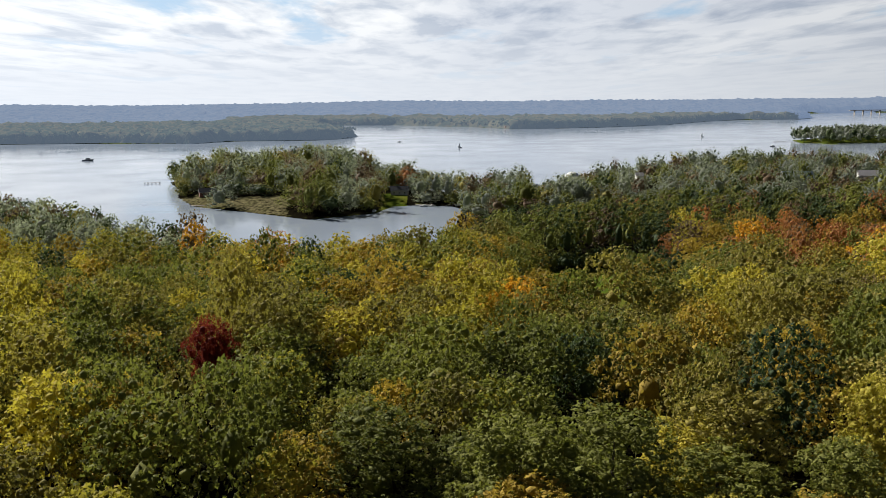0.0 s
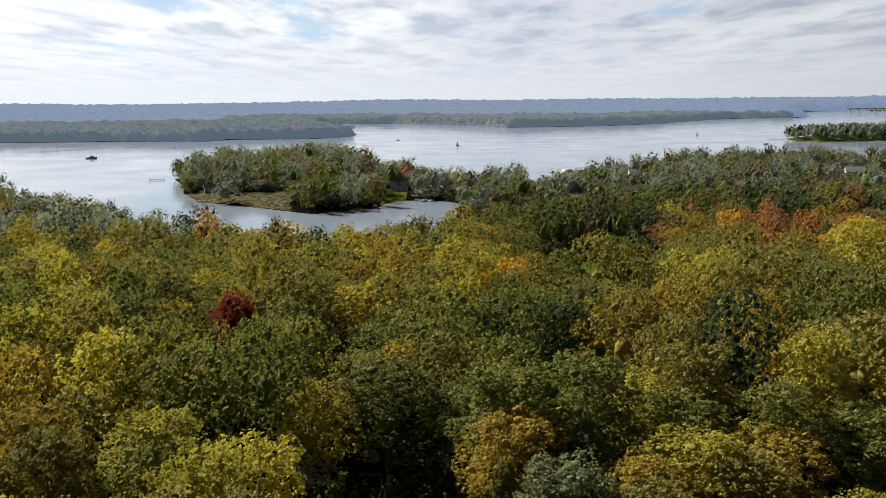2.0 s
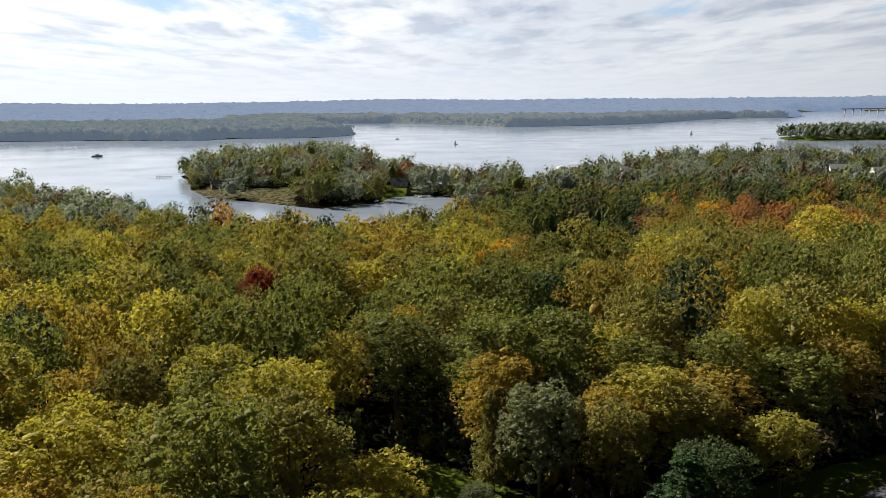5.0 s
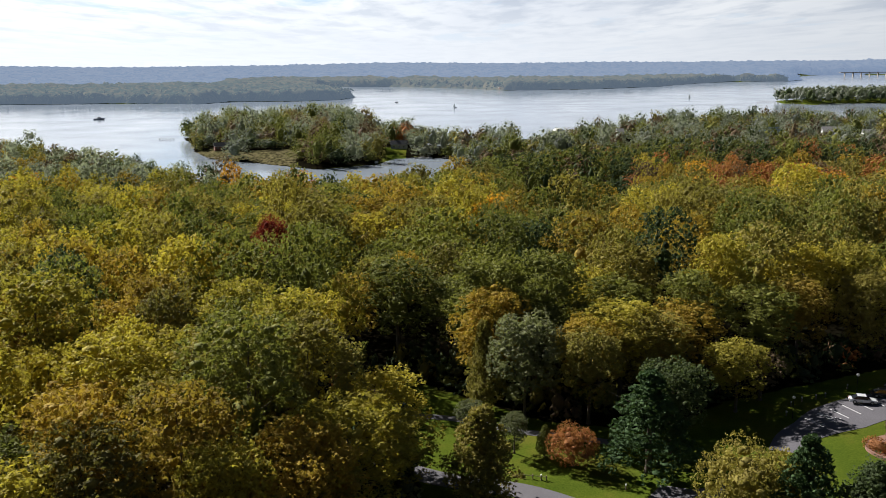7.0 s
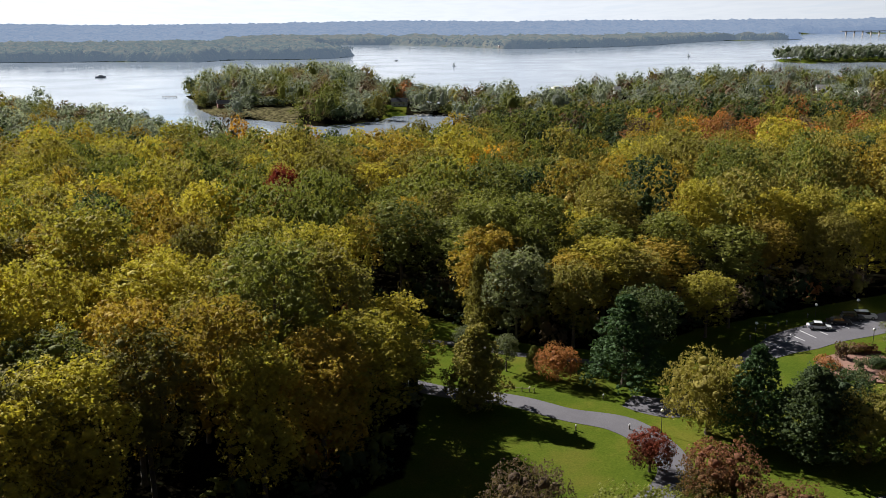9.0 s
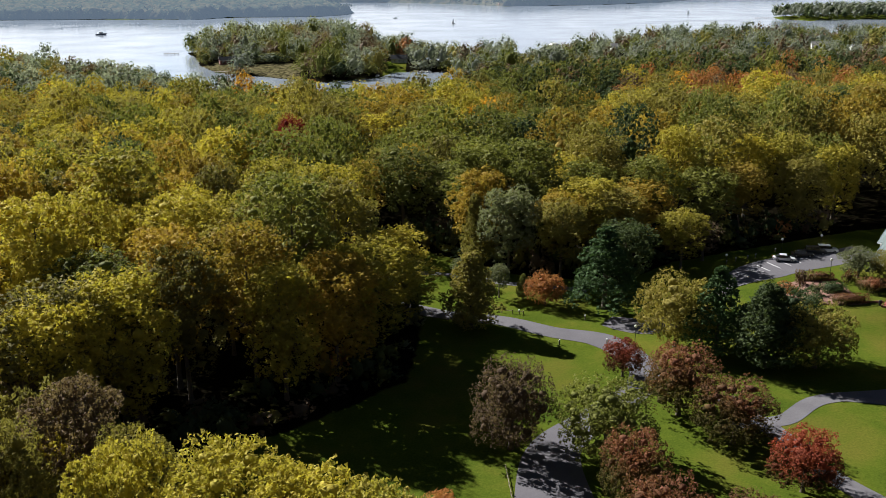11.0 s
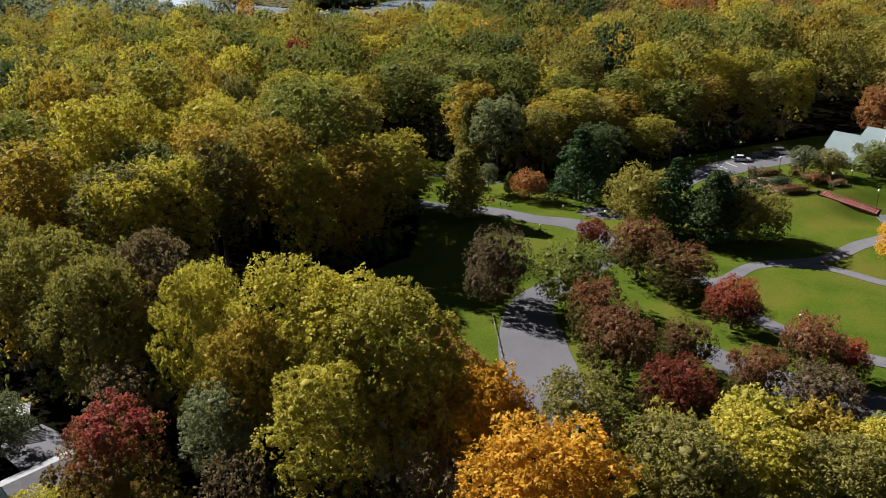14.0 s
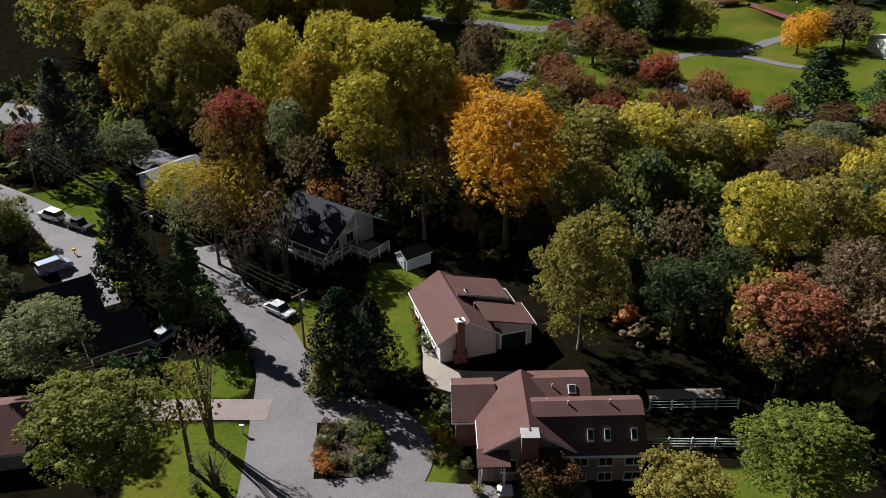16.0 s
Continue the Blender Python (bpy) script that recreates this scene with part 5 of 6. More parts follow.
def gable(parent, x0, x1, y0, y1, eave, ridge, wall, roof, over=0.45, along="y", trim=None, base=-0.6):
    """Walls and a pitched roof over a rectangle; along: the direction of the ridge."""
    if along == "y":
        mid = (x0 + x1) / 2
        part("wall", profile([(x0, base), (x1, base), (x1, eave), (mid, ridge - 0.12), (x0, eave)], y0, y1), wall, parent)
        k = (ridge - eave) / (mid - x0)
        for s, xe in ((-1, x0), (1, x1)):
            xo = xe + s * over
            zo = eave - k * over
            part("roof", slab([(mid, y0 - over, ridge), (mid, y1 + over, ridge), (xo, y1 + over, zo), (xo, y0 - over, zo)], 0.18), roof, parent)
            part("gutter", box(xo - 0.07, xo + 0.07, y0 - over, y1 + over, zo - 0.24, zo - 0.06), trim or WHITE, parent, "white roof gutter")
        for ye in (y0 - over, y1 + over):
            for s, xe in ((-1, x0), (1, x1)):
                xo, zo = xe + s * over, eave - k * over
                part("bargeboard", slab([(mid, ye - 0.015, ridge - 0.04), (mid, ye + 0.05, ridge - 0.04), (xo, ye + 0.05, zo - 0.04), (xo, ye - 0.015, zo - 0.04)], 0.2), trim or WHITE, parent, "white roof edge board")
    else:
        mid = (y0 + y1) / 2
        bm = profile([(y0, base), (y1, base), (y1, eave), (mid, ridge - 0.12), (y0, eave)], x0, x1)
        for v in bm.verts:
            v.co = (v.co.y, v.co.x, v.co.z)
        bmesh.ops.recalc_face_normals(bm, faces=bm.faces[:])
        part("wall", bm, wall, parent)
        k = (ridge - eave) / (mid - y0)
        for s, ye in ((-1, y0), (1, y1)):
            yo, zo = ye + s * over, eave - k * over
            part("roof", slab([(x0 - over, mid, ridge), (x1 + over, mid, ridge), (x1 + over, yo, zo), (x0 - over, yo, zo)], 0.18), roof, parent)
            if roof is ROOF_GREEN:
                bars = [slab([(q, mid, ridge + 0.07), (q + 0.06, mid, ridge + 0.07), (q + 0.06, yo, zo + 0.07), (q, yo, zo + 0.07)], 0.06) for q in np.arange(x0 - over, x1 + over, 0.75)]
                part("seam", merged(*bars), roof, parent)
            part("gutter", box(x0 - over, x1 + over, yo - 0.07, yo + 0.07, zo - 0.24, zo - 0.06), trim or WHITE, parent, "white roof gutter")
        for xe in (x0 - over, x1 + over):
            for s, ye in ((-1, y0), (1, y1)):
                yo, zo = ye + s * over, eave - k * over
                part("bargeboard", slab([(xe - 0.015, mid, ridge - 0.04), (xe + 0.015, mid, ridge - 0.04), (xe + 0.015, yo, zo - 0.04), (xe - 0.015, yo, zo - 0.04)], 0.2), trim or WHITE, parent, "white roof edge board")


def skylight(parent, p, along, slope, w=0.62, h=1.1):
    """A small roof window; along: unit vector across the slope, slope: unit vector up the slope."""
    a, s = Vector(along), Vector(slope)
    n = a.cross(s)
    n = n if n.z > 0 else -n
    p = Vector(p)
    sky_w = [p + a * (i * w / 2) + s * (j * h / 2) + n * 0.16 for i, j in ((-1, -1), (1, -1), (1, 1), (-1, 1))]
    kerb = slab([tuple(c) for c in sky_w], 0.3)
    k = part("skylight", kerb, WHITE, parent, "small framed skylight")
    part("pane", slab([tuple(p + a * (i * w * 0.4) + s * (j * h * 0.42) + n * 0.19) for i, j in ((-1, -1), (1, -1), (1, 1), (-1, 1))], 0.03), GLASS, k)


# ================= the houses =================
# the long house with brown roofs; local x, y are the world's, heights over the ground
H1 = root("house", 0, 0, 17.0, 0, "long pinkish house with joined brown shingle roofs and skylights", "house")
gable(H1, 1.6, 10.6, -117.6, -108.6, 3.9, 6.6, PINK, ROOF_BROWN, 0.4, "y")
gable(H1, -0.8, 3.0, -112.4, -105.8, 3.7, 5.4, BRICK, ROOF_BROWN, 0.4, "x")
gable(H1, 7.4, 12.8, -111.6, -106.4, 4.9, 6.0, PINK, ROOF_BROWN, 0.35, "x")
wing = profile([(-117.8, -0.6), (-110.0, -0.6), (-110.0, 3.7), (-112.4, 6.0), (-113.9, 6.6), (-115.5, 6.0), (-117.8, 3.7)], 8.0, 17.2)
for v in wing.verts:
    v.co = (v.co.y, v.co.x, v.co.z)
bmesh.ops.recalc_face_normals(wing, faces=wing.faces[:])
part("wall", wing, PINK, H1)
for ya, za, yb, zb in ((-118.2, 3.55, -115.5, 6.16), (-115.5, 6.16, -113.9, 6.80), (-113.9, 6.80, -112.4, 6.16), (-112.4, 6.16, -109.6, 3.55)):
    part("roof", slab([(6.6, ya, za), (17.55, ya, za), (17.55, yb, zb), (6.6, yb, zb)], 0.16), ROOF_BROWN, H1)
part("gutter", box(9.4, 17.6, -118.36, -118.2, 3.3, 3.5), WHITE, H1, "white roof gutter")
for x in (12.1, 13.75, 16.35):
    skylight(H1, (x, -116.8, 4.9), (1, 0, 0), (0, 0.72, 0.69))
skylight(H1, (11.2, -110.3, 5.45), (1, 0, 0), (0, 0.92, 0.39), 0.8, 1.0)
for x, w in ((11.1, 1.3), (13.6, 1.3), (16.3, 1.6)):
    window(H1, x, -117.8, 2.0, w, 1.2, "-y")
    window(H1, x, -117.8, 0.1, w * 0.95, 0.9, "-y")
window(H1, 4.2, -117.6, 1.2, 1.4, 1.5, "-y")
stack = part("chimney", box(5.2, 6.9, -118.9, -117.5, -0.5, 6.4, 0.04), BRICK, H1, "dark brick chimney with a white cap")
part("cap", box(5.15, 6.95, -118.95, -117.45, 6.4, 6.52, 0.03), ROOF_PALE, stack)
for x in (1.3, 3.6):
    part("porch_post", box(x - 0.12, x + 0.12, -119.4, -119.15, -0.2, 3.6), WHITE, H1, "white porch post")
part("porch_roof", slab([(1.0, -117.4, 4.0), (4.2, -117.4, 4.0), (4.2, -119.6, 3.6), (1.0, -119.6, 3.6)], 0.16), ROOF_BROWN, H1)
door_1 = part("door", box(2.1, 3.1, -117.72, -117.6, 0.0, 2.05), TIMBER, H1, "brown wooden front door")
part("door_handle", box(2.95, 3.02, -117.82, -117.72, 1.0, 1.15), ALLOY, door_1)
for x, y, z in ((3.9, -111.6, 4.75), (4.4, -112.4, 4.95), (8.2, -113.4, 6.35), (9.2, -110.0, 5.6), (10.2, -114.2, 6.7), (14.3, -114.2, 6.75)):
    part("roof_vent", rod((x, y, z - 0.5), (x, y, z + 0.35), 0.09), ROOF_PALE, H1, "small grey roof vent")

# the white-gabled house with a brick chimney
H2 = root("house", 1.2, -96.8, 17.0, 16.0, "white-gabled house with a brown roof and brick chimney", "house")
gable(H2, -3.5, 3.6, 0.0, 11.6, 3.2, 5.4, SIDING, ROOF_BROWN, 0.5, "y")
part("wall", profile([(3.5, -0.6), (8.2, -0.6), (8.2, 2.6), (3.5, 4.0)], 0.6, 9.6), SIDING, H2)
part("roof", slab([(2.4, 0.4, 4.55), (2.4, 5.6, 4.55), (8.7, 5.6, 2.75), (8.7, 0.4, 2.75)], 0.18), ROOF_BROWN, H2)
part("roof", slab([(0.4, 5.7, 5.5), (0.4, 10.4, 5.5), (7.2, 10.4, 3.7), (7.2, 5.7, 3.7)], 0.18), ROOF_BROWN, H2)
part("wall", profile([(3.4, 2.0), (6.9, 2.0), (6.9, 3.6), (3.4, 4.5)], 5.9, 10.2), SIDING, H2)
part("roof_edge", slab([(0.4, 5.66, 5.48), (0.4, 5.74, 5.48), (7.2, 5.74, 3.68), (7.2, 5.66, 3.68)], 0.2), WHITE, H2, "white edge board of the dormer")
part("gutter", box(8.6, 8.8, 0.4, 5.6, 2.5, 2.7), WHITE, H2)
st = part("chimney", merged(box(-1.6, -0.7, -0.75, 0.0, 1.4, 5.7, 0.03), box(-1.95, -0.4, -0.8, 0.0, -0.5, 1.5, 0.03)), BRICK, H2, "stepped red-brown brick chimney")
part("cap", box(-1.7, -0.6, -0.85, 0.1, 5.7, 5.85, 0.02), WHITE, st)
part("flue", rod((-1.15, -0.35, 5.85), (-1.15, -0.35, 6.1), 0.16), BRICK, st)
# flat dark panel stands for the shade inside the open garage
garage = part("garage_door", box(4.3, 7.4, 0.48, 0.6, -0.3, 2.0), DARK_METAL, H2, "dark panel for the shade in an open garage doorway")
part("frame", merged(box(4.1, 4.3, 0.45, 0.62, -0.3, 2.2), box(7.4, 7.6, 0.45, 0.62, -0.3, 2.2), box(4.1, 7.6, 0.45, 0.62, 2.0, 2.2)), WHITE, garage, "white door frame")
part("downpipe", rod((3.5, -0.1, 0), (3.5, -0.1, 3.1), 0.05), DARK_METAL, H2)
window(H2, 0.8, 11.6, 1.0, 1.2, 1.2, "+y")
for y in (2.5, 6.0, 9.5):
    window(H2, -3.5, y, 1.0, 1.3, 1.3, "-x")
skylight(H2, (1.9, 6.6, 5.02), (0, 1, 0), (-0.966, 0, 0.258), 0.7, 0.5)
part("roof_vent", rod((2.0, 4.0, 4.3), (2.0, 4.0, 4.9), 0.09), ROOF_PALE, H2)

# the dark-roofed cottage with a raised deck
H3 = root("cottage", -17.9, -77.0, 16.4, -38.5, "dark-roofed cottage with white dormers and a wrap-round railed deck", "house")
gable(H3, -12.4, -3.3, 4.2, 14.2, 3.3, 6.4, SIDING, ROOF_DARK, 1.5, "x", base=-1.6)
for x, yf, zr, w in ((-7.2, 4.5, 5.2, 0.95), (-4.3, 5.4, 6.0, 1.45)):
    part("dormer_wall", profile([(x - w, 2.9), (x + w, 2.9), (x + w, zr - w), (x, zr - 0.1), (x - w, zr - w)], yf, yf + 2.4), WHITE, H3, "white dormer gable")
    for s in (-1, 1):
        part("dormer_roof", slab([(x, yf - 0.25, zr), (x, yf + 3.2, zr), (x + s * (w + 0.2), yf + 3.2, zr - w - 0.2), (x + s * (w + 0.2), yf - 0.25, zr - w - 0.2)], 0.12), ROOF_DARK, H3)
    window(H3, x, yf, zr - w - 0.75, 0.6, 0.8, "-y")
deck = part("deck", merged(box(-12.6, -1.4, 1.6, 4.3, 0.75, 1.0), box(-3.4, -1.4, 4.3, 10.2, 0.75, 1.0), box(-1.4, 2.3, 7.1, 11.4, 0.75, 1.0)), TIMBER, H3, "grey timber deck")
for a0, a1 in (((-12.5, 1.65), (-1.45, 1.65)), ((-1.45, 1.65), (-1.45, 7.15)), ((-1.45, 7.15), (2.25, 7.15)), ((2.25, 7.15), (2.25, 11.3)), ((-12.5, 1.65), (-12.5, 4.2))):
    n = max(1, round(math.hypot(a1[0] - a0[0], a1[1] - a0[1]) / 1.8))
    for i in range(n + 1):
        x, y = a0[0] + (a1[0] - a0[0]) * i / n, a0[1] + (a1[1] - a0[1]) * i / n
        part("rail_post", box(x - 0.07, x + 0.07, y - 0.07, y + 0.07, -0.8, 2.05), WHITE, deck, "white rail post")
    for z in (2.0, 1.15):
        part("rail", rod((*a0, z), (*a1, z), 0.055, None, 6), WHITE, deck, "white hand rail")
    m = max(2, int(math.hypot(a1[0] - a0[0], a1[1] - a0[1]) / 0.22))
    part("baluster", merged(*[box(a0[0] + (a1[0] - a0[0]) * i / m - 0.018, a0[0] + (a1[0] - a0[0]) * i / m + 0.018, a0[1] + (a1[1] - a0[1]) * i / m - 0.018, a0[1] + (a1[1] - a0[1]) * i / m + 0.018, 1.15, 2.0) for i in range(1, m)]), WHITE, deck)
    part("skirt", slab([(*a0, 1.0), (*a1, 1.0), (a1[0] + 0.03, a1[1] + 0.03, 1.0), (a0[0] + 0.03, a0[1] + 0.03, 1.0)], 0.3), WHITE, deck, "white deck edge board")
for y in (6.0, 9.0):
    window(H3, -3.3, y, 1.2, 1.4, 1.4, "+x")
for x in (-10.4, -7.6, -5.0):
    window(H3, x, 4.2, 1.2, 1.2, 1.2, "-y")
for x, y in ((-2.0, 2.95), (-5.4, 2.95), (-9.0, 2.95), (-2.0, 6.0), (-2.0, 9.1)):
    part("porch_post", box(x - 0.09, x + 0.09, y - 0.09, y + 0.09, 1.0, 3.1 + 0.62 * (y - 4.2)), WHITE, H3, "white porch post")

# garden shed
SH = root("shed", -6.4, -75.8, None, 36.0, "pale blue garden shed with a dark shingle roof", "shed")
gable(SH, 0.0, 4.1, 0.0, 2.5, 1.95, 2.8, PALE_BLUE, ROOF_DARK, 0.15, "x", WHITE)
d = part("door", box(-0.06, 0.0, 0.6, 1.9, 0.0, 1.75), WHITE, SH, "white double shed door")
part("door_handle", box(-0.1, -0.06, 1.2, 1.3, 0.8, 1.0), DARK_METAL, d)

# dark houses across the street
H4 = root("house", -49.9, -87.7, None, 34.0, "dark-roofed low house shaded by garden trees", "house")
gable(H4, -4.2, 4.2, -4.4, 4.4, 2.4, 5.8, BRICK, ROOF_DARK, 0.5, "x")
window(H4, -2.0, -4.4, 0.9, 1.4, 1.2, "-y")
window(H4, 2.0, -4.4, 0.9, 1.4, 1.2, "-y")
d = part("door", box(-0.5, 0.5, -4.5, -4.4, 0, 2.05), TIMBER, H4)
part("door_handle", box(0.35, 0.42, -4.6, -4.5, 1, 1.12), ALLOY, d)
H5 = root("carport", -42.0, -92.6, None, 33.0, "low carport with a dark pitched roof", "carport")
gable(H5, -3.2, 3.4, -3.2, 3.2, 1.9, 4.4, TIMBER, ROOF_DARK, 0.4, "x")
part("garage_door", box(3.4, 3.5, -2.4, 2.4, 0, 1.95), DARK_METAL, H5)
H6 = root("house", -49.5, -110.5, None, 8.0, "house with a pinkish-brown shingle roof beside the street", "house")
gable(H6, -6.0, 4.6, -4.4, 4.4, 2.6, 4.9, PINK, ROOF_BROWN, 0.5, "x")
window(H6, 0.5, -4.4, 0.9, 1.4, 1.2, "-y")
window(H6, 4.6, 0.0, 0.9, 1.4, 1.2, "+x")
skylight(H6, (0.6, -1.6, 4.15), (1, 0, 0), (0, 0.886, 0.463))
H7 = root("house", -80.5, -16.0, None, -20.0, "white house with a pale grey roof among conifers", "house")
gable(H7, -5.0, 5.0, -4.0, 4.0, 3.0, 5.0, WHITE, ROOF_GREY, 0.5, "x")
window(H7, 2.0, -4.0, 0.9, 1.4, 1.3, "-y")
window(H7, -2.0, -4.0, 0.9, 1.4, 1.3, "-y")
H8 = root("garage", -46.8, -42.2, None, 48.0, "pale blue garage with a low grey roof behind garden trees", "garage")
gable(H8, -4.8, 4.8, -2.6, 2.6, 2.5, 3.5, PALE_BLUE, ROOF_GREY, 0.35, "x", PALE_BLUE)
part("garage_door", box(-4.9, -4.8, -1.5, 1.5, 0.0, 2.0, 0.02), WHITE, H8, "white garage door")
window(H8, 1.0, -2.6, 0.9, 1.2, 1.0, "-y")
P = root("pergola", -57.0, -28.0, None, 20.0, "white timber pergola beside the driveway", "pergola")
for x in (-1.8, 1.8):
    for y in (-1.4, 1.4):
        part("post", box(x - 0.1, x + 0.1, y - 0.1, y + 0.1, 0, 2.4), WHITE, P)
for i in range(8):
    part("slat", box(-2.2, 2.2, -1.5 + i * 0.42, -1.42 + i * 0.42, 2.4, 2.55), WHITE, P)


# ================= vehicles =================
def car(x, y, turn, colour, kind="sedan", label="", group="parked cars"):
    """A car, 4.6 m long, its nose towards local +x."""
    r = root("car", x, y, gz(x, y) + 0.10, turn, label, "car", group)
    paint = CAR[colour]
    tall = {"sedan": 1.42, "suv": 1.72, "pickup": 1.80, "van": 1.85}[kind]
    sill, belt = 0.30, tall * 0.60
    if kind == "sedan":
        side = [(-2.25, sill), (2.2, sill), (2.3, 0.62), (2.2, 0.74), (1.25, belt), (-1.75, belt), (-2.3, belt - 0.04), (-2.33, 0.55)]
        roof = [(1.20, belt), (0.45, tall), (-0.95, tall), (-1.80, belt)]
    elif kind == "suv":
        side = [(-2.25, sill), (2.2, sill), (2.3, 0.75), (2.2, 0.92), (1.2, belt), (-2.2, belt), (-2.3, 0.6)]
        roof = [(1.15, belt), (0.55, tall), (-1.95, tall), (-2.22, belt)]
    elif kind == "pickup":
        side = [(-2.7, 0.5), (2.5, 0.45), (2.62, 0.9), (2.5, 1.02), (1.3, belt), (-2.72, belt), (-2.75, 0.8)]
        roof = [(1.25, belt), (0.75, tall), (-0.55, tall), (-0.75, belt)]
    else:
        side = [(-2.35, sill), (2.25, sill), (2.4, 0.75), (2.2, 0.98), (1.6, belt), (-2.35, belt), (-2.4, 0.6)]
        roof = [(1.55, belt), (0.75, tall), (-2.15, tall), (-2.35, belt)]
    w = 0.90
    bm = profile(side, -w, w)
    bmesh.ops.bevel(bm, geom=bm.edges[:], offset=0.07, segments=2, affect="EDGES")
    part("body", bm, paint, r)
    bm = profile(roof, -w + 0.10, w - 0.10)
    for v in bm.verts:
        if v.co.z > tall - 0.05:
            v.co.y *= 0.86
    part("window", bm, GLASS, r, "dark tinted car windows")
    xs2 = sorted(p[0] for p in roof if p[1] > tall - 0.05)
    part("roof", box(xs2[0] - 0.05, xs2[1] + 0.05, -w * 0.78, w * 0.78, tall - 0.05, tall + 0.03, 0.03), paint, r)
    if kind == "pickup":
        part("truck_bed", box(-2.6, -0.85, -0.72, 0.72, belt - 0.04, belt + 0.02), RUBBER, r, "black open truck bed")
    for fx2, ry in ((1.42, 1), (1.42, -1), (-1.42, 1), (-1.42, -1)):
        wx2 = fx2 * (1.15 if kind == "pickup" else 1.0)
        tyre = part("wheel", rod((wx2, ry * (w - 0.20), 0.33), (wx2, ry * (w + 0.02), 0.33), 0.34, None, 16), RUBBER, r)
        part("rim", rod((wx2, ry * w, 0.33), (wx2, ry * (w + 0.04), 0.33), 0.2, None, 12), ALLOY, tyre)
    front = max(p[0] for p in side)
    for s in (-1, 1):
        part("headlight", box(front - 0.16, front - 0.01, s * 0.62 - 0.17, s * 0.62 + 0.17, 0.60, 0.74, 0.02), GLOBE, r)
        part("tail_light", box(-front - 0.06, -front + 0.10, s * 0.66 - 0.14, s * 0.66 + 0.14, 0.66, 0.82, 0.02), STEP_RED, r)
        part("mirror", box(0.75, 0.95, s * (w + 0.02) - 0.1, s * (w + 0.02) + 0.1, belt, belt + 0.14, 0.03), paint, r)
    part("bumper", box(front - 0.08, front + 0.05, -0.8, 0.8, 0.34, 0.5, 0.03), DARK_METAL, r)
    return r


car(-22.6, -86.2, -39, "white", "sedan", "white sedan parked at the street edge")
car(-62.8, -55.6, 150, "white", "suv", "white estate car parked on the street")
car(-57.2, -59.2, 148, "black", "pickup", "black pickup truck parked on the street")
car(-55.8, -73.6, 40, "blue", "van", "pale blue minivan parked by a shaded garden")
car(-36.0, -91.6, 60, "silver", "sedan", "silver car standing in a shaded driveway")
car(74.3, 83.2, -15, "white", "sedan", "white sedan in the park's car park", "car park cars")
car(79.4, 86.0, -12, "black", "sedan", "black sedan in the park's car park", "car park cars")
car(86.6, 90.2, -10, "white", "suv", "white estate car in the park's car park", "car park cars")
car(83.2, 88.4, -10, "black", "suv", "black estate car in the park's car park", "car park cars")


# ================= fences, wires, street things =================
def rail_fence(x0, y0, x1, y1, tall, rails, material, label, gap=2.4):
    f = root("fence", x0, y0, None, 0, label, "fence")
    n = max(1, round(math.hypot(x1 - x0, y1 - y0) / gap))
    z0 = f.location.z
    pts = [(x0 + (x1 - x0) * i / n - x0, y0 + (y1 - y0) * i / n - y0) for i in range(n + 1)]
    zs2 = [gz(x0 + p[0], y0 + p[1]) - z0 for p in pts]
    for (x, y), z in zip(pts, zs2):
        part("post", box(x - 0.08, x + 0.08, y - 0.08, y + 0.08, z - 0.2, z + tall + 0.1, 0.015), material, f)
    for i in range(n):
        for k in range(rails):
            h = tall * (k + 0.8) / rails
            part("rail", rod((*pts[i], zs2[i] + h), (*pts[i + 1], zs2[i + 1] + h), 0.05, None, 6), material, f)
    return f


rail_fence(18.6, -113.3, 30.5, -113.8, 1.35, 4, WHITE, "white four-rail garden fence beside the long house")
rail_fence(20.4, -107.2, 30.0, -107.3, 1.2, 3, WHITE, "white three-rail garden fence in deep shade")
rail_fence(-46.0, -99.5, -37.0, -96.0, 1.5, 3, TIMBER, "grey timber garden fence behind the dark house")
rail_fence(8.0, 4.0, 8.6, -14.0, 0.4, 1, TIMBER, "low timber post rail along the road edge")
rail_fence(11.5, 62.6, 15.6, 61.2, 0.7, 1, TIMBER, "low timber guard rail on the lawn")
pool = root("terrace", 25.0, -104.6, None, 0, "grey paved terrace behind white fences", "terrace", kind="structure")
part("slab", box(-4.2, 4.2, -0.9, 0.9, -0.2, 0.08, 0.02), CONCRETE, pool)


def utility_pole(x, y, tall, label):
    r = root("utility_pole", x, y, None, 45, label, "utility pole", "utility poles")
    part("pole", rod((0, 0, -0.5), (0, 0, tall), 0.16, 0.11, 10), TIMBER, r)
    part("crossarm", box(-1.2, 1.2, -0.06, 0.06, tall - 0.7, tall - 0.55), TIMBER, r)
    for i in (-1.1, 0.0, 1.1):
        part("insulator", rod((i, 0, tall - 0.55), (i, 0, tall - 0.33), 0.05, 0.03, 8), ALLOY, r)
    part("transformer", rod((0.3, 0, tall - 2.4), (0.3, 0, tall - 1.5), 0.26, None, 14), ALLOY, r, "grey cylindrical transformer")
    return r


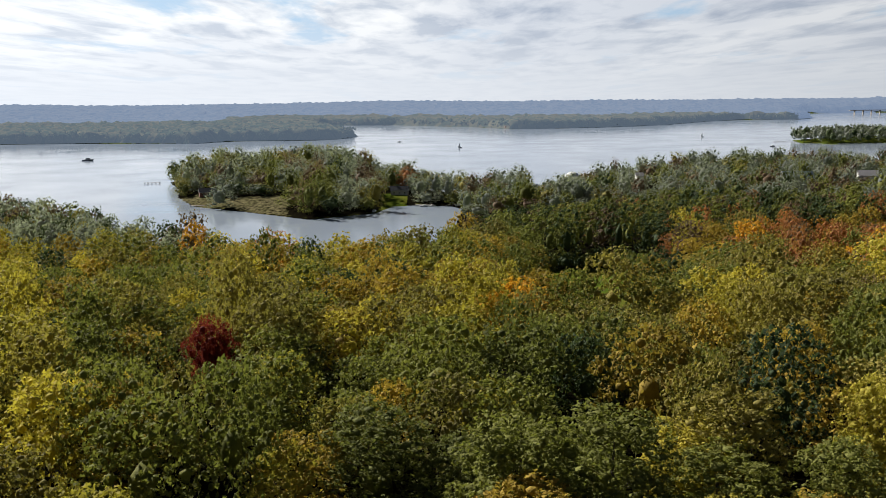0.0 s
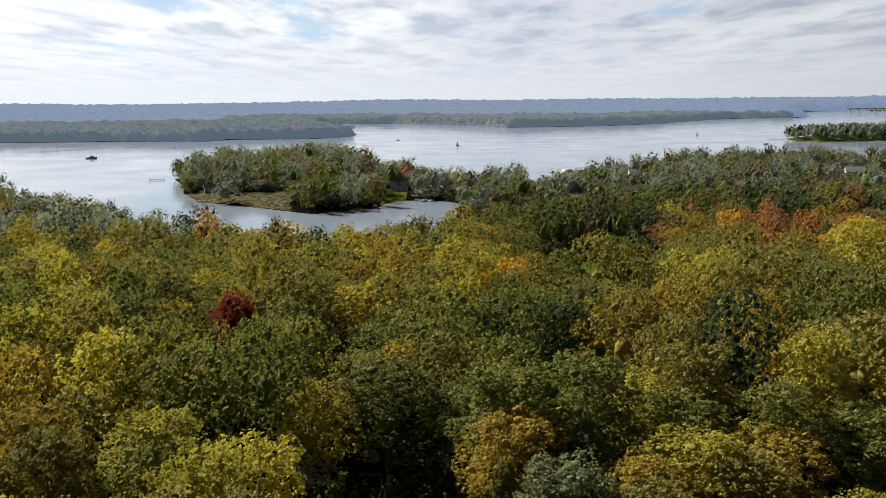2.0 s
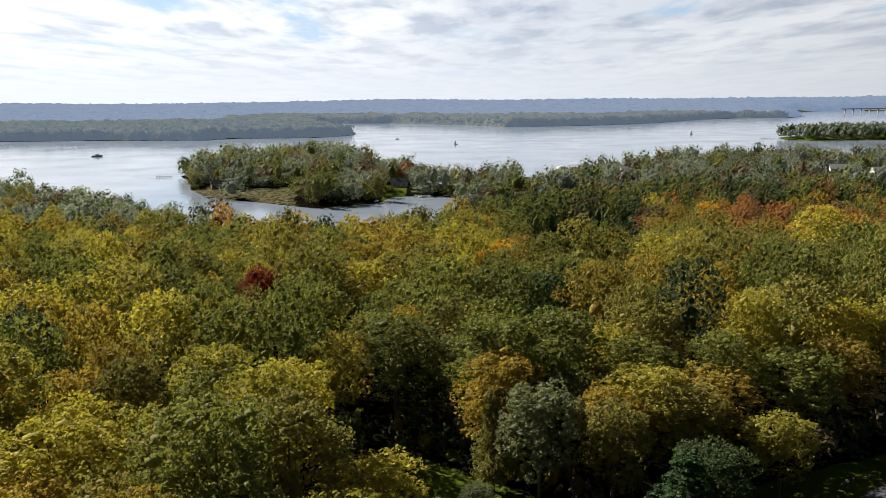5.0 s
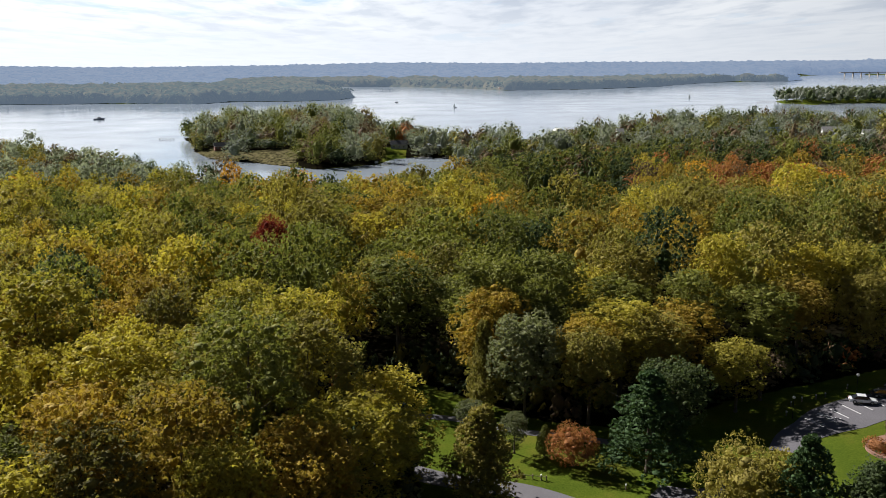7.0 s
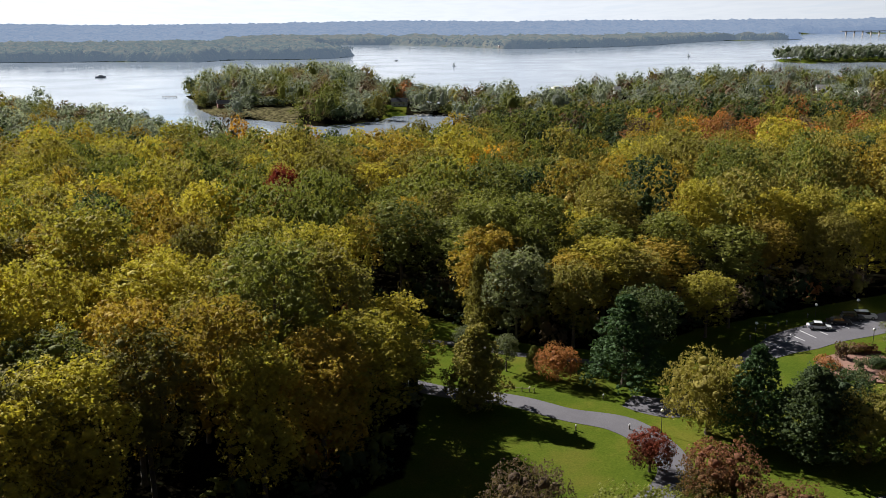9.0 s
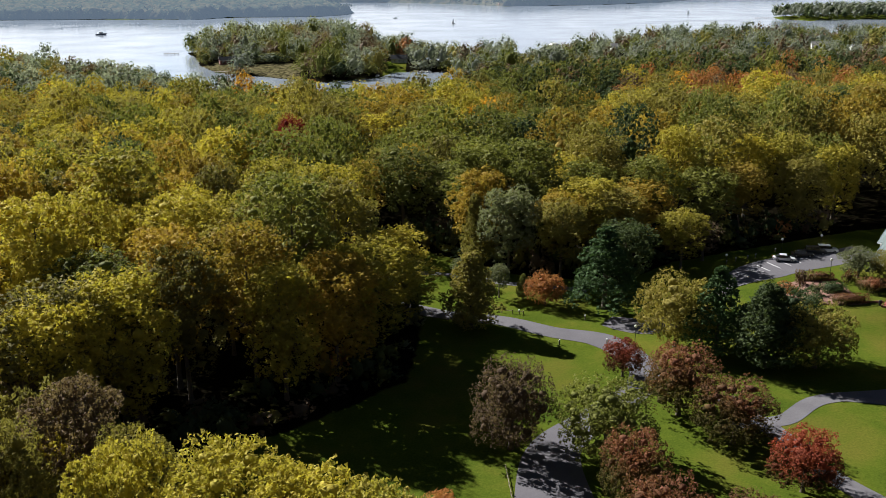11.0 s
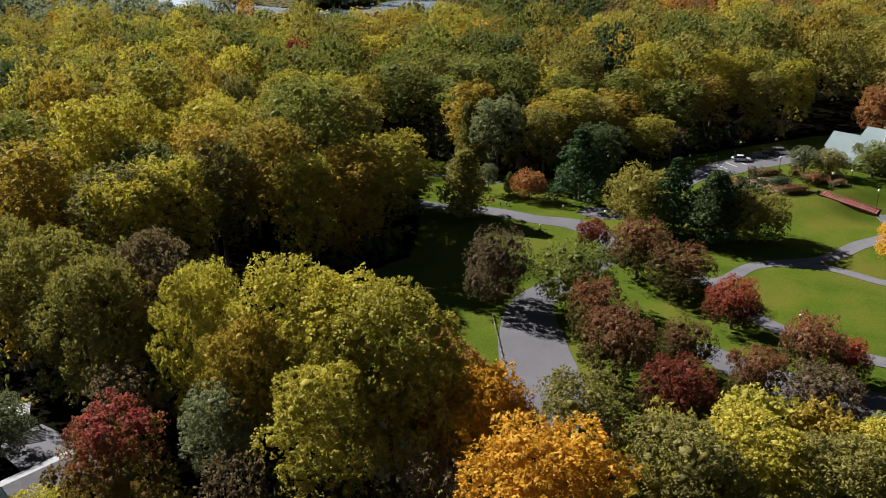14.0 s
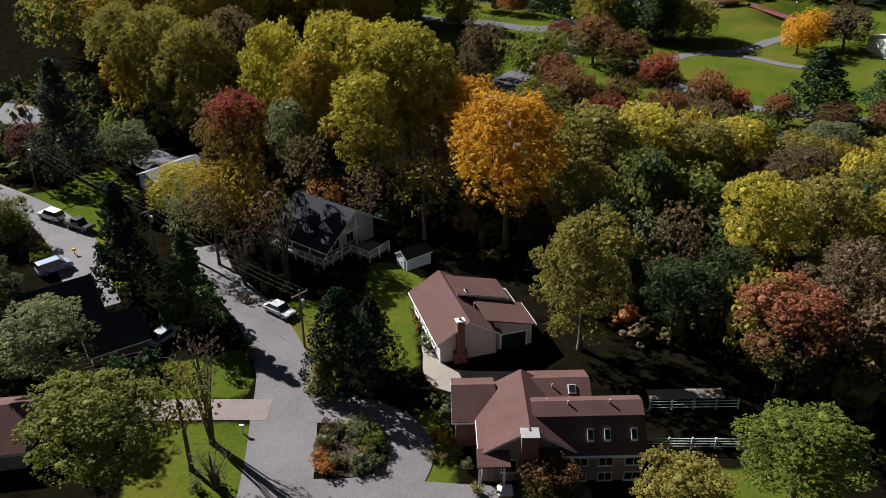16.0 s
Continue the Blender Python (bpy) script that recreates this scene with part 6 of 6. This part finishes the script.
POLES = [(-70.0, -43.0), (-42.6, -70.0), (-18.5, -94.0)]
for x, y in POLES:
    utility_pole(x, y, 8.2, "wooden utility pole with crossarm and transformer")
for k, off in enumerate((-0.8, 0.0, 0.8)):
    w = root("power_line", POLES[0][0], POLES[0][1], None, 0, "black overhead power line sagging between poles", "power line", "power lines")
    bms = []
    for (xa, ya), (xb, yb) in zip(POLES, POLES[1:]):
        za, zb = gz(xa, ya) + 7.9, gz(xb, yb) + 7.9
        for i in range(8):
            u, u2 = i / 8, (i + 1) / 8
            p = [(xa + (xb - xa) * q + off * 0.7 - POLES[0][0], ya + (yb - ya) * q + off * 0.7 - POLES[0][1], za + (zb - za) * q - 3.2 * q * (1 - q) - w.location.z) for q in (u, u2)]
            bms.append(rod(p[0], p[1], 0.014, None, 4))
    part("cable", merged(*bms), DARK_METAL, w)
mail = root("mailbox", -54.9, -68.2, None, 30, "small mailbox with a yellow box on a dark post", "mailbox")
part("post", box(-0.06, 0.06, -0.06, 0.06, -0.1, 0.9), TIMBER, mail)
part("box", box(-0.3, 0.3, -0.14, 0.14, 0.75, 1.05, 0.05), YELLOW, mail, "yellow newspaper box")
mail = root("mailbox", -23.3, -109.6, None, 0, "white mailbox on a white post in the grass", "mailbox")
part("post", box(-0.06, 0.06, -0.06, 0.06, -0.1, 0.95), WHITE, mail)
part("box", box(-0.26, 0.26, -0.12, 0.12, 0.9, 1.15, 0.05), WHITE, mail)


def lamp_post(x, y, tall=3.6):
    r = root("lamp_post", x, y, None, 0, "dark park lamp post with a white globe", "lamp post", "park lamps")
    part("base", rod((0, 0, -0.1), (0, 0, 0.5), 0.14, 0.09, 10), DARK_METAL, r)
    part("pole", rod((0, 0, 0.4), (0, 0, tall), 0.06, 0.045, 8), DARK_METAL, r)
    part("globe", ball(0, 0, tall + 0.24, 0.28), GLOBE, r, "white opal lamp globe")
    return r


for x, y in ((53.4, -9.3), (75.6, 88.4), (85.6, 91.6), (60.5, 79.5), (33.6, 43.2), (85.6, 57.0), (90.5, 58.5), (93.0, 50.6), (97.0, 52.5), (79.4, 71.4), (101.5, 38.0)):
    lamp_post(x, y)
bollard = root("bollard", 60.0, 81.0, None, 0, "short white-topped wooden bollard in the grass", "bollard", "car park bollards")
part("post", box(-0.1, 0.1, -0.1, 0.1, -0.2, 0.7, 0.02), TIMBER, bollard)
part("cap", box(-0.11, 0.11, -0.11, 0.11, 0.7, 0.95, 0.02), WHITE, bollard, "white reflective top")
for x, y in ((62.6, 85.6), (65.2, 87.3), (68, 87.9), (69.9, 88.4), (76, 93), (20.6, 45.5), (29.0, 45.0), (14.8, 61.4), (27.0, 57.0)):
    copy_thing(bollard, pose(x, y, gz(x, y)))

# ================= the park's plaza, steps and house =================
plaza = root("plaza", 77.0, 62.6, None, 0, "terracotta brick plaza among clipped hedges", "plaza", kind="structure")
bm = bmesh.new()
ring = [bm.verts.new((10.8 * math.cos(a) * (1 + 0.05 * math.sin(3 * a)), 7.4 * math.sin(a), 0.10)) for a in np.linspace(0, 2 * math.pi, 40, endpoint=False)]
bm.faces.new(ring)
g = bmesh.ops.extrude_face_region(bm, geom=bm.faces[:])
for v in g["geom"]:
    if isinstance(v, bmesh.types.BMVert):
        v.co.z = -0.6
bmesh.ops.recalc_face_normals(bm, faces=bm.faces[:])
part("paving", bm, PAVER, plaza)
for dx, dy, l, wd, hh in ((-8.0, -4.6, 5, 0.35, 0.5), (2.6, -6.6, 7, 0.35, 0.5), (-1.0, 6.6, 8, 0.35, 0.5)):
    part("kerb_wall", box(dx - l / 2, dx + l / 2, dy - wd / 2, dy + wd / 2, -0.1, hh, 0.04), BRICK, plaza, "low brick wall")
steps_root = root("stairs", 82.9, 55.0, None, -37.0, "red brick steps going down a grassy slope", "stairs", kind="structure")
FALL, N_STEPS = gz(92.1, 48.1) - steps_root.location.z, 19
step_mesh = None
for i in range(N_STEPS):
    paler = i in (6, 13)
    s = part("landing" if paler else "step", box(-0.33, 0.33, -1.7, 1.7, -0.5, 0.0, 0.02), PAVER if paler else STEP_RED, steps_root) if paler or not step_mesh else new("step", step_mesh)
    if not paler:
        step_mesh = s.data
    s.parent = steps_root
    s.location = (0.3 + i * 0.61, 0, FALL * i / (N_STEPS - 1) + 0.24)
for s in (-1, 1):
    part("side_wall", slab([(-0.2, s * 1.85 - 0.15, 0.42), (-0.2, s * 1.85 + 0.15, 0.42), (11.7, s * 1.85 + 0.15, FALL + 0.36), (11.7, s * 1.85 - 0.15, FALL + 0.36)], 1.0), BRICK, steps_root)

VC = root("park_house", 96.4, 80.4, 19.6, -52.0, "large white park house with pale green metal roofs", "building")
gable(VC, -0.5, 10.0, -5.2, 5.2, 3.4, 6.8, WHITE, ROOF_GREEN, 0.7, "x")
gable(VC, 3.5, 30.0, 1.0, 14.5, 4.0, 8.6, WHITE, ROOF_GREEN, 0.7, "x")
gable(VC, 14.0, 21.0, -3.0, 7.0, 3.4, 6.4, WHITE, ROOF_GREEN, 0.6, "y")
gable(VC, -5.5, 3.0, 5.6, 12.0, 3.2, 5.8, WHITE, ROOF_GREEN, 0.5, "x")
ch = part("chimney", box(11.0, 12.6, 7.4, 8.6, 3.0, 10.2, 0.04), BRICK, VC, "red brick chimney")
part("cap", box(10.9, 12.7, 7.3, 8.7, 10.2, 10.4), WHITE, ch)
part("roof_vent", rod((9.0, 4.6, 6.0), (9.0, 4.6, 8.0), 0.28, 0.22, 8), WHITE, VC)
for x in (1.5, 4.2, 7.0):
    window(VC, x, -5.2, 0.9, 1.4, 1.5, "-y")
for x in (15.5, 18.0):
    window(VC, x, -3.0, 0.9, 1.4, 1.5, "-y")
for y in (-3.0, 0.0, 3.0):
    window(VC, -0.5, y, 0.9, 1.3, 1.5, "-x")
PV = root("pavilion", 104.0, 12.0, None, 10, "white-walled pavilion with a brown roof behind orange trees", "building")
gable(PV, -6.0, 8.0, -6.0, 6.0, 3.2, 5.2, WHITE, ROOF_BROWN, 0.6, "x")
for x in (-4, -1, 2, 5):
    window(PV, x, -6.0, 0.9, 1.4, 1.4, "-y")


def hedge(x, y, l, w, tall, turn, kind, label):
    """A clipped hedge: rounded body, leaf sprays all over."""
    r = root("hedge", x, y, None, turn, label, "hedge", "plaza hedges")
    rng = np.random.default_rng(int(abs(x * 10 + y)))
    n = int(l * w * 30 + (l + w) * tall * 40)
    v = rng.normal(size=(n, 3))
    v /= np.abs(v) .max(axis=1, keepdims=True) ** 0.75 * np.linalg.norm(v, axis=1, keepdims=True) ** 0.25
    p = v * np.array([l / 2, w / 2, tall / 2]) * rng.uniform(0.9, 1.05, (n, 1))
    keep = p[:, 2] > -tall * 0.45
    p, q = p[keep], v[keep]
    co = sprays(rng, p + np.array([0, 0, tall / 2]), q + rng.normal(scale=0.5, size=q.shape), rng.uniform(0.10, 0.20, len(p)))
    body = ICO * np.array([l / 2, w / 2, tall / 2]) * 0.92 + np.array([0, 0, tall / 2])
    me = mesh_of("foliage", np.concatenate([body, co]), np.concatenate([ICO_FACES, np.arange(len(co)).reshape(-1, 3) + 12]))
    me.materials.append(LEAF[kind])
    o = new("foliage", me)
    o.parent = r
    part("stems", merged(*[rod((i * l * 0.3, 0, -0.1), (i * l * 0.3, 0, tall * 0.5), 0.04, None, 5) for i in (-1, 0, 1)]), BARK, r)
    return r


for row in ((76.5, 69.7, 5.8, 2.4, 1.7, 0, "maroon"), (76.6, 62.8, 4.8, 3.4, 1.8, 10, "dark"), (77.2, 56.4, 7.0, 2.8, 1.7, 5, "maroon"), (67.7, 63.4, 2.8, 4.8, 1.9, 15, "rust"),
            (84.6, 63.4, 6.2, 4.2, 2.0, -10, "maroon"), (88.4, 60.2, 4.2, 2.2, 1.3, 20, "brown"), (70.4, 58.0, 3.6, 2.6, 1.2, 0, "pale")):
    hedge(*row, "clipped " + {"maroon": "reddish", "brown": "brownish", "rust": "rust-red", "pale": "grey-green", "dark": "dark green"}[row[6]] + " hedge on the brick plaza")
for x, y, t2, k in ((83.4, 60.8, 3.0, "maroon"), (72.5, 61.0, 2.4, "pale"), (81.5, 67.5, 2.6, "maroon"), (72.0, 67.0, 3.4, "brown"), (90.5, 64.0, 2.2, "brown")):
    tree(x, y, t2, t2 * 0.62, k, "bush", group="plaza shrubs")
for x, y in ((81.9, 54.6), (82.4, 69.0)):
    bin_root = root("litter_bin", x, y, None, 0, "dark cylindrical litter bin on the plaza edge", "litter bin", "litter bins")
    part("drum", rod((0, 0, 0.0), (0, 0, 0.85), 0.30, 0.32, 14), DARK_METAL, bin_root)
    part("lid", ball(0, 0, 0.85, 0.33, 0.4), DARK_METAL, bin_root)

# painted bays
bays = root("bay_marking", 69.0, 78.8, None, 0, "white painted parking bay lines on asphalt", "road marking", kind="structure")
z_b = bays.location.z
for i in range(9):
    x, y = 62.2 + i * 2.75 - 69.0, 78.4 + i * 1.5 - 78.8
    xe, ye = x + 1.3, y - 4.8
    za, zb = gz(69 + x, 78.8 + y) - z_b + 0.115, gz(69 + xe, 78.8 + ye) - z_b + 0.115
    part("line", slab([(x - 0.09, y, za), (x + 0.09, y, za), (xe + 0.09, ye, zb), (xe - 0.09, ye, zb)], 0.02), PAINT_LINE, bays)
    if i in (0, 1):
        for k in range(6):
            u = k / 6
            px2, py2 = x + 1.5 * u, y - 4.4 * u
            zc = gz(69 + px2, 78.8 + py2) - z_b + 0.118
            part("hatch", slab([(px2, py2, zc), (px2 + 0.18, py2 - 0.1, zc), (px2 + 1.9, py2 + 0.5, zc), (px2 + 1.75, py2 + 0.65, zc)], 0.02), PAINT_LINE, bays)

pillar = root("gate_pillar", 3.6, -120.6, None, 0, "brick pillar with a pale stone cap by the drive", "pillar")
part("shaft", box(-0.6, 0.6, -0.6, 0.6, -0.2, 1.5, 0.03), BRICK, pillar)
part("cap", box(-0.72, 0.72, -0.72, 0.72, 1.5, 1.66, 0.04), WHITE, pillar, "pale stone cap")
crate = root("recycling_box", 7.0, -119.4, None, 12, "small yellow recycling box beside the house", "box")
part("tub", box(-0.3, 0.3, -0.22, 0.22, 0.0, 0.45, 0.03), YELLOW, crate)
part("rim", box(-0.33, 0.33, -0.25, 0.25, 0.42, 0.48, 0.02), YELLOW, crate)
tree(8.0, -120.2, 4.6, 2.9, "maroon", "round", 0.6, "dark purplish garden tree in front of the chimney", "garden shrubs")
# ================= garden beds =================
BED = surface("bark_mulch", (0.030, 0.020, 0.014), (0.085, 0.060, 0.040), 1.0, 0.95, 8, 0.02)
bed = root("garden_bed", -11.6, -112.6, None, 0, "oval mulched garden bed ringed by asphalt", "garden bed", kind="structure")
bm = bmesh.new()
rim = [bm.verts.new((3.9 * math.cos(a) * (1 + 0.06 * math.sin(3 * a)), 4.3 * math.sin(a) * (1 + 0.05 * math.cos(2 * a)), 0.14 + 0.03 * math.sin(5 * a))) for a in np.linspace(0, 2 * math.pi, 28, endpoint=False)]
c = bm.verts.new((0, 0, 0.4))
low = [bm.verts.new((v.co.x * 1.03, v.co.y * 1.03, -0.2)) for v in rim]
for i in range(28):
    bm.faces.new((c, rim[i], rim[(i + 1) % 28]))
    bm.faces.new((rim[i], low[i], low[(i + 1) % 28], rim[(i + 1) % 28]))
bmesh.ops.recalc_face_normals(bm, faces=bm.faces[:])
part("mulch", bm, BED, bed)
bed_rng = random.Random(11)
for i in range(52):
    a, r = bed_rng.uniform(0, 6.28), 3.7 * math.sqrt(bed_rng.random())
    t2 = bed_rng.uniform(0.6, 1.7)
    tree(-11.6 + r * math.cos(a), -112.6 + 1.1 * r * math.sin(a), t2, t2 * 0.75, bed_rng.choice(["brown", "brown", "rust", "pale"] if math.cos(a) < -0.3 else ["pale", "green", "olive", "dark", "pale"]), "bush", group="garden shrubs")


def shrubs(*rows):
    for x, y, t2, k in rows:
        tree(x, y, t2, t2 * 0.7, k, "bush", group="garden shrubs")


shrubs((-3.2, -110.6, 1.2, "yellow"), (-2.0, -111.4, 1.3, "yellow"), (-0.6, -113.6, 1.0, "pale"), (0.2, -115.6, 1.1, "pale"), (-3.4, -114.2, 1.0, "pale"),
       (-2.0, -114.6, 1.0, "brown"), (1.0, -119.2, 1.2, "olive"), (-1.6, -108.6, 3.2, "dark"), (3.6, -120.0, 1.4, "brown"), (6.6, -120.2, 2.2, "green"),
       (-5.4, -86.5, 1.0, "pale"), (-5.0, -88.5, 1.1, "rust"), (-4.6, -90.8, 1.1, "red"), (-4.0, -93.6, 1.3, "green"), (-3.3, -95.4, 1.2, "dark"),
       (-38.5, -99.5, 3.0, "pine"), (-35.8, -98.2, 3.0, "pine"), (-40.6, -101.0, 2.0, "dark"), (-26.0, -100.0, 1.4, "dark"), (-24.6, -96.5, 1.6, "brown"))
shrubs((-25.4, -93.8, 1.4, "dark"), (-24.4, -117.2, 1.3, "brown"), (-26.4, -118.0, 1.2, "pale"), (-27.4, -83.0, 1.2, "brown"), (-25.2, -80.6, 1.4, "dark"),
       (-22.6, -80.8, 1.3, "olive"), (-62.0, -66.0, 2.6, "brown"), (-59.5, -70.5, 1.6, "green"), (-66.5, -60.5, 3.0, "dark"))

# ================= along the river =================
def pier(x, y, length, turn, label):
    r = root("pier", x, y, 0.0, turn, label, "pier", "piers")
    part("deck", box(0, length, -1.0, 1.0, 0.9, 1.1, 0.03), CONCRETE, r)
    for i in range(int(length // 4) + 1):
        for s in (-1, 1):
            part("pile", rod((min(i * 4.0 + 0.4, length - 0.3), s * 1.0, -3), (min(i * 4.0 + 0.4, length - 0.3), s * 1.0, 2.0), 0.16, 0.14, 7), TIMBER, r)
    return r


def boat(x, y, turn, length, label, mast=0.0, hull=None, cabin=True):
    r = root("boat", x, y, 0.0, turn, label, "boat", "boats")
    k = length
    bm = solid([(-0.5 * k, -0.15 * k, 0.12 * k), (0.2 * k, -0.16 * k, 0.13 * k), (0.52 * k, 0, 0.17 * k), (0.2 * k, 0.16 * k, 0.13 * k), (-0.5 * k, 0.15 * k, 0.12 * k),
                (-0.46 * k, -0.10 * k, -0.04 * k), (0.15 * k, -0.10 * k, -0.04 * k), (0.40 * k, 0, -0.04 * k), (0.15 * k, 0.10 * k, -0.04 * k), (-0.46 * k, 0.10 * k, -0.04 * k)],
               [(0, 1, 2, 3, 4), (9, 8, 7, 6, 5)] + [(i, (i + 1) % 5, 5 + (i + 1) % 5, 5 + i) for i in range(5)])
    part("hull", bm, hull or WHITE, r)
    if cabin:
        part("cabin", box(-0.15 * k, 0.18 * k, -0.09 * k, 0.09 * k, 0.12 * k, 0.26 * k, 0.02 * k), WHITE, r)
        part("window", box(-0.10 * k, 0.185 * k, -0.092 * k, 0.092 * k, 0.19 * k, 0.235 * k), GLASS, r)
    if mast:
        part("mast", rod((0.05 * k, 0, 0.1 * k), (0.05 * k, 0, mast), 0.08, 0.05, 6), ALLOY, r)
        part("sail", solid([(0.03 * k, 0.0, 0.2 * k), (-0.42 * k, 0.03, 0.2 * k), (0.04 * k, 0.0, mast * 0.95), (0.03 * k, 0.06, 0.2 * k), (-0.42 * k, 0.09, 0.2 * k), (0.04 * k, 0.06, mast * 0.95)],
                           [(0, 1, 2), (5, 4, 3), (0, 3, 4, 1), (1, 4, 5, 2), (2, 5, 3, 0)]), WHITE, r, "white sail")
    return r


pier(-197, 701.5, 24, 4, "pale timber pier along the point's shore")
pier(-184, 713, 12, -85, "short timber pier running out from the beach")
pier(-22, 694, 13, -8, "timber pier with moored boats by the lawn")
pier(2, 690, 14, 4, "dark timber pier in the cove")
pier(-283, 905, 16, 178, "small timber jetty at the point's tip")
pier(585, 1618, 40, -3, "long low timber jetty at the far island")
boat(-51, 656, 70, 7.5, "white motor boat moored beside dark trees")
boat(-15, 688, 8, 7.0, "white motor boat moored at the pier")
boat(-9, 691, 20, 5.5, "small white boat moored at the pier")
boat(12, 687, 0, 7.0, "white boat moored at the dark pier")
boat(20, 694, 10, 6.0, "small boat moored in the cove", hull=CAR["silver"])
boat(6, 696, 0, 8.0, "sailing boat with a bare mast at the pier", hull=DARK_METAL)
boat(-497, 1272, 10, 16.0, "grey workboat out on the open river", hull=CAR["silver"])
boat(-84, 1745, 0, 8.0, "small white boat far out on the river")
boat(27, 1520, 0, 7.0, "small sailing boat on the river", mast=9.0)
boat(878, 2255, 30, 9.0, "white-sailed boat far out on the river", mast=13.0)
boat(530, 1470, 0, 9.0, "dark motor boat out on the river", hull=DARK_METAL)
boat(520, 1838, 0, 7.0, "small sailing boat far out on the river", mast=9.0)

dome = root("dome", 112, 792, None, 0, "white inflated dome among shore trees", "dome")
bm = ball(0, 0, 0, 7.0, 0.85, 24)
bmesh.ops.bisect_plane(bm, geom=bm.verts[:] + bm.edges[:] + bm.faces[:], plane_co=(0, 0, -0.6), plane_no=(0, 0, -1), clear_outer=True)
for v in bm.verts:
    v.co.z += 9.0
part("shell", bm, WHITE, dome)
part("wall", rod((0, 0, -0.5), (0, 0, 8.6), 6.9, 6.9, 24), WHITE, dome)


def far_house(x, y, turn, l, w, eave, ridge, wall, roof, label):
    r = root("house", x, y, None, turn, label, "house", "houses by the river")
    gable(r, -l / 2, l / 2, -w / 2, w / 2, eave, ridge, wall, roof, 0.5, "x")
    for i in (-1, 0, 1):
        window(r, i * l * 0.3, -w / 2, 1.0, 1.4, 1.4, "-y")
    return r


far_house(300, 772, 5, 26, 12, 6.5, 11.5, SIDING, CAR["blue"], "wide house with a blue-grey roof among shore trees")
far_house(368, 788, -12, 16, 10, 6.0, 10.0, WHITE, ROOF_PALE, "white house among dark shore trees")
far_house(396, 770, 0, 12, 9, 5.0, 8.0, WHITE, ROOF_PALE, "white house on the wooded shore")
far_house(167, 776, 0, 6, 7, 8.5, 11.0, WHITE, ROOF_PALE, "narrow white house above the trees")
far_house(-36, 737, 0, 14, 9, 4.0, 7.0, SIDING, ROOF_DARK, "dark-roofed house behind a riverside lawn")
far_house(-24, 795, 0, 22, 12, 9.0, 14.0, BRICK, ROOF_DARK, "large dark house on the wooded point")
far_house(-196, 752, 20, 14, 9, 3.6, 6.4, BRICK, ROOF_DARK, "low house by the beach on the point")
far_house(70, 742, 0, 14, 8, 4.5, 7.5, WHITE, ROOF_PALE, "pale house in the trees behind the cove")
far_rng = random.Random(21)
for x, y in ((-640, 1822), (-596, 1815), (-420, 1868), (-380, 1866), (-300, 1864), (-700, 1824), (-240, 1912), (170, 2432), (215, 2434), (262, 2446), (330, 2468), (395, 2488), (470, 2520), (540, 2590), (600, 2640), (-130, 2892), (-60, 2812), (20, 2712), (90, 2622)):
    far_house(x, y + 4, far_rng.uniform(-20, 20), far_rng.uniform(12, 20), 9, far_rng.uniform(4, 7), far_rng.uniform(8, 10), far_rng.choice([WHITE, SIDING, PINK]), far_rng.choice([ROOF_PALE, ROOF_DARK]), "pale house at the far waterside")

br = root("bridge", 1690, 3820, 0.0, 3, "long pale road bridge over the far river", "bridge")
part("deck", box(0, 1100, -6, 6, 15.5, 17.5), CONCRETE, br)
part("parapet", box(0, 1100, -6.4, -6.0, 17.5, 18.6), CONCRETE, br)
for i in range(30):
    part("pier", merged(box(20 + i * 36, 22.6 + i * 36, -4, 4, -4, 15.5)), CONCRETE, br)
